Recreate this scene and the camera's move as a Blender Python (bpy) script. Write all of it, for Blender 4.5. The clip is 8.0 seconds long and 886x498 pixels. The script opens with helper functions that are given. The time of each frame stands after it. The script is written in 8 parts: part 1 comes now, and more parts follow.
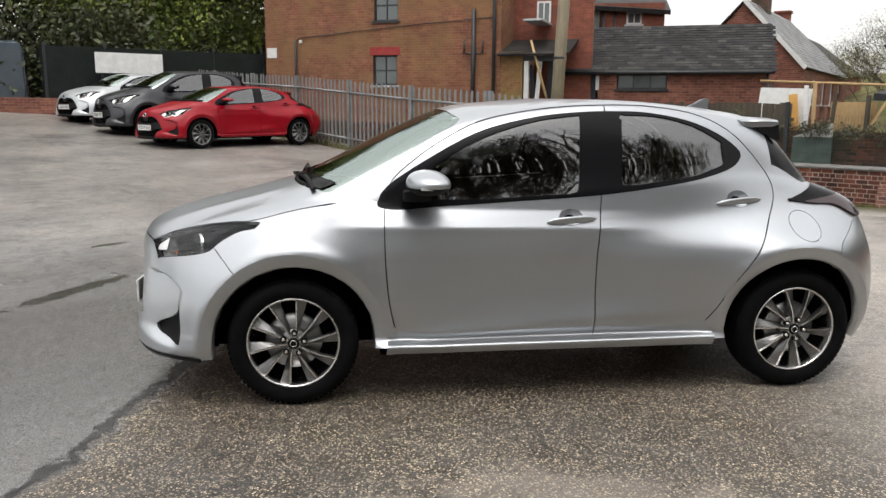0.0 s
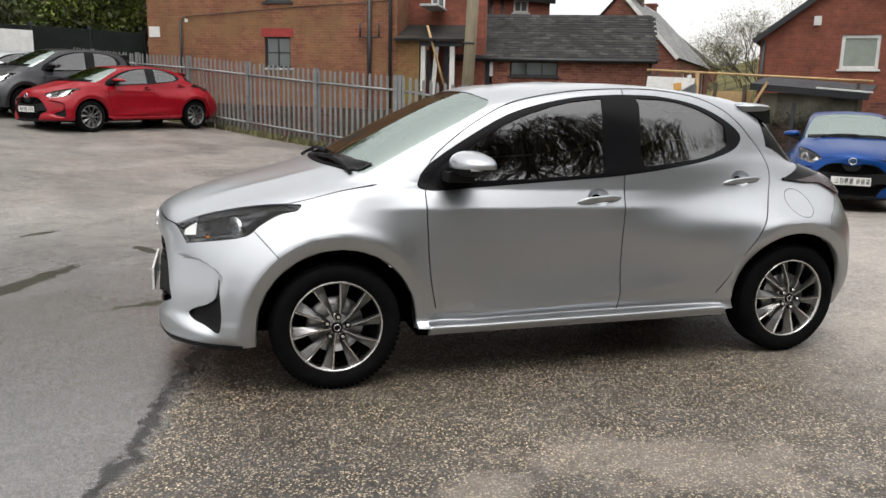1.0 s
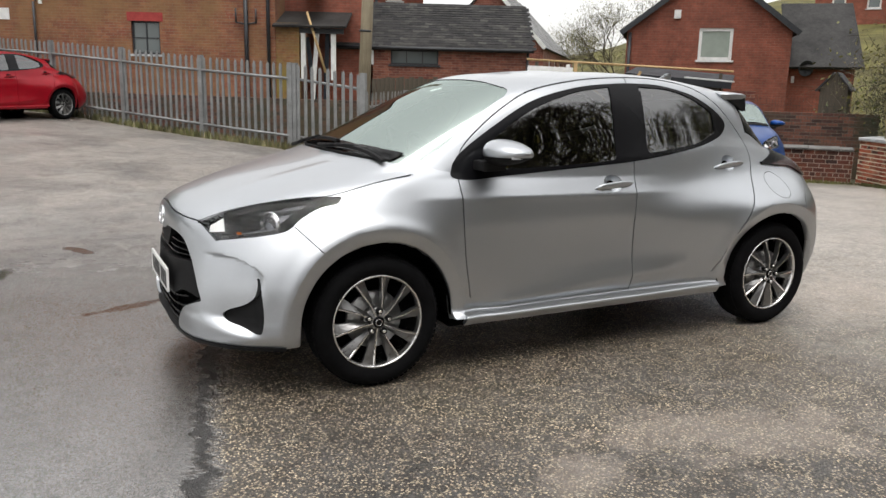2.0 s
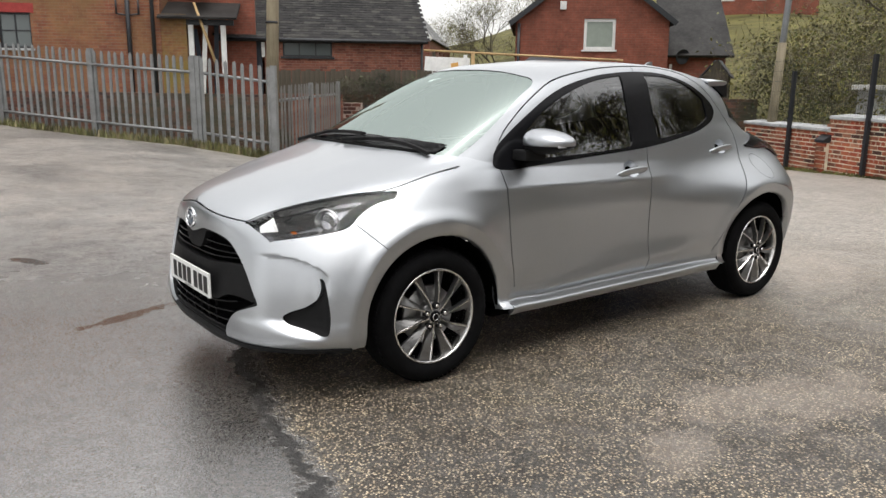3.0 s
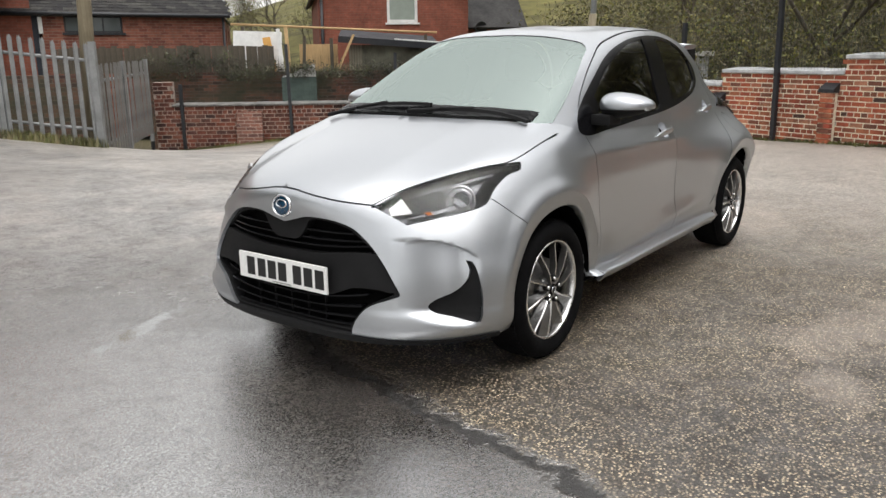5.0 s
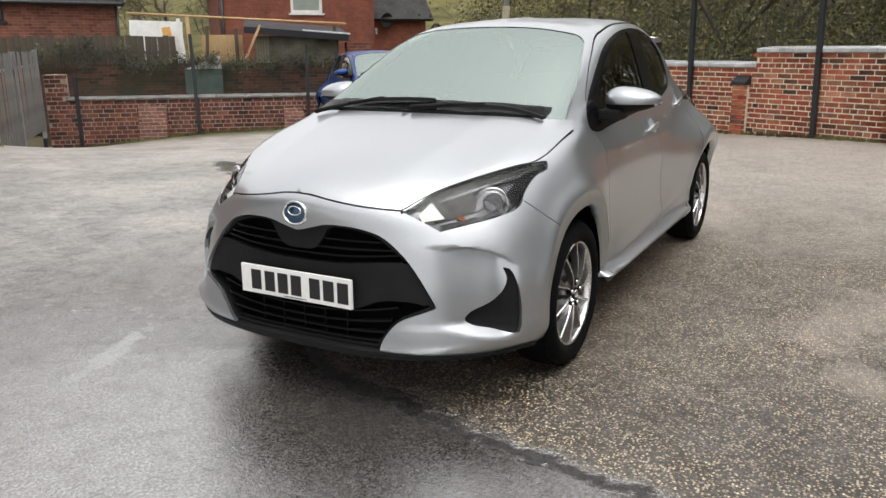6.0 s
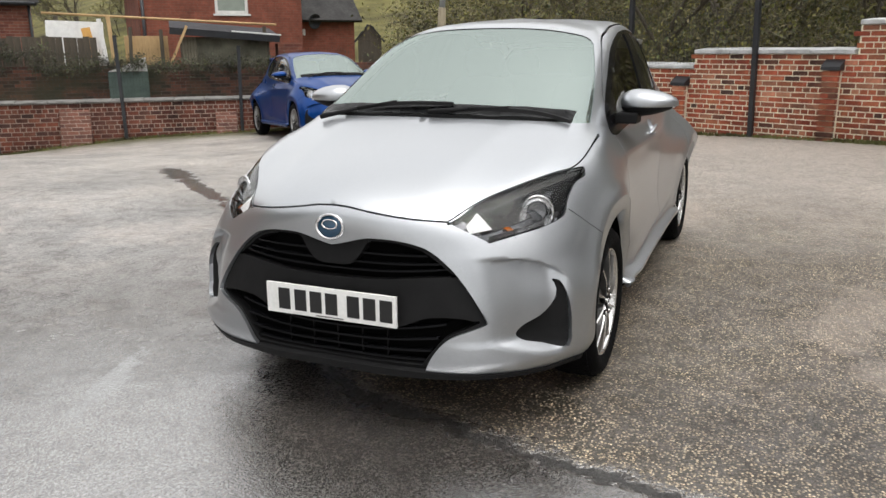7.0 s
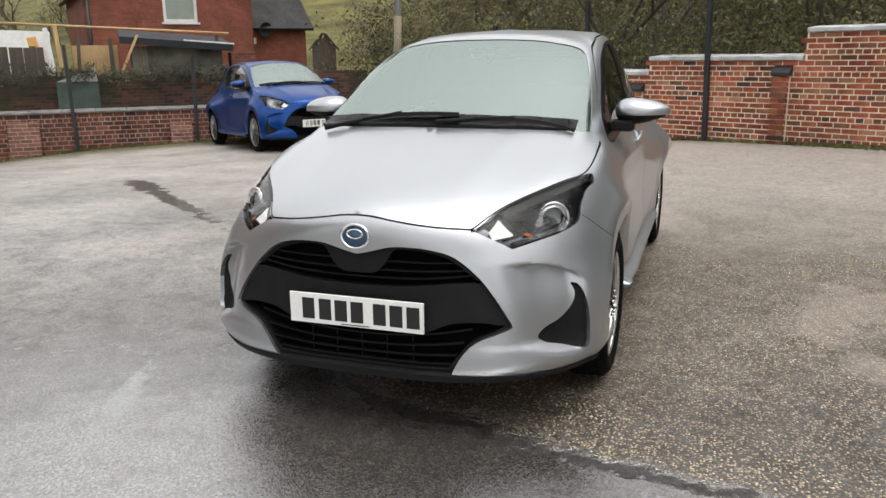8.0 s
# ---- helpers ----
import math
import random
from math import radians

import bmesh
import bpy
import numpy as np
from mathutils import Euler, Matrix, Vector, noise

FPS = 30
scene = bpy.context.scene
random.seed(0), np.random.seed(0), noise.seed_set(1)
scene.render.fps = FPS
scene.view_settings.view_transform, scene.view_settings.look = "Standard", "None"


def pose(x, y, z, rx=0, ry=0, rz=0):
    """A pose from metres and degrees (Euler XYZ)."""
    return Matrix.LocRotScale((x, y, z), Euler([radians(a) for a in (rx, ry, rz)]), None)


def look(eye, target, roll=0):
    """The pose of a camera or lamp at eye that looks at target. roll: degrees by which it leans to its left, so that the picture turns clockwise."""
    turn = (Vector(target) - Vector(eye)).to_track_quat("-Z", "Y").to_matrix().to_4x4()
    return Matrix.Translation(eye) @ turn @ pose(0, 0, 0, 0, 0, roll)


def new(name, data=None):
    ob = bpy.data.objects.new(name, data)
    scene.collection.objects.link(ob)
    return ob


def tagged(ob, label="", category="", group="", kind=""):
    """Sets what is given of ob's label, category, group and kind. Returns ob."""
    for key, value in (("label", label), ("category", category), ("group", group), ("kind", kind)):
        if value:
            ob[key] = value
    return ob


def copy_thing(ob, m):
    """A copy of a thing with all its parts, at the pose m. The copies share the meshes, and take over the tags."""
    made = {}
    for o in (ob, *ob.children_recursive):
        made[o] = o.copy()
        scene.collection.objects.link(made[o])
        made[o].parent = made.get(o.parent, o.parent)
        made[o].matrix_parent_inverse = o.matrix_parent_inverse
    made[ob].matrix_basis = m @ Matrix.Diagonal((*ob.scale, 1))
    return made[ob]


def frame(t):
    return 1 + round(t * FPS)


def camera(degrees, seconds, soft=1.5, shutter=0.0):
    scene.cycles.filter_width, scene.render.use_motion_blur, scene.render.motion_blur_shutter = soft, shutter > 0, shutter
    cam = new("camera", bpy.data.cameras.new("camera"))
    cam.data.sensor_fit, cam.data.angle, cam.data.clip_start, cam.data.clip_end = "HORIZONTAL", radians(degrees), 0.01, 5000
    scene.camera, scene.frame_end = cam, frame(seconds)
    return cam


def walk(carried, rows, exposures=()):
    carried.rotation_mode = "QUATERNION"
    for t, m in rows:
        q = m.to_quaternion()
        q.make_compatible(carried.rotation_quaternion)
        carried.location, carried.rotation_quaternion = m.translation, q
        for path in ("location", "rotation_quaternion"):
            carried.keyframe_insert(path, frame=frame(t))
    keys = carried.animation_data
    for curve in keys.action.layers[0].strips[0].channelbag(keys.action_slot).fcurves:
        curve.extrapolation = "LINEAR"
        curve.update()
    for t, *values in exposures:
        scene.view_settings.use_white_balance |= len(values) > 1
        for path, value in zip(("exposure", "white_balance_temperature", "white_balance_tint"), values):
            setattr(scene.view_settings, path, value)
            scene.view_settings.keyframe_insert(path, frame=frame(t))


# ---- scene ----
cam = camera(59.0, 8.0)
PATH = [
    (0, (0.24, -4.471, 1.424), (0.494, -2.519, 1.07), 0.5),
    (0.5, (-0.148, -4.396, 1.417), (0.258, -2.473, 1.045), 0.8),
    (0.7, (-0.303, -4.372, 1.416), (0.171, -2.465, 1.042), 0.8),
    (1, (-0.564, -4.341, 1.393), (0.008, -2.463, 1.008), 1.2),
    (1.5, (-0.954, -4.211, 1.374), (-0.211, -2.397, 0.98), 1.5),
    (1.7, (-1.105, -4.126, 1.382), (-0.297, -2.341, 0.983), 1.4),
    (2.8, (-1.891, -3.661, 1.335), (-0.77, -2.058, 0.92), 0.8),
    (3, (-2.008, -3.561, 1.357), (-0.842, -1.992, 0.937), 0.5),
    (3.5, (-2.35, -3.314, 1.357), (-1.074, -1.835, 0.926), 0.1),
    (4, (-2.595, -3.007, 1.324), (-1.22, -1.625, 0.881), -0.4),
    (4.5, (-2.784, -2.683, 1.316), (-1.311, -1.411, 0.855), -0.6),
    (4.7, (-2.873, -2.564, 1.314), (-1.365, -1.337, 0.845), -0.6),
    (5.8, (-2.989, -1.952, 1.32), (-1.319, -0.97, 0.823), -0.6),
    (6, (-3.026, -1.844, 1.321), (-1.332, -0.907, 0.821), -0.4),
    (6.5, (-3.109, -1.599, 1.333), (-1.364, -0.759, 0.832), -0.2),
    (7, (-3.08, -1.386, 1.325), (-1.298, -0.627, 0.827), -0.4),
    (7.5, (-3.104, -1.254, 1.337), (-1.293, -0.563, 0.844), -0.7),
    (8, (-3.241, -1.171, 1.348), (-1.408, -0.532, 0.865), -0.7),
]
walk(cam, [(t, look(eye, target, roll)) for t, eye, target, roll in PATH], [(0.0, 0.4), (1.5, 0.4), (3.5, 0.45), (6.0, 0.48), (8.0, 0.46)])

# ---- sky and light: overcast day ----
world = bpy.data.worlds.new("sky")
scene.world = world
world.use_nodes = True
wn, wl = world.node_tree.nodes, world.node_tree.links
wn.clear()
sky = wn.new("ShaderNodeTexSky")
sky.sky_type, sky.sun_disc = "NISHITA", False
sky.sun_elevation, sky.sun_rotation = radians(74), radians(200)
sky.dust_density, sky.ozone_density = 6.0, 1.0
grey = wn.new("ShaderNodeHueSaturation")
grey.inputs["Saturation"].default_value, grey.inputs["Value"].default_value = 0.18, 0.7
back = wn.new("ShaderNodeBackground")
back.inputs["Strength"].default_value = 0.15
wout = wn.new("ShaderNodeOutputWorld")
wl.new(sky.outputs[0], grey.inputs["Color"])
cloud = wn.new("ShaderNodeMix")
cloud.data_type, cloud.blend_type = "RGBA", "ADD"
cloud.inputs[0].default_value = 1.0
cloud.inputs[7].default_value = (4.16, 4.1, 4.0, 1)
wl.new(grey.outputs[0], cloud.inputs[6])
wl.new(cloud.outputs[2], back.inputs["Color"])
wl.new(back.outputs[0], wout.inputs["Surface"])
sun = new("sun", bpy.data.lights.new("sun", "SUN"))
sun.data.energy, sun.data.angle, sun.data.color = 0.5, radians(40), (1.0, 0.97, 0.93)
sun.matrix_world = look((-1.0, -2.7, 10), (0, 0, 0))

# ---- small helpers ----
def mesh_of(name, bm, material=None, smooth=False):
    me = bpy.data.meshes.new(name)
    bm.to_mesh(me)
    bm.free()
    if material is not None:
        for m in (material if isinstance(material, (list, tuple)) else [material]):
            me.materials.append(m)
    if smooth:
        me.polygons.foreach_set("use_smooth", [True] * len(me.polygons))
    return me


def part(name, bm, material, parent, label="", smooth=False, at=None):
    """One mesh object under a thing or under a part."""
    ob = new(name, bm if isinstance(bm, bpy.types.Mesh) else mesh_of(name, bm, material, smooth))
    ob.parent = parent
    if at is not None:
        ob.matrix_basis = at
    return tagged(ob, label)


def thing(name, label, category, at=None, group="", kind=""):
    """An Empty at the base of a thing, that its parts hang from."""
    ob = new(name)
    ob.empty_display_size = 0.2
    if at is not None:
        ob.matrix_basis = at
    return tagged(ob, label, category, group, kind)


def solid(name, bm, material, label, category, at=None, kind="", group="", smooth=False):
    """A thing that is one mesh."""
    ob = new(name, mesh_of(name, bm, material, smooth))
    if at is not None:
        ob.matrix_basis = at
    return tagged(ob, label, category, group, kind)


def add_box(bm, x0, x1, y0, y1, z0, z1, bevel=0.0, turn=None):
    vs = [bm.verts.new((x, y, z)) for z in (z0, z1) for x, y in ((x0, y0), (x1, y0), (x1, y1), (x0, y1))]
    fs = [bm.faces.new([vs[i] for i in q]) for q in ((3, 2, 1, 0), (4, 5, 6, 7), (0, 1, 5, 4), (1, 2, 6, 5), (2, 3, 7, 6), (3, 0, 4, 7))]
    if turn is not None:
        bmesh.ops.transform(bm, matrix=turn, verts=vs)
    if bevel:
        bmesh.ops.bevel(bm, geom=list({e for f in fs for e in f.edges}), offset=bevel, segments=2, profile=0.7, affect="EDGES")
    return vs


def box(x0, x1, y0, y1, z0, z1, bevel=0.0, turn=None):
    bm = bmesh.new()
    add_box(bm, x0, x1, y0, y1, z0, z1, bevel, turn)
    return bm


def add_tube(bm, a, b, r0, r1=None, n=10, caps=True):
    """A tapered round bar from a to b."""
    r1 = r0 if r1 is None else r1
    a, b = Vector(a), Vector(b)
    q = (b - a).to_track_quat("Z", "Y")
    rings = []
    for p, r in ((a, r0), (b, r1)):
        rings.append([bm.verts.new(p + q @ Vector((r * math.cos(2 * math.pi * i / n), r * math.sin(2 * math.pi * i / n), 0))) for i in range(n)])
    for i in range(n):
        f = bm.faces.new((rings[0][i], rings[0][(i + 1) % n], rings[1][(i + 1) % n], rings[1][i]))
        f.smooth = True
    if caps:
        bm.faces.new(rings[0][::-1])
        bm.faces.new(rings[1])


def add_lathe(bm, profile, n=48, axis="Y", closed=False):
    """Turns a profile of (radius, depth) round an axis."""
    rings = []
    for r, d in profile:
        ring = []
        for i in range(n):
            a = 2 * math.pi * i / n
            c, s = r * math.cos(a), r * math.sin(a)
            ring.append(bm.verts.new((c, d, s) if axis == "Y" else (c, s, d)))
        rings.append(ring)
    pairs = list(zip(rings, rings[1:])) + ([(rings[-1], rings[0])] if closed else [])
    for p, q in pairs:
        for i in range(n):
            bm.faces.new((p[i], p[(i + 1) % n], q[(i + 1) % n], q[i])).smooth = True
    return rings


def add_prism(bm, outline, depth, m=None):
    """A flat outline of (x, z) pulled along y from 0 to depth."""
    front = [bm.verts.new((x, 0, z)) for x, z in outline]
    rear = [bm.verts.new((x, depth, z)) for x, z in outline]
    n = len(outline)
    bm.faces.new(front)
    bm.faces.new(rear[::-1])
    for i in range(n):
        bm.faces.new((front[i], rear[i], rear[(i + 1) % n], front[(i + 1) % n]))
    if m is not None:
        bmesh.ops.transform(bm, matrix=m, verts=front + rear)


def frame_between(p, q, z=0.0):
    """A pose with x along the plan line from p to q, y to the left of it."""
    return pose(p[0], p[1], z, 0, 0, math.degrees(math.atan2(q[1] - p[1], q[0] - p[0])))


# ---- material helpers ----
class Mat:
    """A node material with a Principled surface."""

    def __init__(self, name, colour=(0.5, 0.5, 0.5), rough=0.5, metal=0.0, **more):
        self.m = bpy.data.materials.new(name)
        self.m.use_nodes = True
        self.n, self.l = self.m.node_tree.nodes, self.m.node_tree.links
        self.s = self.n["Principled BSDF"]
        self.set("Base Color", (*colour, 1))
        self.set("Roughness", rough)
        self.set("Metallic", metal)
        for k, v in more.items():
            self.set(k.replace("_", " "), v)
        self.coord = self.n.new("ShaderNodeTexCoord")

    def set(self, key, value):
        self.s.inputs[key].default_value = value

    def put(self, out, key):
        self.l.new(out, self.s.inputs[key])

    def noise(self, scale, detail=4.0, rough=0.6, coord="Object", stretch=None, distortion=0.0):
        t = self.n.new("ShaderNodeTexNoise")
        t.inputs["Scale"].default_value, t.inputs["Detail"].default_value = scale, detail
        t.inputs["Roughness"].default_value, t.inputs["Distortion"].default_value = rough, distortion
        self.l.new(self.mapped(coord, stretch), t.inputs["Vector"])
        return t.outputs["Fac"]

    def mapped(self, coord="Object", stretch=None):
        if stretch is None:
            return self.coord.outputs[coord]
        mp = self.n.new("ShaderNodeMapping")
        mp.inputs["Scale"].default_value = stretch
        self.l.new(self.coord.outputs[coord], mp.inputs["Vector"])
        return mp.outputs["Vector"]

    def voronoi(self, scale, out="Distance", feature="F1", coord="Object"):
        t = self.n.new("ShaderNodeTexVoronoi")
        t.feature = feature
        t.inputs["Scale"].default_value = scale
        self.l.new(self.coord.outputs[coord], t.inputs["Vector"])
        return t.outputs[out]

    def ramp(self, fac, *stops):
        r = self.n.new("ShaderNodeValToRGB")
        els = r.color_ramp.elements
        while len(els) < len(stops):
            els.new(0.5)
        for e, (p, c) in zip(els, stops):
            e.position = p
            e.color = (*c, 1) if isinstance(c, tuple) else (c, c, c, 1)
        self.l.new(fac, r.inputs["Fac"])
        return r.outputs["Color"]

    def mix(self, fac, a, b, kind="MIX"):
        x = self.n.new("ShaderNodeMix")
        x.data_type, x.blend_type = "RGBA", kind
        for key, v in ((0, fac), (6, a), (7, b)):
            if isinstance(v, bpy.types.NodeSocket):
                self.l.new(v, x.inputs[key])
            else:
                x.inputs[key].default_value = v if key == 0 else (*v, 1) if isinstance(v, tuple) else (v, v, v, 1)
        return x.outputs[2]

    def math(self, op, a, b=0.0, clamp=False):
        x = self.n.new("ShaderNodeMath")
        x.operation, x.use_clamp = op, clamp
        for i, v in enumerate((a, b)):
            if isinstance(v, bpy.types.NodeSocket):
                self.l.new(v, x.inputs[i])
            else:
                x.inputs[i].default_value = v
        return x.outputs[0]

    def bump(self, height, strength=0.3, distance=0.01):
        b = self.n.new("ShaderNodeBump")
        b.inputs["Strength"].default_value, b.inputs["Distance"].default_value = strength, distance
        self.l.new(height, b.inputs["Height"])
        self.put(b.outputs["Normal"], "Normal")

    def random(self):
        return self.n.new("ShaderNodeObjectInfo").outputs["Random"]

    def island(self):
        return self.n.new("ShaderNodeNewGeometry").outputs["Random Per Island"]


def plain(name, colour, rough=0.5, metal=0.0, vary=0.25, scale=6.0, bump=0.0, bump_scale=60.0, **more):
    """A material with two scales of uneven tone."""
    if rough > 0.5 and not metal:
        more.setdefault("Specular_IOR_Level", 0.2)
    m = Mat(name, colour, rough, metal, **more)
    lo, hi = tuple(c * (1 - vary) for c in colour), tuple(min(1, c * (1 + vary)) for c in colour)
    big = m.ramp(m.noise(scale, 5), (0.3, lo), (0.7, hi))
    fine = m.ramp(m.noise(scale * 14, 3), (0.3, 0.8), (0.7, 1.0))
    m.put(m.mix(0.6, big, fine, "MULTIPLY"), "Base Color")
    m.put(m.math("ADD", m.math("MULTIPLY", m.noise(scale * 5), 0.2), rough - 0.1, True), "Roughness")
    if bump:
        m.bump(m.noise(bump_scale, 4), bump, 0.005)
    return m.m

# ---- materials ----
def asphalt():
    """Wet yard: worn chippings on one side of a ragged joint, smoother asphalt on the other, with films of water."""
    m = Mat("wet_asphalt", (0.08, 0.075, 0.07), 0.6)
    sep = m.n.new("ShaderNodeSeparateXYZ")
    m.l.new(m.coord.outputs["Object"], sep.inputs[0])
    x, y = sep.outputs[0], sep.outputs[1]
    wob = m.math("MULTIPLY", m.math("SUBTRACT", m.noise(3.5, 6, 0.65), 0.5), 0.24)
    line = m.math("ADD", m.math("SUBTRACT", x, m.math("MULTIPLY", y, 0.23)), 0.60)
    line = m.math("ADD", m.math("SUBTRACT", line, m.math("MULTIPLY", m.math("MAXIMUM", y, 0.0), 0.45)), wob)
    edge = m.math("DIVIDE", 10.0, m.math("ADD", 1.0, m.math("MULTIPLY", m.math("MAXIMUM", m.math("SUBTRACT", y, 0.2), 0.0), 9.0)))
    side = m.ramp(m.math("ADD", m.math("MULTIPLY", line, edge), m.math("MULTIPLY", m.math("SUBTRACT", m.noise(1.3, 6), 0.5), 0.8), True), (0.0, 0.0), (1.0, 1.0))
    joint = m.ramp(m.math("ABSOLUTE", m.math("MULTIPLY", m.math("ADD", line, m.math("MULTIPLY", m.math("SUBTRACT", m.noise(14, 4), 0.5), 0.10)), 9.0)), (0.0, 1.0), (0.2, 1.0), (0.5, 0.0))
    joint = m.math("MULTIPLY", joint, m.ramp(m.math("MULTIPLY", m.math("ADD", y, 2.2), 0.5, True), (0.0, 1.0), (1.0, 0.85)))
    joint = m.math("MULTIPLY", joint, m.math("MULTIPLY", m.math("SUBTRACT", 0.6, y), 3.0, True))
    # a broad shallow pool ahead of the car
    px, py = m.math("DIVIDE", m.math("ADD", x, 1.35), 1.45), m.math("DIVIDE", m.math("SUBTRACT", y, 0.1), 2.3)
    pool = m.math("SQRT", m.math("ADD", m.math("MULTIPLY", px, px), m.math("MULTIPLY", py, py)))
    damp = m.math("MULTIPLY", m.math("SUBTRACT", 2.0, pool), 1.3, True)
    pool = m.math("ADD", m.math("SUBTRACT", 1.15, pool), m.math("MULTIPLY", m.math("SUBTRACT", m.noise(1.6, 9, 0.7), 0.5), 1.3))
    pool = m.math("MULTIPLY", m.math("MULTIPLY", pool, 1.6, True), m.math("MULTIPLY", m.math("SUBTRACT", 1.0, side), m.math("SUBTRACT", 1.0, joint)))
    rag = m.math("MULTIPLY", m.math("SUBTRACT", m.noise(5.0, 9, 0.8, distortion=0.3), 0.5), 3.4)

    def patch(cx, cy, rx, ry, turn, hard=4.0):
        """A ragged patch of its own shape."""
        c, s = math.cos(radians(turn)), math.sin(radians(turn))
        dx, dy = m.math("SUBTRACT", x, cx), m.math("SUBTRACT", y, cy)
        u = m.math("DIVIDE", m.math("ADD", m.math("MULTIPLY", dx, c), m.math("MULTIPLY", dy, s)), rx)
        v = m.math("DIVIDE", m.math("SUBTRACT", m.math("MULTIPLY", dy, c), m.math("MULTIPLY", dx, s)), ry)
        d = m.math("SQRT", m.math("ADD", m.math("MULTIPLY", u, u), m.math("MULTIPLY", v, v)))
        return m.math("MULTIPLY", m.math("SUBTRACT", m.math("ADD", rag, 1.05), d), hard, True)
    soak = patch(-0.85, 1.06, 0.36, 0.07, 22)
    for q in ((-1.86, 1.75, 0.70, 0.11, 65), (3.1, 3.9, 1.5, 0.10, 52), (3.8, 4.8, 0.7, 0.16, 50), (-2.05, 3.65, 0.22, 0.06, 42), (-1.1, 2.85, 0.2, 0.06, -60)):
        soak = m.math("MAXIMUM", soak, patch(*q))
    oil = m.math("MAXIMUM", patch(1.2, -2.25, 0.10, 0.03, 30), patch(-0.16, -1.6, 0.07, 0.03, 20))
    water = m.math("MAXIMUM", pool, soak)
    open_ground = m.math("SUBTRACT", 1.0, water)
    # chippings
    v = m.n.new("ShaderNodeTexVoronoi")
    v.inputs["Scale"].default_value, v.inputs["Randomness"].default_value = 92.0, 1.0
    m.l.new(m.coord.outputs["Object"], v.inputs["Vector"])
    worn = m.ramp(m.noise(1.7, 6, 0.65), (0.25, 0.35), (0.58, 1.0))
    chip = m.ramp(v.outputs["Distance"], (0.32, 1.0), (0.50, 0.0))
    pick = m.ramp(v.outputs["Color"], (0.26, 0.0), (0.36, 1.0))
    chip = m.math("MULTIPLY", m.math("MULTIPLY", chip, pick), worn)
    tone = m.ramp(v.outputs["Color"], (0.0, (0.13, 0.10, 0.075)), (0.4, (0.30, 0.235, 0.155)), (0.65, (0.60, 0.49, 0.33)), (1.0, (0.90, 0.79, 0.58)))
    ground = m.ramp(m.noise(0.7, 5), (0.3, (0.020, 0.016, 0.013)), (0.7, (0.060, 0.048, 0.036)))
    moss = m.ramp(m.noise(0.45, 4), (0.55, 0.0), (0.75, 0.45))
    ground = m.mix(moss, ground, (0.050, 0.046, 0.024))
    rough_side = m.mix(chip, ground, tone)
    f = m.n.new("ShaderNodeTexVoronoi")
    f.inputs["Scale"].default_value = 190.0
    m.l.new(m.coord.outputs["Object"], f.inputs["Vector"])
    grain = m.ramp(f.outputs["Color"], (0.25, (0.05, 0.047, 0.043)), (0.75, (0.42, 0.395, 0.365)))
    big = m.ramp(m.noise(0.55, 6, 0.6), (0.3, 0.5), (0.7, 1.2))
    dry = m.ramp(m.noise(1.1, 9, 0.7, distortion=0.5), (0.48, 0.0), (0.60, 0.6))
    smooth_side = m.mix(dry, m.mix(0.85, grain, big, "MULTIPLY"), (0.36, 0.315, 0.28))
    smooth_side = m.mix(0.8, smooth_side, m.ramp(m.noise(6.5, 10, 0.8, distortion=0.3), (0.32, 0.45), (0.66, 1.3)), "MULTIPLY")
    smooth_side = m.mix(m.math("MULTIPLY", damp, 0.78), smooth_side, m.mix(0.85, (0.055, 0.049, 0.043), m.ramp(f.outputs["Color"], (0.3, 0.15), (0.75, 2.6)), "MULTIPLY"))
    col = m.mix(side, smooth_side, rough_side)
    col = m.mix(joint, col, (0.010, 0.009, 0.008))
    stain = m.ramp(m.noise(0.9, 4, 0.5, distortion=0.8), (0.60, 0.0), (0.68, 0.75))
    col = m.mix(m.math("MULTIPLY", stain, 0.4), col, (0.04, 0.036, 0.032))
    uneven = m.math("MULTIPLY", m.noise(0.5, 6, 0.65), 0.5)
    # far ground lightened: wet sky sheen to the right and rear, put into colour
    sheen_right = m.ramp(m.math("ADD", m.math("MULTIPLY", x, 0.12), uneven), (0.50, 0.0), (0.85, 0.8))
    sheen_back = m.ramp(m.math("ADD", m.math("MULTIPLY", m.math("SUBTRACT", y, 0.6), 0.11), uneven), (0.50, 0.0), (0.9, 0.7))
    speck = m.ramp(m.noise(34, 8, 0.75), (0.3, 0.35), (0.7, 1.25))
    col = m.mix(sheen_back, col, m.mix(0.8, (0.225, 0.20, 0.172), speck, "MULTIPLY"))
    col = m.mix(sheen_right, col, m.mix(0.8, (0.42, 0.38, 0.335), speck, "MULTIPLY"))
    streak = m.ramp(m.noise(0.75, 9, 0.72, distortion=0.6), (0.38, 0.42), (0.58, 1.15))
    col = m.mix(m.math("MULTIPLY", m.math("ADD", sheen_back, 0.3, True), 0.9), col, m.mix(1.0, col, streak, "MULTIPLY"))
    col = m.mix(0.75, col, m.ramp(m.noise(55, 8, 0.8), (0.38, 0.25), (0.60, 1.7)), "MULTIPLY")
    col = m.mix(0.7, col, m.ramp(m.noise(19, 7, 0.8), (0.38, 0.42), (0.60, 1.4)), "MULTIPLY")
    green = m.math("ADD", m.math("MULTIPLY", m.math("SUBTRACT", x, 7.74), 0.765), m.math("MULTIPLY", m.math("SUBTRACT", y, 13.76), 0.644))
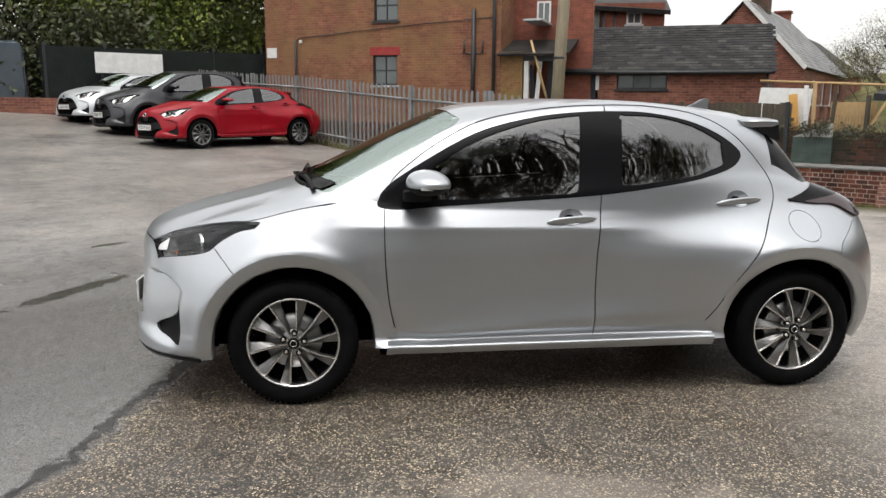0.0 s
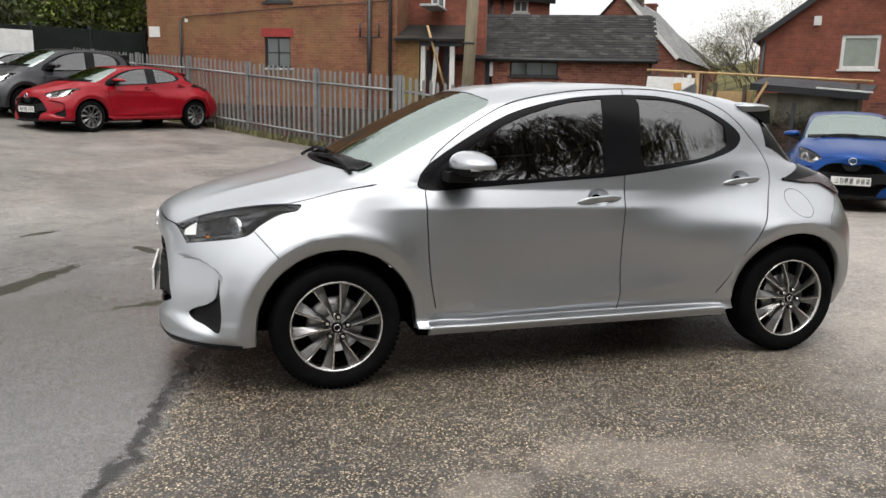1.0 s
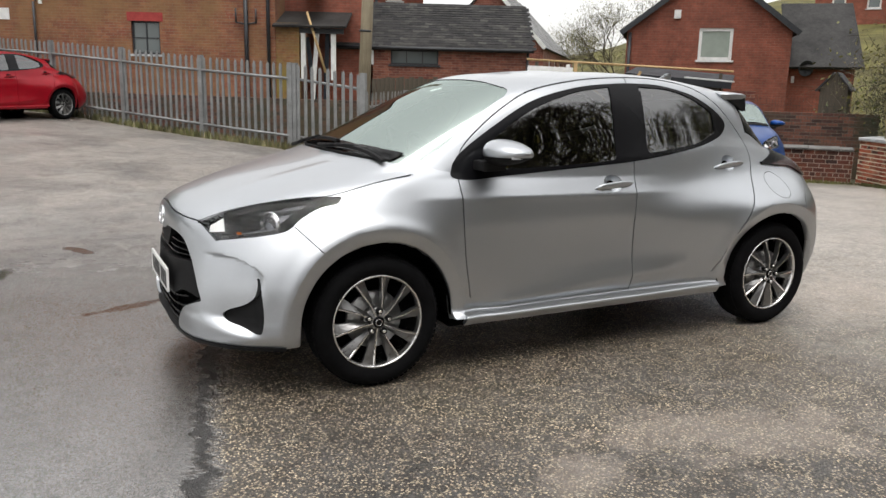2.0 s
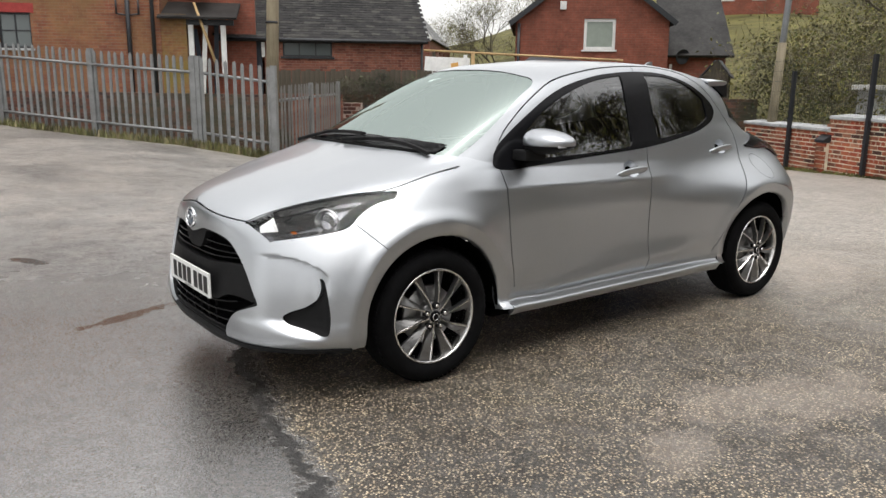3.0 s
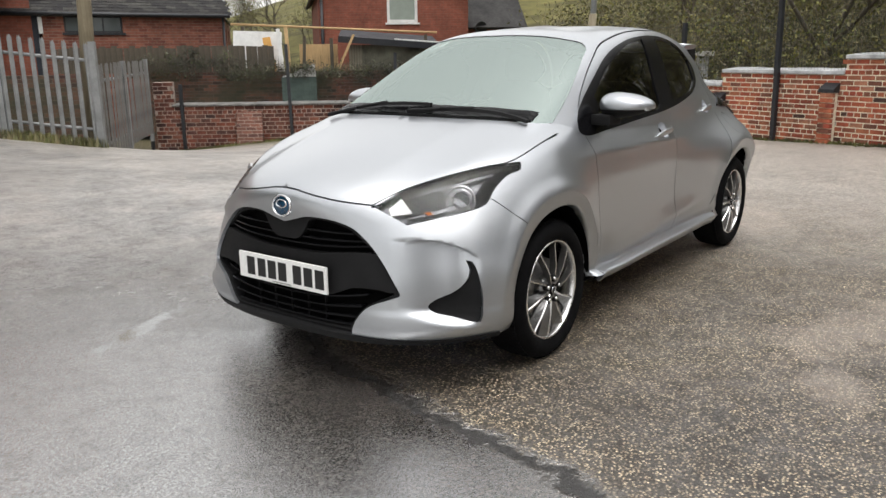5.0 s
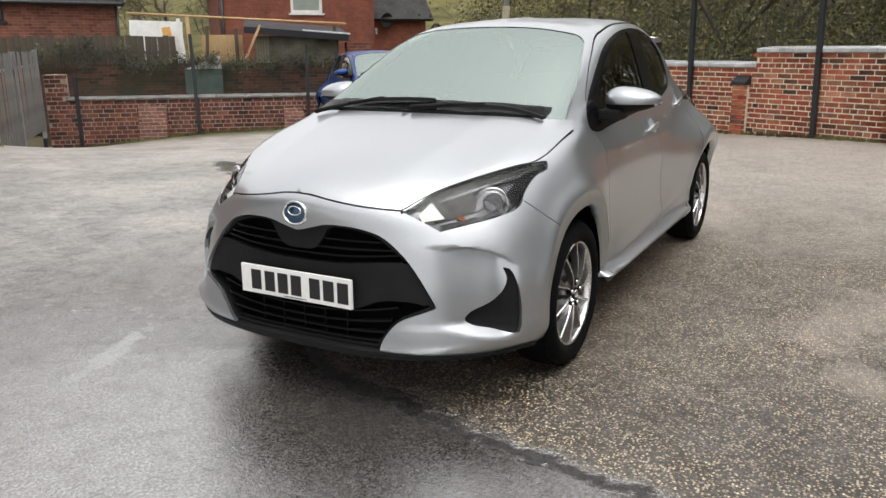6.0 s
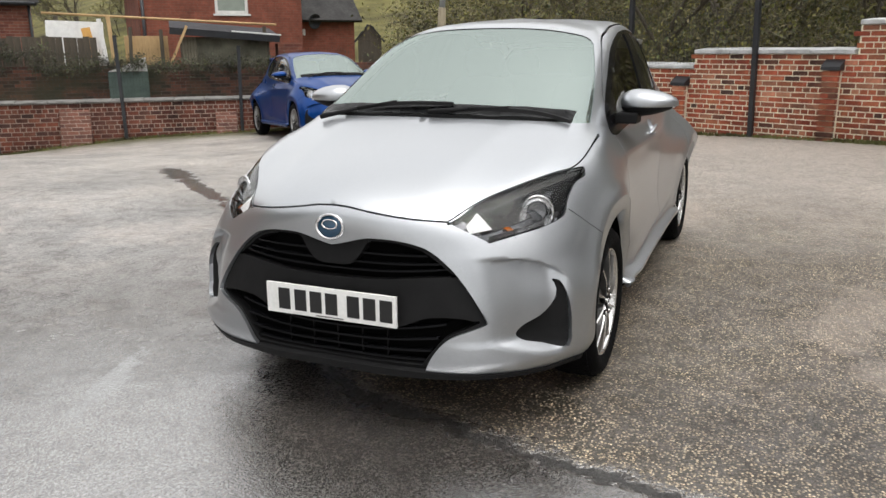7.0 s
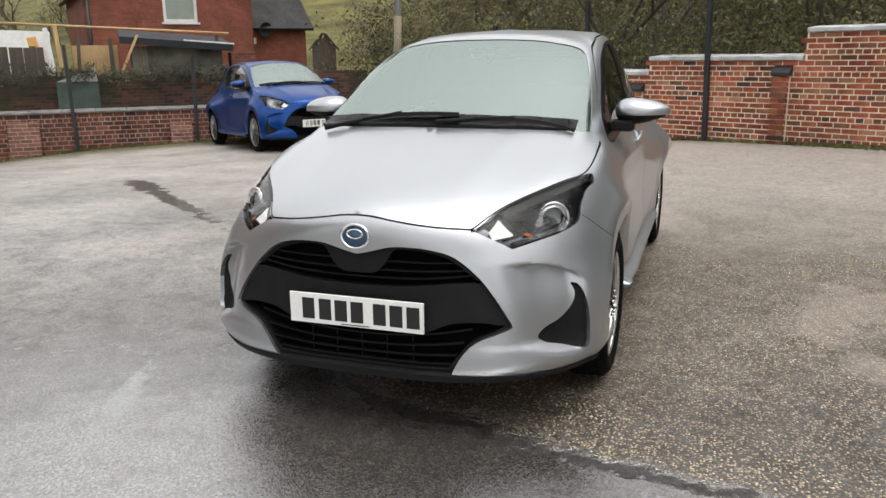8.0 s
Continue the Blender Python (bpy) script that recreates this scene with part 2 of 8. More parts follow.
    green = m.ramp(m.math("ADD", m.math("MULTIPLY", green, 0.35), m.math("ADD", m.math("MULTIPLY", m.noise(1.2, 6), 0.6), 0.55), True), (0.15, 0.0), (0.6, 0.92))
    verge = m.math("MULTIPLY", green, m.math("MULTIPLY", m.math("SUBTRACT", y, 4.5), 0.5, True))
    col = m.mix(verge, col, (0.075, 0.073, 0.028))
    # bright puddle glare on the right, put in as a pale tan base colour
    pale = patch(0.33, -1.91, 0.28, 0.14, 20, 2.0)
    for q in ((1.2, -1.89, 0.7, 0.28, -20), (3.6, -0.6, 0.8, 0.4, 30), (4.6, 1.6, 1.2, 0.5, 10), (0.9, -3.0, 0.35, 0.12, 15)):
        pale = m.math("MAXIMUM", pale, patch(*q, 2.0))
    col = m.mix(m.math("MULTIPLY", pale, 0.26), col, (0.50, 0.42, 0.35))
    col = m.mix(m.math("MAXIMUM", m.math("MULTIPLY", pool, 0.5), m.math("MULTIPLY", soak, 0.85)), col, (0.030, 0.025, 0.021))
    col = m.mix(m.math("MULTIPLY", oil, 0.8), col, (0.015, 0.013, 0.011))
    m.put(col, "Base Color")
    film = m.ramp(m.noise(0.42, 9, 0.70, distortion=0.4), (0.34, 0.0), (0.52, 1.0))
    wet = m.math("ADD", m.math("MULTIPLY", film, m.math("SUBTRACT", 1.0, m.math("MULTIPLY", side, 0.70))), m.math("SUBTRACT", 0.55, m.math("MULTIPLY", side, 0.27)), True)
    grit = m.math("MULTIPLY", m.ramp(m.noise(70, 8, 0.8), (0.38, 0.18), (0.62, 1.15)), m.ramp(m.noise(4.5, 10, 0.8, distortion=0.4), (0.36, 0.25), (0.60, 1.4)))
    wet = m.math("MULTIPLY", m.math("MULTIPLY", wet, grit), m.math("SUBTRACT", 1.0, m.math("MULTIPLY", verge, 0.8)))
    sheen = m.math("MULTIPLY", m.ramp(m.noise(85, 6, 0.8), (0.40, 0.58), (0.58, 1.0)), m.ramp(m.noise(7, 9, 0.75), (0.36, 0.80), (0.52, 1.0)))
    wet = m.math("ADD", m.math("MULTIPLY", wet, open_ground), m.math("MULTIPLY", water, m.math("MAXIMUM", sheen, m.math("MULTIPLY", soak, 0.8))), True)
    m.put(m.math("MULTIPLY", wet, m.math("SUBTRACT", 1.0, m.math("MULTIPLY", joint, 0.7))), "Coat Weight")
    m.put(m.math("ADD", 2.5, m.math("MULTIPLY", water, 2.6)), "Coat IOR")
    m.put(m.mix(water, m.ramp(film, (0.0, 0.46), (0.6, 0.38), (1.0, 0.28)), m.mix(soak, (0.12, 0.12, 0.12), (0.05, 0.05, 0.05))), "Coat Roughness")
    m.put(m.ramp(chip, (0.0, 0.55), (1.0, 0.42)), "Roughness")
    high = m.math("ADD", m.math("MULTIPLY", chip, 0.8), m.math("MULTIPLY", f.outputs["Distance"], 0.5))
    high = m.math("SUBTRACT", high, m.math("MULTIPLY", joint, 2.0))
    b = m.n.new("ShaderNodeBump")
    b.inputs["Strength"].default_value, b.inputs["Distance"].default_value = 0.7, 0.004
    m.l.new(high, b.inputs["Height"])
    m.put(b.outputs["Normal"], "Normal")
    c = m.n.new("ShaderNodeBump")
    c.inputs["Distance"].default_value = 0.005
    level = m.math("ADD", m.math("MULTIPLY", m.math("ADD", 0.6, m.math("MULTIPLY", side, 0.15)), open_ground), m.math("SUBTRACT", 0.26, m.math("MULTIPLY", soak, 0.22)))
    m.l.new(level, c.inputs["Strength"])
    m.l.new(m.math("ADD", high, m.math("MULTIPLY", m.noise(30, 6, 0.8), 0.9)), c.inputs["Height"])
    m.put(c.outputs["Normal"], "Coat Normal")
    return m.m


M_ASPHALT = asphalt()
M_BRICK = plain("brick_wall", (0.30, 0.11, 0.06), 0.85)
M_SLATE = plain("slate", (0.09, 0.09, 0.10), 0.6)
M_STEEL = plain("galvanised_steel", (0.34, 0.36, 0.37), 0.5, 0.4)
def silver_paint():
    m = Mat("silver_paint", (0.50, 0.49, 0.48), 0.37, 0.93, Coat_Weight=0.55, Coat_Roughness=0.02)
    flake = m.ramp(m.voronoi(900, "Color"), (0.0, (0.385, 0.402, 0.42)), (1.0, (0.54, 0.56, 0.59)))
    m.put(m.mix(m.ramp(m.noise(2.5, 3), (0.35, 0.0), (0.7, 0.25)), flake, (0.45, 0.458, 0.47)), "Base Color")
    m.put(m.math("ADD", m.math("MULTIPLY", m.noise(7, 4), 0.04), 0.34), "Roughness")
    return m.m


M_SILVER = silver_paint()
M_BLACK = plain("black_plastic", (0.012, 0.012, 0.013), 0.45, vary=0.2)
M_GLOSS_BLACK = Mat("gloss_black", (0.006, 0.006, 0.007), 0.18, Specular_IOR_Level=0.15).m


def glass(name, tint, ior=1.5, rough=0.0, sheen=(1, 1, 1)):
    m = bpy.data.materials.new(name)
    m.use_nodes = True
    n, l = m.node_tree.nodes, m.node_tree.links
    n.clear()
    clear, shine, fres, mix, out = n.new("ShaderNodeBsdfTransparent"), n.new("ShaderNodeBsdfGlossy"), n.new("ShaderNodeFresnel"), n.new("ShaderNodeMixShader"), n.new("ShaderNodeOutputMaterial")
    clear.inputs["Color"].default_value = (*tint, 1)
    shine.inputs["Roughness"].default_value = rough
    shine.inputs["Color"].default_value = (*sheen, 1)
    fres.inputs["IOR"].default_value = ior
    l.new(fres.outputs[0], mix.inputs[0])
    l.new(clear.outputs[0], mix.inputs[1])
    l.new(shine.outputs[0], mix.inputs[2])
    l.new(mix.outputs[0], out.inputs["Surface"])
    return m


M_GLASS = glass("tinted_glass", (0.30, 0.34, 0.32), 2.35)
M_SCREEN = glass("screen_glass", (0.62, 0.74, 0.66), 4.6, 0.0, (0.87, 1.0, 0.945))

M_LENS = glass("lamp_lens", (0.95, 0.96, 0.97), 1.3)
M_CHROME = plain("chrome", (0.78, 0.78, 0.79), 0.12, 1.0, vary=0.05)
M_ALLOY = plain("machined_alloy", (0.82, 0.81, 0.80), 0.24, 1.0, vary=0.08, scale=20)
M_ALLOY_GREY = plain("grey_alloy", (0.36, 0.355, 0.35), 0.34, 0.85, vary=0.12, scale=20)
M_ALLOY_FACET = plain("dark_alloy_facet", (0.22, 0.217, 0.213), 0.30, 0.9, vary=0.12, scale=20)
M_RUBBER = plain("tyre_rubber", (0.006, 0.006, 0.0065), 0.8, Specular_IOR_Level=0.06, vary=0.35, scale=12, bump=0.25, bump_scale=220)
# near-black and without gloss: the shade inside gaps and arches is in the colour
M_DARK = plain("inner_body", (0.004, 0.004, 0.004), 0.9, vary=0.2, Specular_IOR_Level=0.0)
M_MATT = plain("matt_black_plastic", (0.012, 0.012, 0.0125), 0.6, vary=0.15, scale=10, bump=0.12, bump_scale=350, Specular_IOR_Level=0.12)
M_CLOTH = plain("dark_seat_cloth", (0.022, 0.022, 0.024), 0.9, vary=0.3, scale=15, bump=0.3, bump_scale=300)
M_LINER = plain("grey_headlining", (0.20, 0.20, 0.19), 0.95, vary=0.1)
M_WHITE_PLASTIC = plain("white_lamp_insert", (0.85, 0.86, 0.88), 0.15, vary=0.05)
M_AMBER = plain("amber_lens", (0.75, 0.20, 0.02), 0.2, vary=0.15, scale=40)
M_RED_LENS = plain("dark_red_lens", (0.022, 0.001, 0.003), 0.10, vary=0.3, Coat_Weight=0.6)
M_DRL = Mat("daytime_lamp", (0.9, 0.9, 0.9), 0.2, Emission_Color=(1, 0.98, 0.92, 1), Emission_Strength=0.25).m
M_PLATE = plain("white_plate", (0.82, 0.82, 0.80), 0.35, vary=0.04)
M_INK = plain("black_ink", (0.01, 0.01, 0.01), 0.5, vary=0.1)
M_BADGE = plain("blue_badge", (0.01, 0.05, 0.10), 0.15, 0.3, vary=0.3, scale=30, Coat_Weight=0.8)
M_LAMP_BOWL = plain("lamp_bowl", (0.11, 0.11, 0.115), 0.22, 0.9, vary=0.35, scale=14)


def brick_sheet(name, a, b, mortar, scale=1.0, moss=None, veil=0.75):
    """Brickwork seen from afar: courses of 75 mm with uneven bricks, stains and worn joints."""
    m = Mat(name, a, 0.85)
    sep, com = m.n.new("ShaderNodeSeparateXYZ"), m.n.new("ShaderNodeCombineXYZ")
    m.l.new(m.coord.outputs["Object"], sep.inputs[0])
    m.l.new(m.math("ADD", sep.outputs[0], sep.outputs[1]), com.inputs[0])
    m.l.new(sep.outputs[2], com.inputs[1])
    t = m.n.new("ShaderNodeTexBrick")
    m.l.new(com.outputs[0], t.inputs["Vector"])
    for k, v in (("Scale", 1.0), ("Brick Width", 0.225 * scale), ("Row Height", 0.076 * scale), ("Mortar Size", 0.006), ("Mortar Smooth", 0.3), ("Bias", -0.1)):
        t.inputs[k].default_value = v
    t.inputs["Color1"].default_value, t.inputs["Color2"].default_value, t.inputs["Mortar"].default_value = (*a, 1), (*b, 1), (*mortar, 1)
    big = m.ramp(m.noise(1.3, 7, 0.7), (0.3, 0.4), (0.68, 1.05))
    col = m.mix(0.85, t.outputs["Color"], big, "MULTIPLY")
    fine = m.ramp(m.noise(11, 5, 0.7), (0.3, 0.65), (0.7, 1.1))
    col = m.mix(0.7, col, fine, "MULTIPLY")
    if moss:
        col = m.mix(m.ramp(m.noise(0.8, 5), (0.42, 0.0), (0.62, veil)), col, moss)
    m.put(col, "Base Color")
    m.bump(m.math("ADD", m.math("MULTIPLY", t.outputs["Fac"], -1.0), m.math("MULTIPLY", m.noise(40, 4), 0.5)), 0.5, 0.008)
    return m.m


def piece(name, colours, rough=0.85, per="object", bump=0.4, bump_scale=70):
    """A material for loose pieces: each takes its own tone."""
    m = Mat(name, colours[0], rough, Specular_IOR_Level=0.25)
    stops = [(i / (len(colours) - 1), c) for i, c in enumerate(colours)]
    tone = m.ramp(m.random() if per == "object" else m.island(), *stops)
    dirt = m.ramp(m.noise(9, 6, 0.7), (0.3, 0.45), (0.7, 1.15))
    place = m.n.new("ShaderNodeNewGeometry").outputs["Position"]
    wide = m.n.new("ShaderNodeTexNoise")
    wide.inputs["Scale"].default_value, wide.inputs["Detail"].default_value, wide.inputs["Roughness"].default_value = 1.3, 8, 0.7
    m.l.new(place, wide.inputs["Vector"])
    big = m.ramp(wide.outputs["Fac"], (0.36, 0.38), (0.58, 1.1))
    m.put(m.mix(0.9, m.mix(0.8, tone, dirt, "MULTIPLY"), big, "MULTIPLY"), "Base Color")
    m.bump(m.noise(bump_scale, 5), bump, 0.006)
    return m.m


def wood(name, a, b, scale=3.0, rough=0.7):
    m = Mat(name, a, rough)
    grain = m.noise(scale, 6, 0.65, stretch=(9, 9, 0.7), distortion=0.6)
    m.put(m.mix(0.6, m.ramp(grain, (0.3, a), (0.7, b)), m.ramp(m.noise(2.2, 5), (0.3, 0.6), (0.7, 1.1)), "MULTIPLY"), "Base Color")
    m.bump(grain, 0.3, 0.004)
    return m.m


BRICK_TONES = [(0.30, 0.070, 0.042), (0.46, 0.125, 0.065), (0.38, 0.09, 0.052), (0.52, 0.18, 0.09), (0.085, 0.05, 0.04), (0.47, 0.145, 0.075), (0.41, 0.11, 0.06), (0.56, 0.26, 0.16), (0.20, 0.08, 0.05)]
OLD_TONES = [(0.13, 0.047, 0.036), (0.24, 0.08, 0.05), (0.10, 0.046, 0.038), (0.29, 0.115, 0.075), (0.06, 0.034, 0.03), (0.25, 0.085, 0.056)]
M_BRICK_PIECE = piece("red_brick", BRICK_TONES)
M_BRICK_REST = piece("red_brick_rest", BRICK_TONES, per="island")
M_OLD_PIECE = piece("old_brick", OLD_TONES)
M_OLD_REST = piece("old_brick_rest", OLD_TONES, per="island")
M_MORTAR = plain("lime_mortar", (0.90, 0.76, 0.60), 0.95, vary=0.3, scale=5, bump=0.4)
M_MORTAR_DARK = plain("sooty_mortar", (0.42, 0.34, 0.29), 0.95, vary=0.35, scale=5, bump=0.4)
M_COPING = plain("stone_coping", (0.46, 0.47, 0.475), 0.6, vary=0.35, scale=4, bump=0.3)
M_COPING_DARK = plain("grimy_coping", (0.17, 0.165, 0.155), 0.7, vary=0.4, scale=4, bump=0.3)
M_DULL_RIM, M_DARK_RIM = plain("dull_rim", (0.32, 0.32, 0.32), 0.4, 0.8, vary=0.15), plain("dark_rim", (0.05, 0.05, 0.052), 0.4, 0.5, vary=0.2)
M_BRICK_FAR = brick_sheet("building_brick", (0.25, 0.080, 0.045), (0.34, 0.14, 0.07), (0.27, 0.19, 0.13), moss=(0.23, 0.135, 0.055), veil=0.6)
M_BRICK_MOSSY = brick_sheet("mossy_brick", (0.27, 0.12, 0.05), (0.30, 0.17, 0.06), (0.28, 0.2, 0.1), moss=(0.20, 0.16, 0.03))
M_BRICK_HOUSE = brick_sheet("house_brick", (0.26, 0.075, 0.045), (0.33, 0.10, 0.06), (0.25, 0.13, 0.09))
M_BRICK_DARK = brick_sheet("sooty_brick", (0.07, 0.036, 0.028), (0.27, 0.105, 0.068), (0.19, 0.15, 0.125), moss=(0.05, 0.055, 0.03))
M_BRICK_SHED = brick_sheet("worn_brick", (0.19, 0.058, 0.04), (0.34, 0.13, 0.08), (0.30, 0.20, 0.15))
M_BRICK_BUTTRESS = brick_sheet("buttress_brick", (0.12, 0.05, 0.038), (0.29, 0.12, 0.08), (0.44, 0.35, 0.29))
SLATE_TONES = [(0.013, 0.012, 0.013), (0.024, 0.023, 0.023), (0.042, 0.040, 0.038), (0.017, 0.016, 0.016), (0.065, 0.062, 0.056), (0.021, 0.02, 0.019)]
M_SLATE_PIECE = piece("roof_slate", SLATE_TONES, 0.7, bump=0.3)
M_SLATE_REST = piece("roof_slate_rest", SLATE_TONES, 0.7, per="island", bump=0.3)
M_SLATE_PALE = piece("pale_slate", [(0.20, 0.20, 0.20), (0.28, 0.28, 0.28), (0.24, 0.24, 0.235)], 0.5, per="island", bump=0.2)
M_GALV = plain("weathered_galvanised_steel", (0.24, 0.245, 0.245), 0.55, 0.3, vary=0.3, scale=3, bump=0.1)
M_GALV_DARK = plain("grimy_steel", (0.16, 0.155, 0.145), 0.6, 0.1, vary=0.4, scale=3, bump=0.1)
M_WOOD_POLE = wood("creosoted_pole", (0.16, 0.13, 0.085), (0.27, 0.23, 0.15))
M_TIMBER = wood("pale_timber", (0.42, 0.27, 0.12), (0.58, 0.40, 0.20))
M_OLD_TIMBER = wood("weathered_boards", (0.05, 0.04, 0.028), (0.11, 0.09, 0.062))
M_ORANGE_PLY = wood("orange_board", (0.60, 0.30, 0.06), (0.70, 0.40, 0.12))
M_WHITE_PAINT = plain("white_paint", (0.72, 0.72, 0.70), 0.5, vary=0.12)
M_DARK_PAINT = plain("dark_painted_metal", (0.02, 0.022, 0.026), 0.45, vary=0.3)
M_PANE = Mat("window_pane", (0.10, 0.12, 0.12), 0.06, Specular_IOR_Level=0.8).m
M_PANE_PALE = plain("blind_behind_pane", (0.30, 0.34, 0.30), 0.12, vary=0.08)
M_GREEN_METAL = plain("grey_green_board", (0.10, 0.135, 0.12), 0.6, vary=0.25, scale=4)
M_MESH = plain("green_wire", (0.02, 0.03, 0.025), 0.5, vary=0.2)
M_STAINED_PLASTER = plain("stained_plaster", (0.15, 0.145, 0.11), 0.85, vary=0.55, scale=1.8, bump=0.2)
M_PALE_BOARD = wood("pale_weathered_board", (0.15, 0.13, 0.09), (0.26, 0.23, 0.17))
M_COLUMN = plain("pale_steel_column", (0.46, 0.49, 0.52), 0.5, 0.2, vary=0.12)
M_FELT = plain("roofing_felt", (0.045, 0.045, 0.05), 0.7, vary=0.4, scale=3, bump=0.3)
M_NETTING = plain("dark_netting", (0.012, 0.016, 0.014), 0.8, vary=0.3, scale=2, bump=0.2, bump_scale=90)
M_LEAD = plain("grey_boarding", (0.035, 0.04, 0.05), 0.6, vary=0.4, scale=3)
M_RED_PAINT_LINTEL = plain("red_painted_lintel", (0.32, 0.05, 0.045), 0.6, vary=0.2)


def paint(name, colour, metal=0.0):
    m = Mat(name, colour, 0.35, metal, Coat_Weight=0.35, Coat_Roughness=0.05, Specular_IOR_Level=0.15)
    m.put(m.mix(0.5, colour, m.ramp(m.noise(4, 4), (0.3, tuple(c * 0.75 for c in colour)), (0.7, colour))), "Base Color")
    return m.m


M_RED_CAR, M_BLUE_CAR = paint("red_car_paint", (0.27, 0.002, 0.010)), paint("blue_car_paint", (0.002, 0.045, 0.21), 0.5)
M_GREY_CAR, M_PALE_CAR, M_VAN = paint("grey_car_paint", (0.055, 0.056, 0.06), 0.6), paint("pale_car_paint", (0.55, 0.57, 0.58), 0.5), paint("van_paint", (0.10, 0.12, 0.14), 0.3)

# ---- the lie of the yard: a saddle that rises to the fence and falls to the low wall ----
LIE = [
    (0.42, 14.95, 0.40), (1.68, 13.16, 0.24), (3.11, 11.14, 0.10), (4.05, 9.81, -0.08), (-0.47, 16.2, 0.52),
    (7.74, 13.75, -0.82), (8.95, 12.36, -0.64), (9.8, 11.4, -0.52), (11.2, 9.8, -0.46), (12.38, 3.9, -0.26),
    (11.23, 1.54, -0.15), (9.98, -1.03, -0.04), (8.84, -3.4, 0.02), (6.0, 9.0, -0.34), (5.0, 7.5, -0.14),
    (-2.8, 13.4, 0.5), (-9.5, 21.5, 1.38), (-5.0, 19.5, 0.9), (-14.0, 10.0, 0.9), (-8.0, 5.0, 0.25), (0.0, 4.0, 0.04),
    (-2.0, -2.5, 0.0), (3.0, -2.5, 0.0), (-2.0, 1.8, 0.0), (3.2, 1.8, -0.01), (0.5, -6.0, 0.0), (8.0, -9.0, 0.05), (-8.0, -6.0, 0.05), (0.6, 0.0, 0.0),
]
_p = np.array(LIE)
_d = np.linalg.norm(_p[:, None, :2] - _p[None, :, :2], axis=2)
_n = len(_p)
_A = np.zeros((_n + 3, _n + 3))
_A[:_n, :_n] = _d ** 2 * np.log(_d + 1e-9) + 0.4 * np.eye(_n)
_A[:_n, _n:] = np.c_[np.ones(_n), _p[:, :2]]
_A[_n:, :_n] = _A[:_n, _n:].T
_W = np.linalg.solve(_A, np.r_[_p[:, 2], np.zeros(3)])


def lie(x, y):
    """The height of the yard at a place in the plan."""
    d = np.hypot(_p[:, 0] - x, _p[:, 1] - y)
    z = float((d ** 2 * np.log(d + 1e-9)) @ _W[:_n] + _W[_n] + _W[_n + 1] * x + _W[_n + 2] * y)
    flat = min(1.0, max(0.0, (math.hypot((x - 1.0) / 1.3, y + 0.6) - 2.0) / 2.5))
    return max(-1.5, min(1.8, z)) * flat * flat * (3 - 2 * flat)


ground_bm = bmesh.new()
gx = sorted(set([-3000, -600, -150, -60, -40] + [round(v, 2) for v in np.arange(-30, 34.01, 0.8)] + [45, 70, 150, 600, 3000]))
gy = sorted(set([-3000, -600, -150, -60, -40, -25] + [round(v, 2) for v in np.arange(-16, 36.01, 0.8)] + [50, 80, 150, 600, 3000]))
gv = [[ground_bm.verts.new((x, y, lie(max(-16, min(18, x)), max(-10, min(24, y))))) for x in gx] for y in gy]
for j in range(len(gy) - 1):
    for i in range(len(gx) - 1):
        ground_bm.faces.new((gv[j][i], gv[j][i + 1], gv[j + 1][i + 1], gv[j + 1][i])).smooth = True
solid("ground", ground_bm, M_ASPHALT, "wet grey asphalt yard with chippings and puddles", "ground", kind="structure")

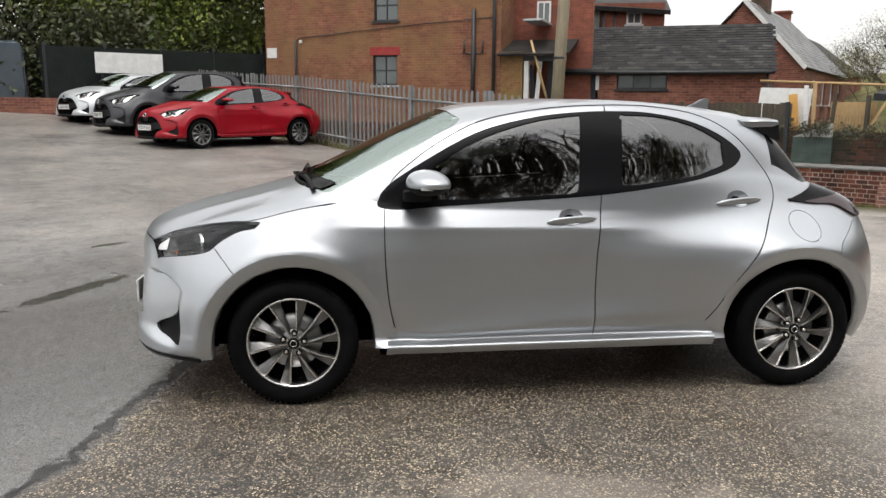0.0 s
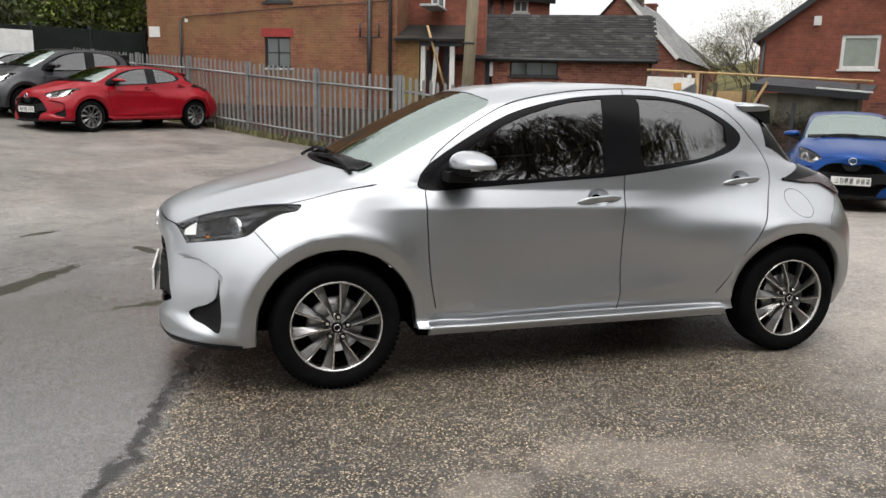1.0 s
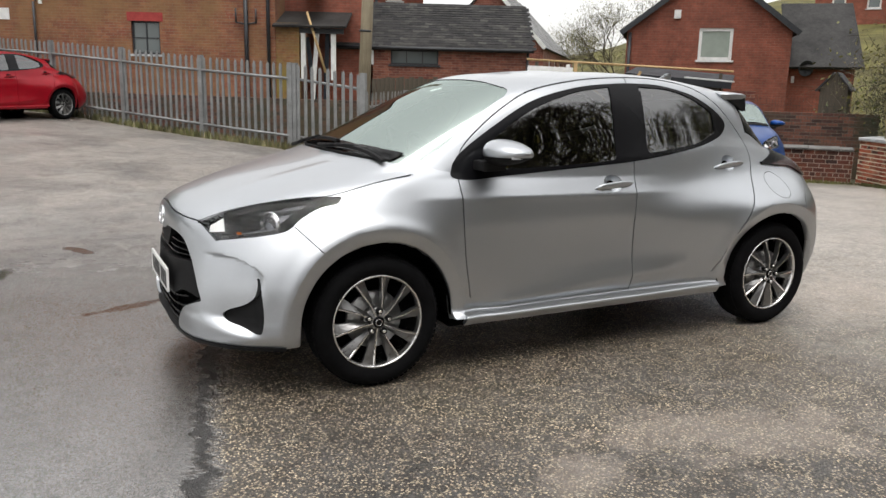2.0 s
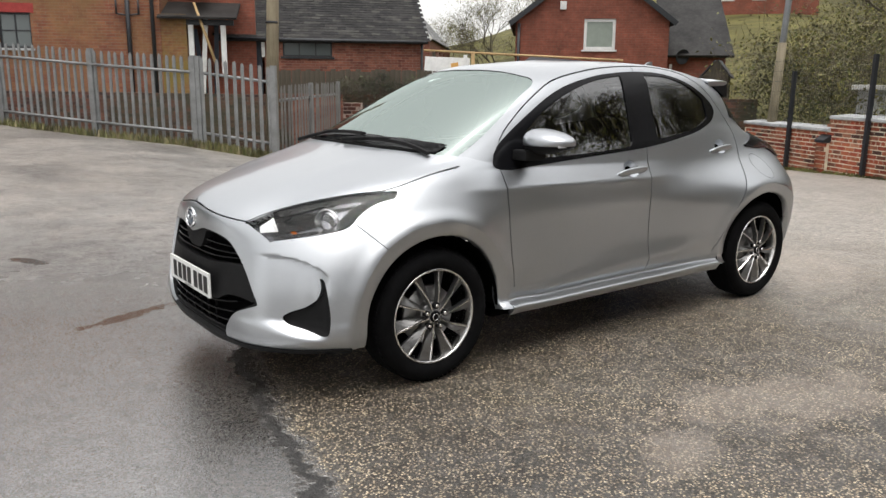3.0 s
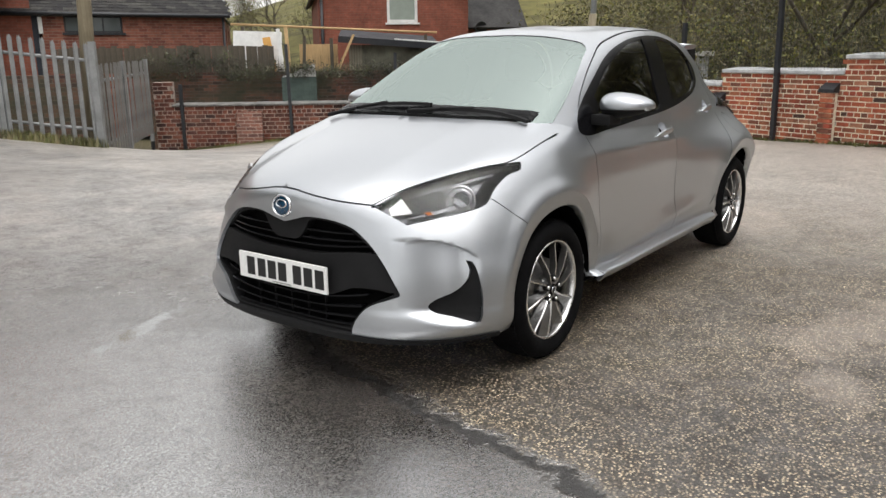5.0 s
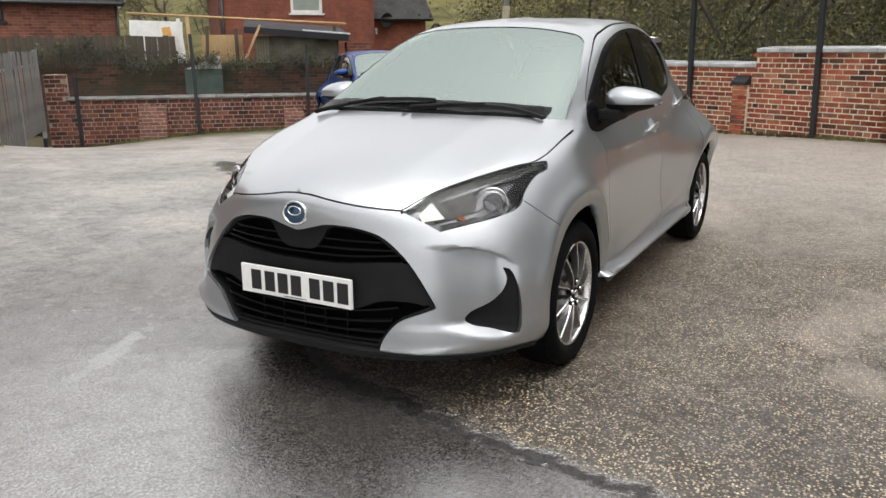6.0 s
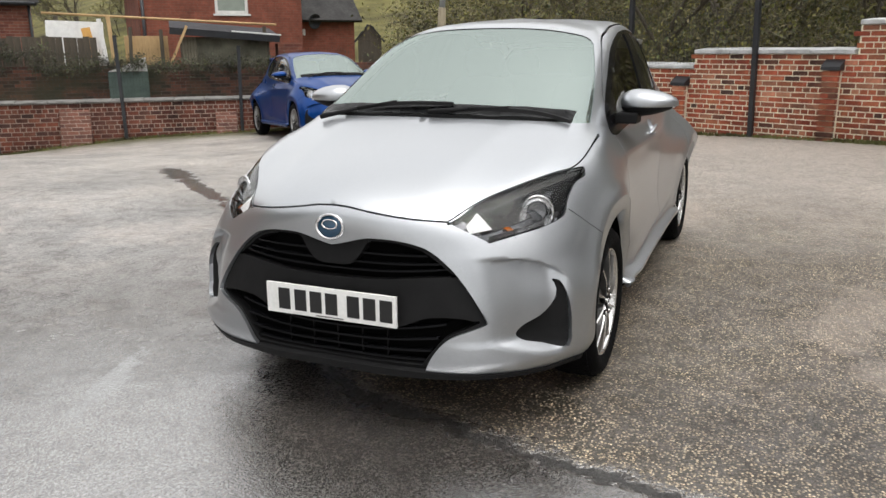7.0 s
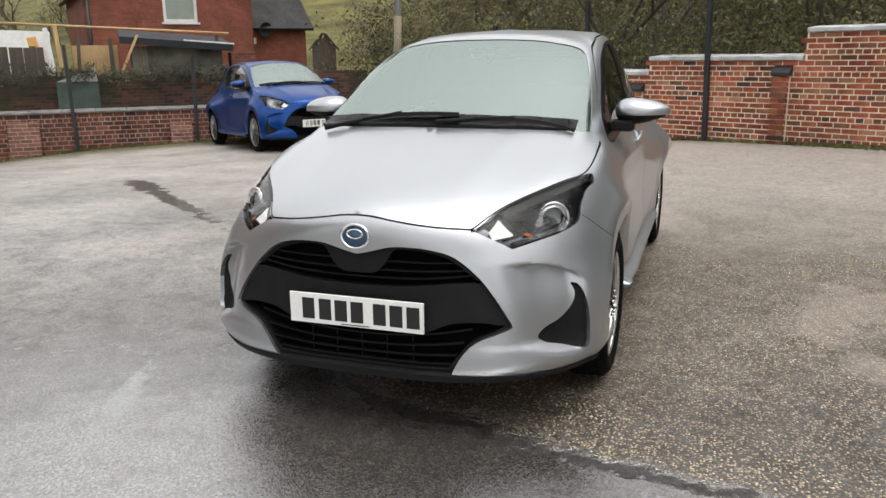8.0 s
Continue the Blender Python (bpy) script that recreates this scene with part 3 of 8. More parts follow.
# ---- silver hatchback: the skin as nested rings from the sill up to the roof ----
# each ring runs from the front centre round the side to the rear centre: x back, half width, height
RINGS = [
    # under edge
    [(-0.80, 0, 0.212), (-0.795, 0.28, 0.216), (-0.745, 0.52, 0.226), (-0.60, 0.70, 0.230), (-0.36, 0.81, 0.23), (0, 0.83, 0.235), (0.42, 0.83, 0.242),
     (1, 0.83, 0.245), (1.55, 0.83, 0.245), (2.1, 0.83, 0.245), (2.5, 0.82, 0.235), (2.88, 0.76, 0.22), (3.03, 0.6, 0.225), (3.07, 0.35, 0.225), (3.08, 0, 0.225)],
    # sill and lower lip
    [(-0.825, 0, 0.27), (-0.82, 0.28, 0.272), (-0.77, 0.53, 0.28), (-0.61, 0.73, 0.285), (-0.365, 0.84, 0.29), (0, 0.862, 0.29), (0.42, 0.858, 0.285),
     (1, 0.852, 0.285), (1.55, 0.852, 0.287), (2.1, 0.856, 0.29), (2.5, 0.862, 0.29), (2.88, 0.80, 0.30), (3.06, 0.62, 0.31), (3.105, 0.36, 0.31), (3.115, 0, 0.31)],
    # door foot
    [(-0.828, 0, 0.36), (-0.822, 0.28, 0.362), (-0.765, 0.53, 0.37), (-0.60, 0.735, 0.37), (-0.36, 0.85, 0.37), (0, 0.868, 0.34), (0.42, 0.80, 0.315),
     (1, 0.785, 0.312), (1.55, 0.785, 0.314), (2.05, 0.81, 0.325), (2.5, 0.866, 0.34), (2.89, 0.815, 0.37), (3.08, 0.63, 0.40), (3.12, 0.36, 0.40), (3.13, 0, 0.40)],
    # waist of the doors
    [(-0.82, 0, 0.50), (-0.812, 0.28, 0.50), (-0.74, 0.53, 0.505), (-0.565, 0.74, 0.51), (-0.335, 0.85, 0.51), (0, 0.872, 0.50), (0.42, 0.81, 0.48),
     (1, 0.778, 0.46), (1.55, 0.778, 0.46), (2.05, 0.815, 0.48), (2.5, 0.87, 0.53), (2.88, 0.83, 0.53), (3.08, 0.64, 0.55), (3.118, 0.37, 0.55), (3.125, 0, 0.55)],
    # widest
    [(-0.81, 0, 0.66), (-0.795, 0.28, 0.655), (-0.69, 0.52, 0.655), (-0.50, 0.715, 0.655), (-0.275, 0.82, 0.655), (0, 0.865, 0.68), (0.42, 0.81, 0.70),
     (1, 0.79, 0.70), (1.55, 0.79, 0.71), (2.1, 0.82, 0.72), (2.5, 0.862, 0.73), (2.85, 0.82, 0.74), (3.04, 0.64, 0.74), (3.085, 0.37, 0.74), (3.095, 0, 0.74)],
    # shoulder, bonnet edge, headlamp top
    [(-0.795, 0, 0.80), (-0.755, 0.27, 0.785), (-0.62, 0.46, 0.79), (-0.40, 0.61, 0.845), (-0.16, 0.715, 0.882), (0.05, 0.755, 0.90), (0.42, 0.745, 0.885),
     (1, 0.742, 0.87), (1.55, 0.735, 0.885), (2.1, 0.705, 0.91), (2.5, 0.68, 0.92), (2.79, 0.65, 0.925), (2.955, 0.585, 0.935), (3.015, 0.36, 0.94), (3.025, 0, 0.94)],
    # cowl, waist line, hatch foot
    [(-0.02, 0, 1.04), (0.0, 0.28, 1.037), (0.06, 0.50, 1.03), (0.15, 0.625, 1.018), (0.27, 0.665, 1.008), (0.36, 0.692, 0.985), (0.46, 0.702, 0.972),
     (1.0, 0.708, 0.985), (1.55, 0.702, 1.015), (2.05, 0.66, 1.06), (2.40, 0.59, 1.10), (2.62, 0.57, 1.07), (2.76, 0.49, 1.045), (2.83, 0.3, 1.045), (2.85, 0, 1.045)],
    # roof edge
    [(0.80, 0, 1.425), (0.81, 0.25, 1.418), (0.845, 0.42, 1.398), (0.89, 0.505, 1.375), (0.97, 0.53, 1.375), (1.07, 0.532, 1.392), (1.2, 0.53, 1.408),
     (1.4, 0.522, 1.428), (1.62, 0.51, 1.436), (1.95, 0.495, 1.42), (2.24, 0.475, 1.38), (2.40, 0.455, 1.35), (2.49, 0.39, 1.355), (2.545, 0.22, 1.37), (2.555, 0, 1.375)],
    # roof
    [(1.05, 0, 1.463), (1.08, 0.17, 1.46), (1.12, 0.26, 1.456), (1.18, 0.33, 1.453), (1.24, 0.35, 1.456), (1.3, 0.36, 1.46), (1.38, 0.36, 1.465),
     (1.5, 0.36, 1.469), (1.65, 0.355, 1.47), (1.9, 0.345, 1.46), (2.1, 0.33, 1.442), (2.22, 0.30, 1.43), (2.28, 0.24, 1.43), (2.31, 0.12, 1.433), (2.32, 0, 1.434)],
    [(1.3, 0, 1.482), (1.33, 0, 1.482), (1.36, 0, 1.483), (1.4, 0, 1.483), (1.45, 0, 1.483), (1.5, 0, 1.483), (1.55, 0, 1.483),
     (1.6, 0, 1.482), (1.68, 0, 1.48), (1.78, 0, 1.476), (1.86, 0, 1.472), (1.92, 0, 1.469), (1.96, 0, 1.466), (1.98, 0, 1.465), (2.0, 0, 1.464)],
]


def hermite(points, steps, ends=None):
    """A smooth run through points along axis 0, with chord-length spacing. Points: (n, k, 3)."""
    p = np.asarray(points, float)
    n = len(p)
    h = np.linalg.norm(p[1:] - p[:-1], axis=-1, keepdims=True) ** 0.5 + 1e-6
    d = (p[1:] - p[:-1]) / h
    t = np.empty_like(p)
    t[1:-1] = (d[:-1] * h[1:] + d[1:] * h[:-1]) / (h[:-1] + h[1:])
    t[0], t[-1] = d[0], d[-1]
    if ends is not None:
        for i in (0, -1):
            t[i] = t[i] * np.array(ends)
    out = []
    for i in range(n - 1):
        for s in np.arange(steps) / steps:
            out.append((2 * s ** 3 - 3 * s ** 2 + 1) * p[i] + (s ** 3 - 2 * s ** 2 + s) * h[i] * t[i] + (3 * s ** 2 - 2 * s ** 3) * p[i + 1] + (s ** 3 - s ** 2) * h[i] * t[i + 1])
    out.append(p[-1])
    return np.array(out)


def skin_grid(us=12, vs=12):
    rings = np.array(RINGS, float)
    lower, upper = hermite(rings[:7], vs), hermite(rings[6:], vs)
    rows = np.concatenate([lower, upper[1:]])
    return hermite(rows.transpose(1, 0, 2), us, (0, 1, 0)).transpose(1, 0, 2)



def closed(points, steps=8):
    """A closed outline, smooth but for the points that carry a third value."""
    pts = [tuple(p[:2]) for p in points]
    corners = [i for i, p in enumerate(points) if len(p) > 2]
    if not corners:
        n = len(pts)
        run = [pts[i % n] for i in range(-2, n + 3)]
        run = hermite([[(*p, 0)] for p in run], steps)[:, 0, :2]
        return run[2 * steps:-2 * steps - 1]
    out = []
    for a, b in zip(corners, corners[1:] + [corners[0] + len(pts)]):
        run = [pts[i % len(pts)] for i in range(a, b + 1)]
        out.append(hermite([[(*p, 0)] for p in run], steps)[:-1, 0, :2])
    return np.concatenate(out)


def inside(poly):
    """The signed distance to an outline: below zero inside."""
    a = np.asarray(poly, float)
    b = np.roll(a, -1, 0)

    def f(p):
        p = np.asarray(p, float).reshape(-1, 2)
        ab, ap = b - a, p[:, None] - a
        t = np.clip((ap * ab).sum(2) / ((ab * ab).sum(1) + 1e-12), 0, 1)
        d = np.sqrt((((ap - t[..., None] * ab) ** 2).sum(2)).min(1))
        y0, y1 = a[:, 1], b[:, 1]
        cross = ((y0 > p[:, 1:]) != (y1 > p[:, 1:])) & (p[:, :1] < a[:, 0] + (p[:, 1:] - y0) / np.where(y1 == y0, 1e-12, y1 - y0) * ab[:, 0])
        return np.where(cross.sum(1) % 2 == 1, -d, d)
    return f


def ease(v, lo, hi):
    t = np.clip((v - lo) / (hi - lo), 0, 1)
    return t * t * (3 - 2 * t)


# outlines of the panels; side ones in (x, z), front ones in (half width, z)
DOORS = inside(closed([(0.444, 0.944), (0.472, 1.061), (0.614, 1.188), (0.786, 1.296), (0.933, 1.362), (1.257, 1.425), (1.586, 1.447), (1.844, 1.442), (2.094, 1.402),
    (2.273, 1.317), (2.415, 1.17), (2.477, 1.063), (2.478, 0.978), (2.36, 0.796), (2.22, 0.603), (2.115, 0.438), (2.03, 0.338), (1.92, 0.307), (1.488, 0.304), (0.505, 0.302, 1), (0.461, 0.489), (0.441, 0.738)]))
DLO = inside(closed([(0.409, 0.958), (0.412, 0.985), (0.43, 1.02), (0.472, 1.06), (0.669, 1.183), (0.928, 1.314), (1.221, 1.386), (1.478, 1.412), (1.65, 1.416), (1.829, 1.408),
    (2.077, 1.358), (2.263, 1.266), (2.325, 1.20), (2.285, 1.145), (2.10, 1.083), (1.814, 1.036), (1.528, 1.003), (1.052, 0.972), (0.716, 0.952), (0.469, 0.94)]))
GLASS_F = inside(closed([(0.66, 0.985, 1), (0.66, 1.12, 1), (0.80, 1.21), (0.953, 1.284), (1.218, 1.364), (1.445, 1.394, 1), (1.413, 1.012, 1), (1.0, 0.99), (0.8, 0.985)]))
GLASS_R = inside(closed([(1.667, 1.398, 1), (1.889, 1.386), (2.074, 1.336), (2.215, 1.263, 1), (2.215, 1.148, 1), (2.038, 1.092), (1.85, 1.066), (1.634, 1.042, 1)]))
LAMP = inside(closed([(-0.706, 0.752, 1), (-0.602, 0.80), (-0.462, 0.843), (-0.302, 0.874), (-0.148, 0.884, 1), (-0.165, 0.862), (-0.245, 0.842), (-0.336, 0.793), (-0.39, 0.75), (-0.487, 0.724), (-0.583, 0.707), (-0.664, 0.69, 1)]))
REAR_LAMP = inside(closed([(2.554, 0.963, 1), (2.65, 1.0), (2.74, 1.04, 1), (2.93, 1.0, 1), (3.03, 0.90, 1), (2.955, 0.875), (2.83, 0.936), (2.716, 0.944)]))
BONNET = inside(closed([(-0.05, 0.804, 1), (0, 0.804), (0.06, 0.801), (0.1, 0.795), (0.144, 0.788), (0.26, 0.772), (0.395, 0.757, 1), (0.456, 0.805), (0.547, 0.846), (0.645, 0.877),
    (0.69, 0.887), (0.708, 0.91), (0.708, 0.95), (0.69, 0.985), (0.655, 1.012, 1), (0.655, 1.3, 1), (-0.05, 1.3, 1)]))
GRILLE = inside(closed([(-0.05, 0.668, 1), (0, 0.668), (0.064, 0.683), (0.129, 0.700), (0.20, 0.702), (0.268, 0.695), (0.343, 0.672), (0.42, 0.614), (0.479, 0.546), (0.538, 0.458),
    (0.557, 0.425, 1), (0.505, 0.405), (0.431, 0.372), (0.383, 0.318), (0.345, 0.243, 1), (0.338, 0.19, 1), (-0.05, 0.19, 1)]))
FOG = inside(closed([(0.128, 0.548), (0.138, 0.510), (0.122, 0.462), (0.074, 0.426), (-0.005, 0.397), (-0.030, 0.376), (-0.008, 0.355), (0.061, 0.335), (0.172, 0.311), (0.186, 0.376), (0.173, 0.484), (0.15, 0.541)]))
SCREEN = inside(closed([(-0.05, 1.0, 1), (0.66, 1.0, 1), (0.650, 1.03), (0.598, 1.2), (0.552, 1.302), (0.525, 1.345), (0.48, 1.374), (0.42, 1.389), (0.3, 1.408), (0.15, 1.417), (0, 1.419), (-0.05, 1.419, 1)]))
SCOOP = inside(closed([(-0.24, 0.80, 1), (0.245, 0.80, 1), (0.245, 0.60), (0.24, 0.48), (0.235, 0.38), (0.222, 0.272, 1), (0.07, 0.294), (-0.05, 0.322), (-0.24, 0.365, 1)]))
UPPER = inside(closed([(-0.05, 0.655, 1), (0, 0.655), (0.06, 0.668), (0.125, 0.686), (0.2, 0.69), (0.265, 0.683), (0.335, 0.662), (0.405, 0.612), (0.44, 0.583, 1), (0.348, 0.577), (0.232, 0.564), (0.149, 0.557), (0, 0.553), (-0.05, 0.553, 1)]))
SHIELD = inside(closed([(-0.05, 0.72, 1), (0.14, 0.72, 1), (0.128, 0.68), (0.085, 0.618), (0.06, 0.602), (0, 0.598), (-0.05, 0.598, 1)]))
LOWER = inside(closed([(-0.05, 0.395, 1), (0, 0.395), (0.253, 0.40), (0.30, 0.418), (0.352, 0.438), (0.466, 0.443), (0.53, 0.430, 1), (0.50, 0.413), (0.42, 0.374), (0.372, 0.32), (0.335, 0.262, 1), (-0.05, 0.256, 1)]))
BACK_GLASS = inside(closed([(-0.05, 1.07, 1), (0.42, 1.07), (0.40, 1.2), (0.35, 1.32), (-0.05, 1.335, 1)]))


def b_line(p):
    return p[:, 0] - np.interp(p[:, 2], [0.3, 0.72, 1.011, 1.445], [1.488, 1.493, 1.528, 1.586])


def shape_front(g):
    """Presses the scoops of the bumper corners, the wheel-arch lips and the bonnet's folds into the skin."""
    p = g.reshape(-1, 3).copy()
    x, w, z = p.T.copy()
    front = (x < -0.3) & (z < 0.72)
    blade = ease(z, 0.24, 0.30) * (1 - ease(z, 0.34, 0.37)) * ease(w, 0.38, 0.55) * np.where(front, 1, 0)
    p[:, 0] -= 0.006 * blade
    for cx in (0.005, 2.553):
        r = np.hypot(x - cx, z - 0.305)
        near = (w > 0.6) & (z < 0.8)
        p[:, 1] += np.where(near, 0.008 * np.exp(-((r - 0.455) / 0.03) ** 2) - 0.02 * (1 - ease(r, 0.375, 0.445)) * ease(z, 0.26, 0.48), 0)
    p[:, 1] -= 0.022 * np.where((w > 0.55) & (x > 0.3) & (x < 2.25), 1, 0) * ease(0.35 - z, 0.0, 0.05)
    doors = np.where((w > 0.5) & (x > 0.05) & (x < 2.3) & (z > 0.2) & (z < 1.0), 1, 0)
    drop = np.maximum(0.857 - 0.017 * (x - 0.45) - z, 0)
    top = 0.857 - 0.017 * (x - 0.45)
    shelf = np.where(z > top, np.maximum(0, 1 - (z - top) / 0.09), np.maximum(0, 1 - drop / 0.17))
    p[:, 1] += doors * ease(x, 0.12, 0.45) * (1 - ease(x, 1.35, 1.9)) * (0.024 * shelf - 0.013 * ease(z, 0.45, 0.66) * (1 - np.exp(-drop / 0.05)))
    d = z - (0.33 + 0.072 * (x - 0.62))
    ridge = np.sqrt(d * d + 0.0004) - 0.02
    p[:, 1] += 0.028 * doors * ease(x, 0.5, 0.7) * (1 - ease(x, 1.6, 2.1)) * np.exp(-ridge / np.where(d > 0, 0.07, 0.05))
    fold = np.exp(-((w - 0.34 - 0.12 * (x + 0.4)) / 0.05) ** 2) * ease(x, -0.72, -0.3) * (1 - ease(x, -0.12, 0.0)) * np.where(z > 0.78, 1, 0)
    p[:, 2] += 0.006 * fold
    return p.reshape(g.shape)


US, VS = 14, 14
SKIN = shape_front(skin_grid(US, VS))
_g = SKIN
_q = [_g[:-1, :-1].reshape(-1, 3), _g[:-1, 1:].reshape(-1, 3), _g[1:, 1:].reshape(-1, 3), _g[1:, :-1].reshape(-1, 3)]
_T = np.concatenate([np.stack(_q[:3], 1), np.stack([_q[0], _q[2], _q[3]], 1)])


def meet(eye, way):
    """Where a ray meets the near half of the skin (half width counted positive), and the normal."""
    e, d = np.array(eye, float), np.array(way, float)
    a, e1, e2 = _T[:, 0], _T[:, 1] - _T[:, 0], _T[:, 2] - _T[:, 0]
    p = np.cross(d, e2)
    det = (e1 * p).sum(1)
    det = np.where(abs(det) < 1e-12, 1e-12, det)
    tv = e - a
    u = (tv * p).sum(1) / det
    q = np.cross(tv, e1)
    v, k = (q @ d) / det, (e2 * q).sum(1) / det
    ok = (u >= -1e-6) & (v >= -1e-6) & (u + v <= 1 + 1e-6) & (k > 0)
    if not ok.any():
        return None, None
    i = np.where(ok)[0][np.argmin(k[ok])]
    n = np.cross(e1[i], e2[i])
    n = n / np.linalg.norm(n)
    return Vector(e + d * k[i]), Vector(n if n @ d < 0 else -n)


def nose(w, z):
    """The skin's front at a half width and a height."""
    return meet((-2, abs(w), z), (1, 0, 0))[0]


def flank(x, z):
    """The skin's side at a length and a height: the point and the normal, half width positive."""
    return meet((x, 3, z), (0, -1, 0))


skin = bmesh.new()
row_tag = skin.verts.layers.int.new("row")
_v = []
for j, row in enumerate(SKIN):
    _v.append([])
    for p in row:
        v = skin.verts.new(p)
        v[row_tag] = j
        _v[-1].append(v)
upper_tag = skin.faces.layers.int.new("upper")
for j in range(len(_v) - 1):
    for i in range(len(_v[0]) - 1):
        q = (_v[j][i], _v[j + 1][i], _v[j + 1][i + 1], _v[j][i + 1])
        f = skin.faces.new(q)
        f.smooth = True
        f[upper_tag] = int(j >= 6 * VS)
bmesh.ops.remove_doubles(skin, verts=[v for v in _v[-1]], dist=0.0004)


def cut(f, where):
    """Splits the faces of the skin along f = 0, where the rule holds."""
    vs = list(skin.verts)
    co = np.array([v.co for v in vs])
    val = f(co)
    ok = where(co)
    skin.verts.index_update()
    fresh = [v for v, a, k in zip(vs, val, ok) if k and abs(a) < 1e-5]
    for e in [e for e in skin.edges if ok[e.verts[0].index] and ok[e.verts[1].index] and val[e.verts[0].index] * val[e.verts[1].index] < 0 and min(abs(val[e.verts[0].index]), abs(val[e.verts[1].index])) > 1e-5]:
        a, b = val[e.verts[0].index], val[e.verts[1].index]
        v = bmesh.utils.edge_split(e, e.verts[0], a / (a - b))[1]
        fresh.append(v)
    bmesh.ops.connect_verts(skin, verts=fresh)


GAP = 0.0028
xz, wz = (lambda f: (lambda p: f(p[:, [0, 2]]))), (lambda f: (lambda p: f(p[:, [1, 2]])))
side_area = lambda p: (p[:, 1] > 0.40) & (p[:, 0] > -0.5) & (p[:, 0] < 2.75)
front_area = lambda p: (p[:, 0] < -0.4)
bonnet_f = lambda p: np.maximum(BONNET(p[:, 1:]), p[:, 0] - 0.235)
arch_f = lambda p: np.minimum(np.hypot(p[:, 0] - 0.005, p[:, 2] - 0.305), np.hypot(p[:, 0] - 2.553, p[:, 2] - 0.305)) - 0.443
wing_f = lambda p: (p[:, 0] + 0.365) * 0.733 + (p[:, 2] - 0.765) * 0.681
rear_f = lambda p: p[:, 0] - np.interp(p[:, 2], [0.2, 0.60, 0.66, 0.77, 0.87, 0.9], [2.66, 2.68, 2.71, 2.77, 2.93, 3.0])
fuel_f = lambda p: np.hypot((p[:, 0] - 2.60), (p[:, 2] - 0.845) * 1.1) - 0.078
uz = lambda f: (lambda p: f(np.c_[(p[:, 0] + p[:, 1]) * 0.7071, p[:, 2]]))
upper_f = lambda p: np.maximum(UPPER(p[:, 1:]), -SHIELD(p[:, 1:]))
BOWLS = ((1.364, 0.897), (2.272, 0.976))
bowl_f = lambda p: np.minimum.reduce([np.hypot((p[:, 0] - a) / 0.062, (p[:, 2] - b) / 0.043) - 1 for a, b in BOWLS])
lamp_tail_f = lambda p: p[:, 2] - (0.957 + 0.12 * (p[:, 0] - 2.66))
off = lambda f, g: (lambda p: f(p) - g)
below = lambda p: p[:, 2] < 1.02
fin_f = lambda p: np.interp((p[:, 0] + p[:, 1]) * 0.7071, [-0.17, 0.0, 0.08, 0.13, 0.172, 0.20], [0.642, 0.632, 0.612, 0.592, 0.566, 0.53]) - p[:, 2]
scoop_area = lambda p: (p[:, 0] < -0.3) & (p[:, 1] > 0.3) & (p[:, 2] < 0.72)
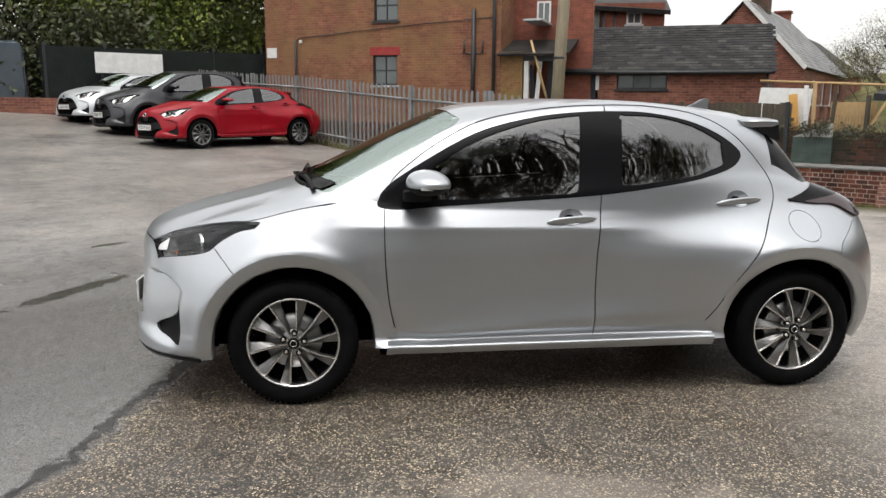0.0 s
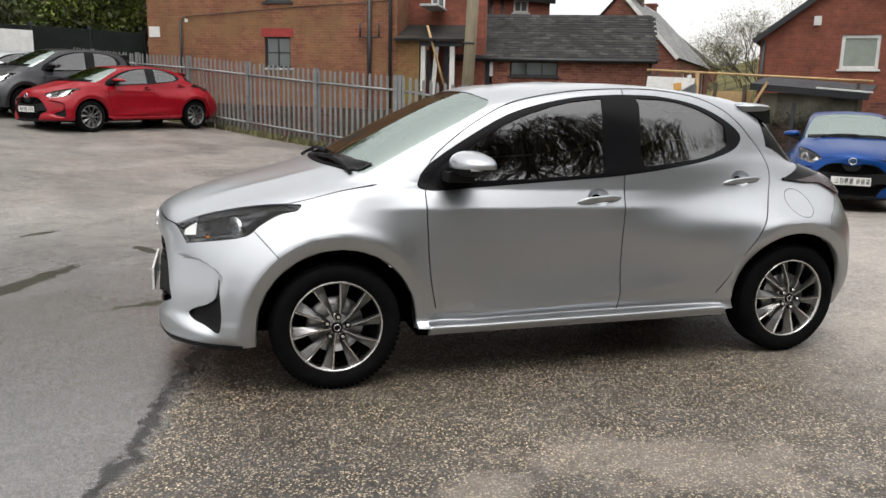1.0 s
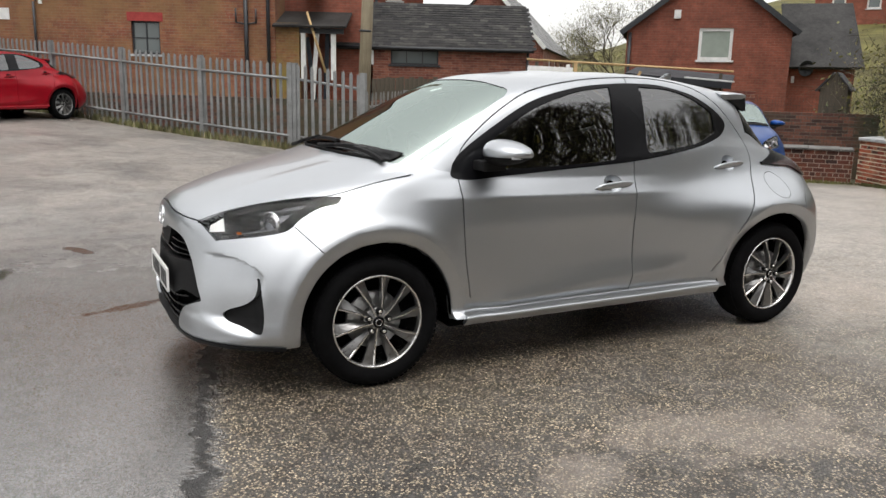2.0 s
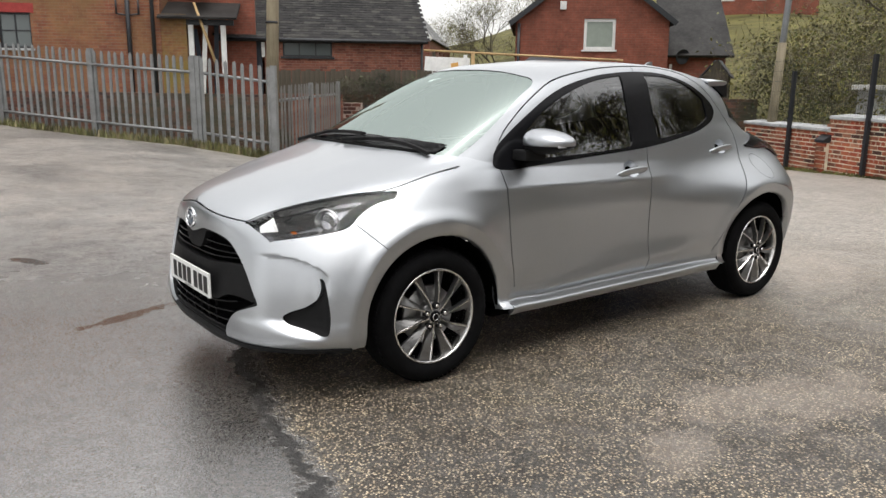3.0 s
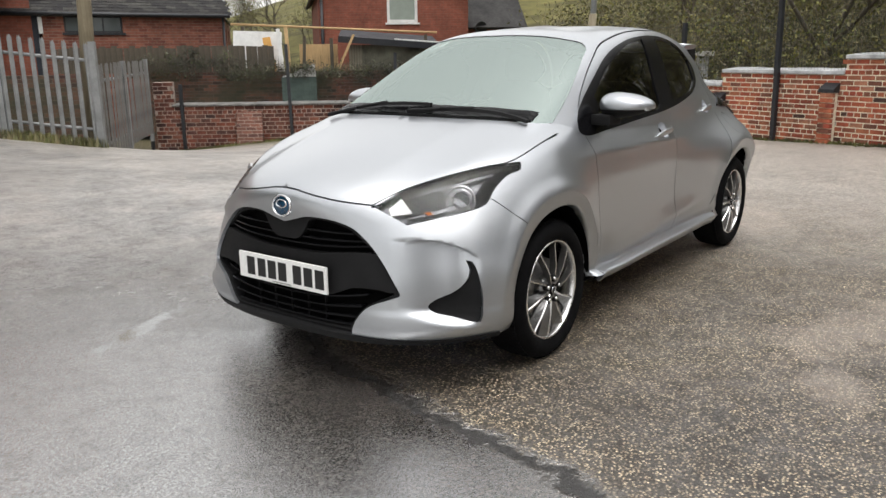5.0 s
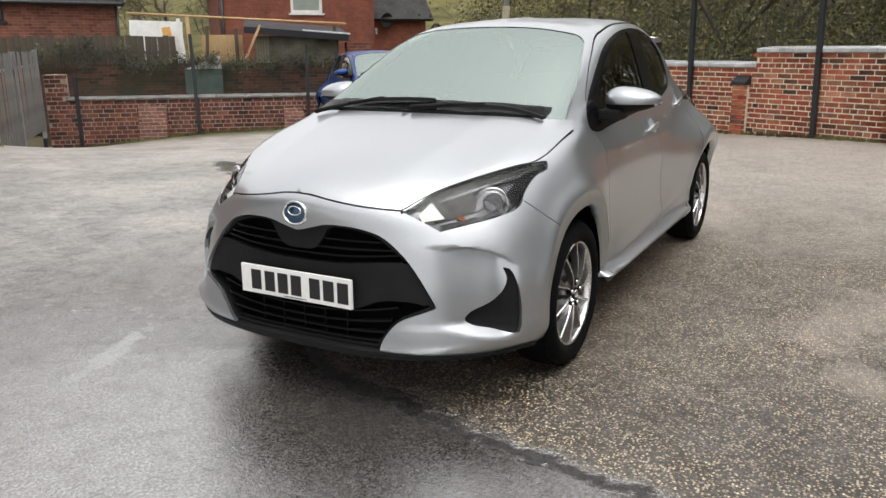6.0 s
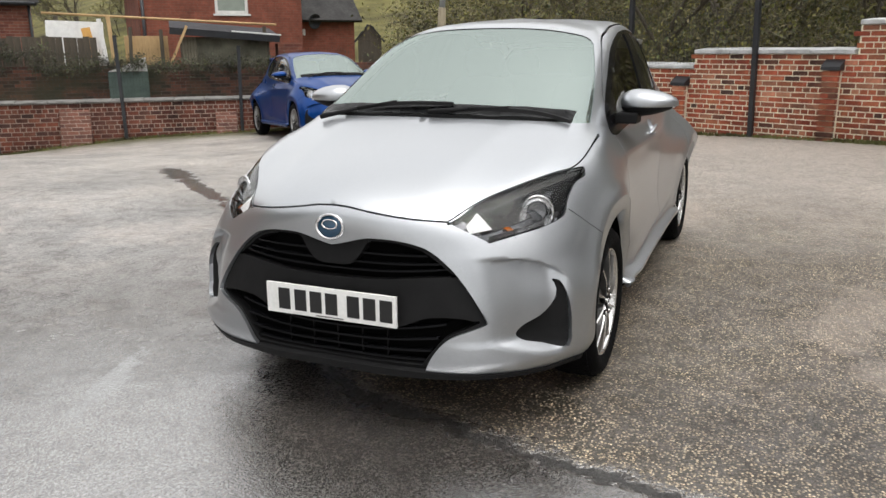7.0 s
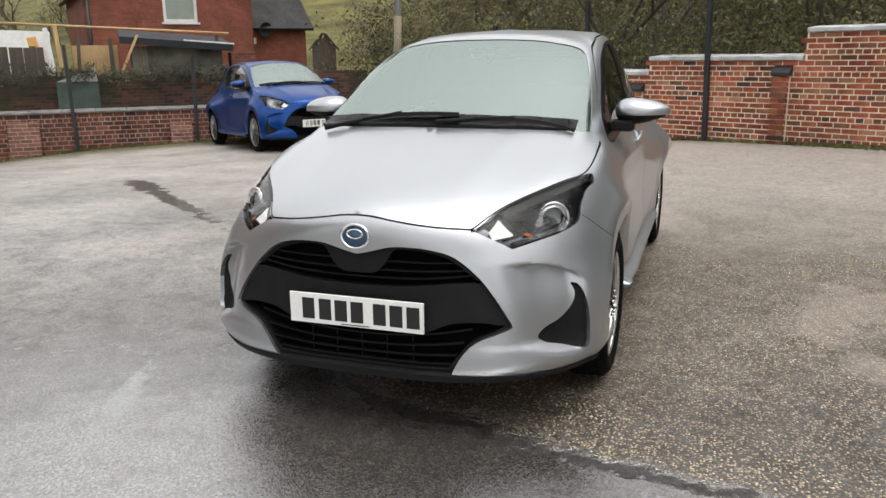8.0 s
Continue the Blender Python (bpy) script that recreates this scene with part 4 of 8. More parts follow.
for f, where in (
    (arch_f, lambda p: (p[:, 1] > 0.55) & (p[:, 2] < 0.77)),
    (off(xz(DOORS), GAP), side_area), (off(xz(DOORS), -GAP), side_area),
    (off(b_line, GAP), lambda p: side_area(p) & (xz(DOORS)(p) < 0.01)), (off(b_line, -GAP), lambda p: side_area(p) & (xz(DOORS)(p) < 0.01)),
    (xz(DLO), side_area), (xz(GLASS_F), side_area), (xz(GLASS_R), side_area),
    (off(bonnet_f, GAP), lambda p: (p[:, 0] < 0.3) & (p[:, 2] > 0.70) & below(p)), (off(bonnet_f, -GAP), lambda p: (p[:, 0] < 0.3) & (p[:, 2] > 0.70) & below(p)),
    (off(xz(LAMP), 0.003), lambda p: (p[:, 0] < 0) & (p[:, 1] > 0.36)),
    (off(wing_f, 0.002), lambda p: (p[:, 0] < -0.1) & (p[:, 1] > 0.6) & (p[:, 2] < 0.82)), (off(wing_f, -0.002), lambda p: (p[:, 0] < -0.1) & (p[:, 1] > 0.6) & (p[:, 2] < 0.82)),
    (wz(GRILLE), front_area), (uz(FOG), lambda p: (p[:, 0] < -0.3) & (p[:, 1] > 0.4) & (p[:, 2] < 0.65)),
    (upper_f, front_area), (wz(LOWER), front_area), (lambda p: p[:, 2] - 0.247, lambda p: p[:, 0] < -0.32),
    (fin_f, scoop_area), (off(fin_f, 0.007), scoop_area), (off(fin_f, 0.014), scoop_area),
    (bowl_f, side_area), (lamp_tail_f, lambda p: (p[:, 0] > 2.4) & (p[:, 1] > 0.45) & (p[:, 2] > 0.85) & (p[:, 2] < 1.06)),
    (wz(SCREEN), lambda p: (p[:, 0] < 1.1) & (p[:, 2] > 0.99)),
    (off(rear_f, 0.002), lambda p: (p[:, 0] > 2.5) & (p[:, 2] < 0.93)), (off(rear_f, -0.002), lambda p: (p[:, 0] > 2.5) & (p[:, 2] < 0.93)),
    (xz(REAR_LAMP), lambda p: (p[:, 0] > 2.4) & (p[:, 1] > 0.45)),
    (off(fuel_f, 0.0015), lambda p: (p[:, 0] > 2.4) & (p[:, 0] < 2.8) & (p[:, 1] > 0.5)), (off(fuel_f, -0.0015), lambda p: (p[:, 0] > 2.4) & (p[:, 0] < 2.8) & (p[:, 1] > 0.5)),
    (wz(BACK_GLASS), lambda p: (p[:, 0] > 2.4)),
    (lambda p: p[:, 1] - 0.56, lambda p: (p[:, 0] > 2.45) & (p[:, 2] > 0.6)), (lambda p: p[:, 2] - 1.33, lambda p: (p[:, 0] > 2.4)),
    (lambda p: p[:, 2] - 1.05, lambda p: (p[:, 0] > 2.45) & (p[:, 1] < 0.57)), (lambda p: p[:, 0] - 2.5, lambda p: (p[:, 1] < 0.57) & (p[:, 2] > 0.9)),
    (lambda p: p[:, 2] - 0.72, lambda p: (p[:, 0] > 2.8)),
):
    cut(f, where)


def panel_of(c, upper):
    """The name of the panel that a face with this middle belongs to."""
    q = c[None]
    x, w, z = c
    if w > 0.55 and z < 0.77 and arch_f(q)[0] < 0:
        return None
    if x < -0.34 and z < 0.247:
        return "lip"
    if x < -0.4 and GRILLE(q[:, 1:])[0] < 0:
        return "grille_upper" if upper_f(q)[0] < 0 else "grille_lower" if LOWER(q[:, 1:])[0] < 0 else "grille_band"
    if x < -0.3 and w > 0.4 and z < 0.65 and uz(FOG)(q)[0] < 0:
        return "fog_area"
    if x < 0 and w > 0.36 and LAMP(q[:, [0, 2]])[0] < 0.003:
        return "lamp_area"
    if not upper and x < 0.3 and z > 0.70:
        b = bonnet_f(q)[0]
        if b < -GAP:
            return "bonnet"
        if b < GAP and (x < 0.2):
            return None
    if upper and x < 1.1 and SCREEN(q[:, 1:])[0] < 0:
        return "screen_area"
    if w > 0.40 and -0.5 < x < 2.75:
        s = q[:, [0, 2]]
        if GLASS_F(s)[0] < 0:
            return "glass_front"
        if GLASS_R(s)[0] < 0:
            return "glass_rear"
        d, b = DOORS(s)[0], b_line(q)[0]
        if DLO(s)[0] < 0:
            return "trim_front" if b < 0 else "trim_rear"
        if bowl_f(q)[0] < 0:
            return None
        if d < -GAP:
            return None if abs(b) < GAP else "front_door" if b < 0 else "rear_door"
        if d < GAP:
            return None if z > 0.37 else "side_panel"
    if x > 2.4 and w > 0.45 and REAR_LAMP(q[:, [0, 2]])[0] < 0:
        return "rear_lamp_red" if lamp_tail_f(q)[0] < 0 and x > 2.66 else "rear_lamp_dark"
    if x > 2.4 and w > 0.5:
        k = fuel_f(q)[0]
        if abs(k) < 0.0015:
            return None
        if k < 0:
            return "fuel_flap"
    if x > 2.5 and z < 0.93:
        k = rear_f(q)[0]
        if abs(k) < 0.002 and z < 0.87:
            return None
        if k > 0 and z < 0.72:
            return "rear_bumper"
        if k > 0 and w > 0.5 and z < 0.87:
            return "rear_bumper"
    if x > 2.4 and BACK_GLASS(q[:, 1:])[0] < 0 and z < 1.34:
        return "back_glass"
    if x > 2.5 and w < 0.56 and not (z > 1.33):
        return "tailgate" if z < 1.05 else "back_glass"
    if upper and z > 1.355 and 0.7 < x < 2.6:
        return "roof"
    if x < -0.1 and z < 0.82 and not upper:
        k = wing_f(q)[0]
        if x < -0.36 or k < -0.002:
            return "front_bumper"
        if k < 0.002:
            return None
    if x < 0.46 and not upper:
        return "front_wing"
    return "side_panel"


PANELS = {}
for f in skin.faces:
    c = np.array(f.calc_center_median())
    name = panel_of(c, f[upper_tag])
    if name:
        PANELS.setdefault(name, []).append(f)


# the scoops of the bumper corners, pressed in behind a crisp fin
_vs = [v for v in skin.verts if v.co.x < -0.3 and v.co.y > 0.3 and v.co.z < 0.72]
_co = np.array([v.co for v in _vs])
_u = (_co[:, 0] + _co[:, 1]) * 0.7071
for v, k in zip(_vs, np.clip(fin_f(_co) / 0.014, 0, 1) * ease(-SCOOP(np.c_[_u, _co[:, 2]]), 0.0, 0.05) * ease(_u, -0.17, 0.04) * (1 - ease(_u, 0.11, 0.185))):
    v.co.x += 0.030 * k
    v.co.y -= 0.030 * k


def panel_mesh(name, sides, lift=0.0, flange=0.012, material=None, flip=False):
    """A mesh of one panel, on one side or both, with its edges turned in."""
    bm = bmesh.new()
    for s in sides:
        made = {}
        for f in PANELS[name]:
            vs = []
            for v in f.verts:
                if v not in made:
                    p = v.co + v.normal * lift
                    made[v] = bm.verts.new((p.x, s * p.y, p.z))
                vs.append(made[v])
            vs = vs if s > 0 else vs[::-1]
            try:
                bm.faces.new(vs).smooth = True
            except ValueError:
                pass
        if flange:
            mine = set(PANELS[name])
            for f in PANELS[name]:
                for loop in f.loops:
                    e = loop.edge
                    if any(g in mine for g in e.link_faces if g is not f):
                        continue
                    a, b = loop.vert, loop.link_loop_next.vert
                    if abs(a.co.y) < 1e-4 and abs(b.co.y) < 1e-4:
                        continue
                    ring = []
                    for v, k in ((a, 0), (a, 1), (b, 1), (b, 0)):
                        p = v.co + v.normal * (lift - k * flange)
                        ring.append(bm.verts.new((p.x, s * p.y, p.z)))
                    bm.faces.new(ring if s > 0 else ring[::-1])
    if len(sides) > 1:
        bmesh.ops.remove_doubles(bm, verts=[v for v in bm.verts if abs(v.co.y) < 1e-4], dist=0.0005)
    return bm


skin.normal_update()

# ---- the hatchback and its parts ----
car = thing("hatchback", "silver metallic five-door hatchback on the wet yard", "car", pose(0, 0, 0))
BOTH = (1, -1)


def bar_along(points, up, thick, rise):
    """A bar of oblong section that follows points; up and thick are its half height and its depth towards +x."""
    bm = bmesh.new()
    rings = [[bm.verts.new((p[0] + dx, p[1], p[2] + dz)) for dx, dz in ((0, -up), (0, up * rise), (thick, up), (thick, -up))] for p in points]
    for a, b in zip(rings, rings[1:]):
        for i in range(4):
            bm.faces.new((a[i], b[i], b[(i + 1) % 4], a[(i + 1) % 4]))
    bm.faces.new(rings[0][::-1])
    bm.faces.new(rings[-1])
    bmesh.ops.recalc_face_normals(bm, faces=bm.faces)
    return bm


def lump(cx, cy, cz, rx, ry, rz, power=2.6, n=28, rows=16, keep=None):
    """A rounded box; keep says which heights of it (from -1 to 1) are made."""
    bm = bmesh.new()
    lo, hi = keep or (-1, 1)

    def sg(v, k):
        return math.copysign(abs(v) ** k, v)
    rings = []
    for j in range(rows + 1):
        b = math.asin(max(-1, min(1, lo + (hi - lo) * j / rows)))
        rings.append([bm.verts.new((cx + rx * sg(math.cos(b), 2 / power) * sg(math.cos(a), 2 / power), cy + ry * sg(math.cos(b), 2 / power) * sg(math.sin(a), 2 / power), cz + rz * sg(math.sin(b), 2 / power)))
                      for a in (2 * math.pi * i / n for i in range(n))])
    for p, q in zip(rings, rings[1:]):
        for i in range(n):
            bm.faces.new((p[i], p[(i + 1) % n], q[(i + 1) % n], q[i])).smooth = True
    bm.faces.new(rings[0][::-1])
    bm.faces.new(rings[-1])
    bmesh.ops.remove_doubles(bm, verts=bm.verts, dist=1e-5)
    return bm


# panels
bumper = part("front_bumper", panel_mesh("front_bumper", BOTH, flange=0.03), M_SILVER, car)
part("lip", panel_mesh("lip", BOTH, lift=0.006, flange=0.03), M_MATT, bumper, "black plastic lip under the bumper")
bonnet = part("bonnet", panel_mesh("bonnet", BOTH), M_SILVER, car)
roof = part("roof", panel_mesh("roof", BOTH, flange=0), M_SILVER, car)
rear_bumper = part("rear_bumper", panel_mesh("rear_bumper", BOTH), M_SILVER, car)
tailgate = part("tailgate", panel_mesh("tailgate", BOTH), M_SILVER, car)
part("rear_window", panel_mesh("back_glass", BOTH, flange=0), M_GLOSS_BLACK, tailgate, "dark tinted rear window")
screen = part("windscreen", panel_mesh("screen_area", BOTH, lift=-0.003, flange=0), M_SCREEN, car, "clear laminated windscreen")
part("fuel_flap", panel_mesh("fuel_flap", (-1,)), M_SILVER, car)
part("body_panel", panel_mesh("fuel_flap", (1,)), M_SILVER, car)

for s in (-1, 1):
    part("front_wing", panel_mesh("front_wing", (s,), flange=0.02), M_SILVER, car)
    part("side_panel", panel_mesh("side_panel", (s,), flange=0.02), M_SILVER, car)
    for k, which in enumerate(("front", "rear")):
        door = part(which + "_door", panel_mesh(which + "_door", (s,)), M_SILVER, car)
        part("window_trim", panel_mesh("trim_" + which, (s,), lift=0.002, flange=0.01), M_GLOSS_BLACK, door, "gloss black window surround")
        part("window_glass", panel_mesh("glass_" + which, (s,), lift=-0.004, flange=0), M_GLASS, door, "tinted side window glass")
        # handle over a dished recess
        bx, bz = BOWLS[k]
        bm = bmesh.new()
        rings = []
        for r in (1.0, 0.85, 0.65, 0.4, 0.02):
            ring = []
            for i in range(28):
                a = 2 * math.pi * i / 28
                p, n = flank(bx + 0.0635 * r * math.cos(a), bz + 0.044 * r * math.sin(a))
                p = p - n * (0.030 * (1 - r * r) + 0.0005)
                ring.append(bm.verts.new((p.x, s * p.y, p.z)))
            rings.append(ring)
        for a, b in zip(rings, rings[1:]):
            for i in range(28):
                q = (a[i], a[(i + 1) % 28], b[(i + 1) % 28], b[i])
                bm.faces.new(q if s < 0 else q[::-1]).smooth = True
        part("handle_recess", bm, M_SILVER, door)
        bm = bmesh.new()
        rings = []
        for i in range(17):
            t = i / 16 * 2 - 1
            x, z = bx + 0.127 * t, bz - 0.017 + 0.008 * t
            p, n = flank(x, z)
            up = Vector((0, 0, 1))
            high = 0.0165 * (1 - abs(t) ** 3) ** 0.5 + 0.001
            out = 0.010 + 0.018 * (1 - t ** 4)
            ring = []
            for a in range(12):
                c, d = math.cos(2 * math.pi * a / 12), math.sin(2 * math.pi * a / 12)
                v = p + n * (out - 0.011 + 0.011 * c) + up * high * d
                ring.append(bm.verts.new((v.x, s * v.y, v.z)))
            rings.append(ring)
        for a, b in zip(rings, rings[1:]):
            for i in range(12):
                bm.faces.new((a[i], b[i], b[(i + 1) % 12], a[(i + 1) % 12])).smooth = True
        bm.faces.new(rings[0])
        bm.faces.new(rings[-1])
        bmesh.ops.recalc_face_normals(bm, faces=bm.faces)
        part("handle", bm, M_SILVER, door)

    # rear lamp
    lamp = part("rear_lamp", panel_mesh("rear_lamp_dark", (s,), lift=0.010, flange=0.02), M_GLOSS_BLACK, car, "dark rear lamp cluster")
    part("lens", panel_mesh("rear_lamp_red", (s,), lift=0.012, flange=0.02), M_RED_LENS, lamp, "dark red lens")

    # headlamp: bowl, lens, projector, indicator
    lamp = part("headlamp", panel_mesh("lamp_area", (s,), lift=-0.036, flange=0), M_LAMP_BOWL, car, "clear headlamp with chrome projector")
    bm = bmesh.new()
    mine = set(PANELS["lamp_area"])
    for f in PANELS["lamp_area"]:
        for loop in f.loops:
            if any(g in mine for g in loop.edge.link_faces if g is not f):
                continue
            ring = []
            for v, k in ((loop.vert, 0), (loop.vert, 1), (loop.link_loop_next.vert, 1), (loop.link_loop_next.vert, 0)):
                p = v.co - v.normal * (0.036 * k + 0.002)
                ring.append(bm.verts.new((p.x, s * p.y, p.z)))
            bm.faces.new(ring)
    part("rim", bm, M_GLOSS_BLACK, lamp)
    part("lens", panel_mesh("lamp_area", (s,), lift=-0.003, flange=0), M_LENS, lamp)

    def in_lamp(x, z, deep):
        p, n = flank(x, z)
        p = p - n * deep
        return Vector((p.x, s * p.y, p.z)), Vector((n.x, s * n.y, n.z))
    p, n = in_lamp(-0.455, 0.778, 0.032)
    face = Vector((-0.86, s * 0.46, 0.12)).normalized()
    turn = Matrix.Translation(p) @ face.to_track_quat("Z", "Y").to_matrix().to_4x4()
    bm = bmesh.new()
    add_lathe(bm, [(0.036, 0.004), (0.040, 0.012), (0.043, 0.012), (0.045, 0.004), (0.050, 0.006), (0.055, 0.016), (0.059, 0.016), (0.060, 0.006)], 32, "Z")
    bmesh.ops.transform(bm, matrix=turn, verts=bm.verts)
    part("projector_ring", bm, M_CHROME, lamp, "chrome projector ring")
    bm = bmesh.new()
    add_lathe(bm, [(0.036, 0.002), (0.034, 0.014), (0.026, 0.024), (0.014, 0.030), (0.001, 0.032)], 28, "Z")
    bmesh.ops.transform(bm, matrix=turn, verts=bm.verts)
    part("projector_lens", bm, M_LENS, lamp)
    bm = bmesh.new()
    add_lathe(bm, [(0.0335, 0.0), (0.02, -0.004), (0.001, -0.006)], 28, "Z")
    bmesh.ops.transform(bm, matrix=turn, verts=bm.verts)
    part("projector_bowl", bm, M_ALLOY_GREY, lamp)

    def strip(x0, x1, zc, half, deep, mat, name, skew=0.0):
        bm = bmesh.new()
        rows = []
        for i in range(7):
            x = x0 + (x1 - x0) * i / 6
            row = []
            for t in (-1, 1):
                q, _ = in_lamp(x + skew * t, zc(x) + half(x) * t, deep)
                row.append(bm.verts.new(q))
            rows.append(row)
        for a, b in zip(rows, rows[1:]):
            bm.faces.new((a[0], b[0], b[1], a[1]) if s > 0 else (a[1], b[1], b[0], a[0])).smooth = True
        g = bmesh.ops.solidify(bm, geom=bm.faces[:], thickness=0.006)
        part(name, bm, mat, lamp)
    strip(-0.682, -0.625, lambda x: 0.734 + 0.42 * (x + 0.682), lambda x: 0.013 + 0.24 * (x + 0.682), 0.012, M_DRL, "daytime_lamp", 0.004)
    strip(-0.590, -0.574, lambda x: 0.728 + 0.2 * (x + 0.592), lambda x: 0.009, 0.026, M_AMBER, "indicator", -0.004)
    strip(-0.598, -0.566, lambda x: 0.772 + 0.4 * (x + 0.598), lambda x: 0.014, 0.028, M_CHROME, "reflector", -0.003)
    strip(-0.655, -0.485, lambda x: 0.750 + 0.25 * (x + 0.655), lambda x: 0.027, 0.030, M_ALLOY, "inner_reflector", -0.004)
    strip(-0.60, -0.20, lambda x: np.interp(x, [-0.6, -0.46, -0.3, -0.2], [0.793, 0.832, 0.860, 0.870]), lambda x: 0.008, 0.004, M_ALLOY, "trim_strip")
    strip(-0.655, -0.40, lambda x: np.interp(x, [-0.664, -0.583, -0.487, -0.40], [0.700, 0.717, 0.734, 0.758]), lambda x: 0.006, 0.010, M_ALLOY, "lower_trim_strip")
    strip(-0.45, -0.168, lambda x: np.interp(x, [-0.45, -0.39, -0.336, -0.25, -0.17], [0.744, 0.774, 0.808, 0.850, 0.873]), lambda x: np.interp(x, [-0.45, -0.39, -0.336, -0.25, -0.17], [0.006, 0.020, 0.024, 0.014, 0.005]), 0.010, M_GLOSS_BLACK, "dark_insert")

    # fog recess
    part("fog_recess", panel_mesh("fog_area", (s,), lift=-0.016, flange=0), M_MATT, bumper, "black plastic corner recess")

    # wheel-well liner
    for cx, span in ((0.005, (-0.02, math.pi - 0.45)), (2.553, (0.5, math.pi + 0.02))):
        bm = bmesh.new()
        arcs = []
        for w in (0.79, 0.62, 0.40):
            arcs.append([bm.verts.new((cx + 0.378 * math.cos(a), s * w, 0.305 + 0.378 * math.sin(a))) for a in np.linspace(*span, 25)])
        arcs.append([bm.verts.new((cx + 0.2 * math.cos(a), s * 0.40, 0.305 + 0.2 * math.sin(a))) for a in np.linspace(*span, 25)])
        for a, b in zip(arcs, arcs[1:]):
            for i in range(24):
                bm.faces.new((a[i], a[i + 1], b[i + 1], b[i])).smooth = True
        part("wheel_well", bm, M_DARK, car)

    # pressed lip round the wheel arches
    for cx, a0, a1 in ((0.005, -3, 192), (2.553, -10, 183)):
        bm = bmesh.new()
        rows = []
        for i in range(65):
            a = radians(a0 + (a1 - a0) * i / 64)
            row = []
            for r, out in ((0.380, -0.035), (0.384, -0.004), (0.388, 0.0), (0.4445, -0.0005)):
                p, n = flank(cx + r * math.cos(a), 0.305 + r * math.sin(a))
                if p is None:
                    break
                p = p + n * out
                row.append(bm.verts.new((p.x, s * p.y, p.z)))
            rows.append(row if len(row) == 4 else None)
        for p, q in zip(rows, rows[1:]):
            if p and q:
                for j in range(3):
                    bm.faces.new((p[j], p[j + 1], q[j + 1], q[j])).smooth = j != 1
        bmesh.ops.recalc_face_normals(bm, faces=bm.faces)
        part("arch_lip", bm, M_SILVER, car)

    # door mirror
    def swept(bm):
        """Draws the mirror out to a low, narrow tip."""
        for v in bm.verts:
            t = max(0.0, min(1.0, (abs(v.co.y) - 0.70) / 0.26))
            v.co.z = 1.062 + (v.co.z - 1.062) * ((1.08 - 0.42 * t) if v.co.z > 1.062 else (1.35 - 0.95 * t))
            v.co.x += 0.03 * t * t
        return bm
    mirror = part("door_mirror", swept(lump(0.632, s * 0.835, 1.078, 0.10, 0.128, 0.068, 2.2, keep=(-0.25, 1))), M_SILVER, car, "silver-capped door mirror")
    part("lower_housing", swept(lump(0.634, s * 0.833, 1.078, 0.099, 0.127, 0.068, 2.2, keep=(-1, -0.24))), M_MATT, mirror)
    bm = bmesh.new()
    add_box(bm, 0.53, 0.66, min(s * 0.70, s * 0.80), max(s * 0.70, s * 0.80), 0.985, 1.035, 0.012)
    part("arm", bm, M_MATT, mirror)
    bm = bmesh.new()
    rows = []
    for i in range(9):
        a = radians(-20 + 95 * i / 8)
        c = (math.sin(a), math.cos(a))
        rows.append([bm.verts.new((0.632 + 0.103 * c[0] + dx, s * (0.835 + 0.1155 * c[1]), 1.060 + dz)) for dx, dz in ((0, -0.006), (0, 0.006))])
    for a, b in zip(rows, rows[1:]):
        bm.faces.new((a[0], b[0], b[1], a[1]))
    bmesh.ops.solidify(bm, geom=bm.faces[:], thickness=0.003)
    part("indicator", bm, M_WHITE_PLASTIC, mirror)
    bm = bmesh.new()
    add_box(bm, 0.712, 0.720, min(s * 0.765, s * 0.885), max(s * 0.765, s * 0.885), 1.045, 1.10, 0.002)
    part("mirror_glass", bm, M_CHROME, mirror)

# near-black inner shell, added so that gaps and openings show a dark inside
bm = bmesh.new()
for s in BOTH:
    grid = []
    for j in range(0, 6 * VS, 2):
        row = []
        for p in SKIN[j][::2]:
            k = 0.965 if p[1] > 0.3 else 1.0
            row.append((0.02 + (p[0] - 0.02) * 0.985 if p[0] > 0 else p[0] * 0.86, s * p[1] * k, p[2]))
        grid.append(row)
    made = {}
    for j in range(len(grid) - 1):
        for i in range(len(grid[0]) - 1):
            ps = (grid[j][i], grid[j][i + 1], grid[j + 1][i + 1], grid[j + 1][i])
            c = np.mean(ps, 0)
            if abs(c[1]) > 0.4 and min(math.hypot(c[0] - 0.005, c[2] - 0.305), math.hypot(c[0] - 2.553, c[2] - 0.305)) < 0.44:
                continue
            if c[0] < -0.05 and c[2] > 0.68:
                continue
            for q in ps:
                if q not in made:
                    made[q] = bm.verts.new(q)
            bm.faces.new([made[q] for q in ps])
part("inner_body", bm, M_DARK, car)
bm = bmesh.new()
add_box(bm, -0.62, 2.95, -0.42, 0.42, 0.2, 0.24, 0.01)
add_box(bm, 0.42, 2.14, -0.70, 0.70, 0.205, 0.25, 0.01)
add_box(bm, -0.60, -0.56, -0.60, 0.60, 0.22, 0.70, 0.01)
# plate under the nose, added to darken the wet reflection below the bumper
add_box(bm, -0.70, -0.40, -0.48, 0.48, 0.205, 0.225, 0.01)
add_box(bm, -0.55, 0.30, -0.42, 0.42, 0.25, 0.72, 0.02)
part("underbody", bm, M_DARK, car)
bm = bmesh.new()
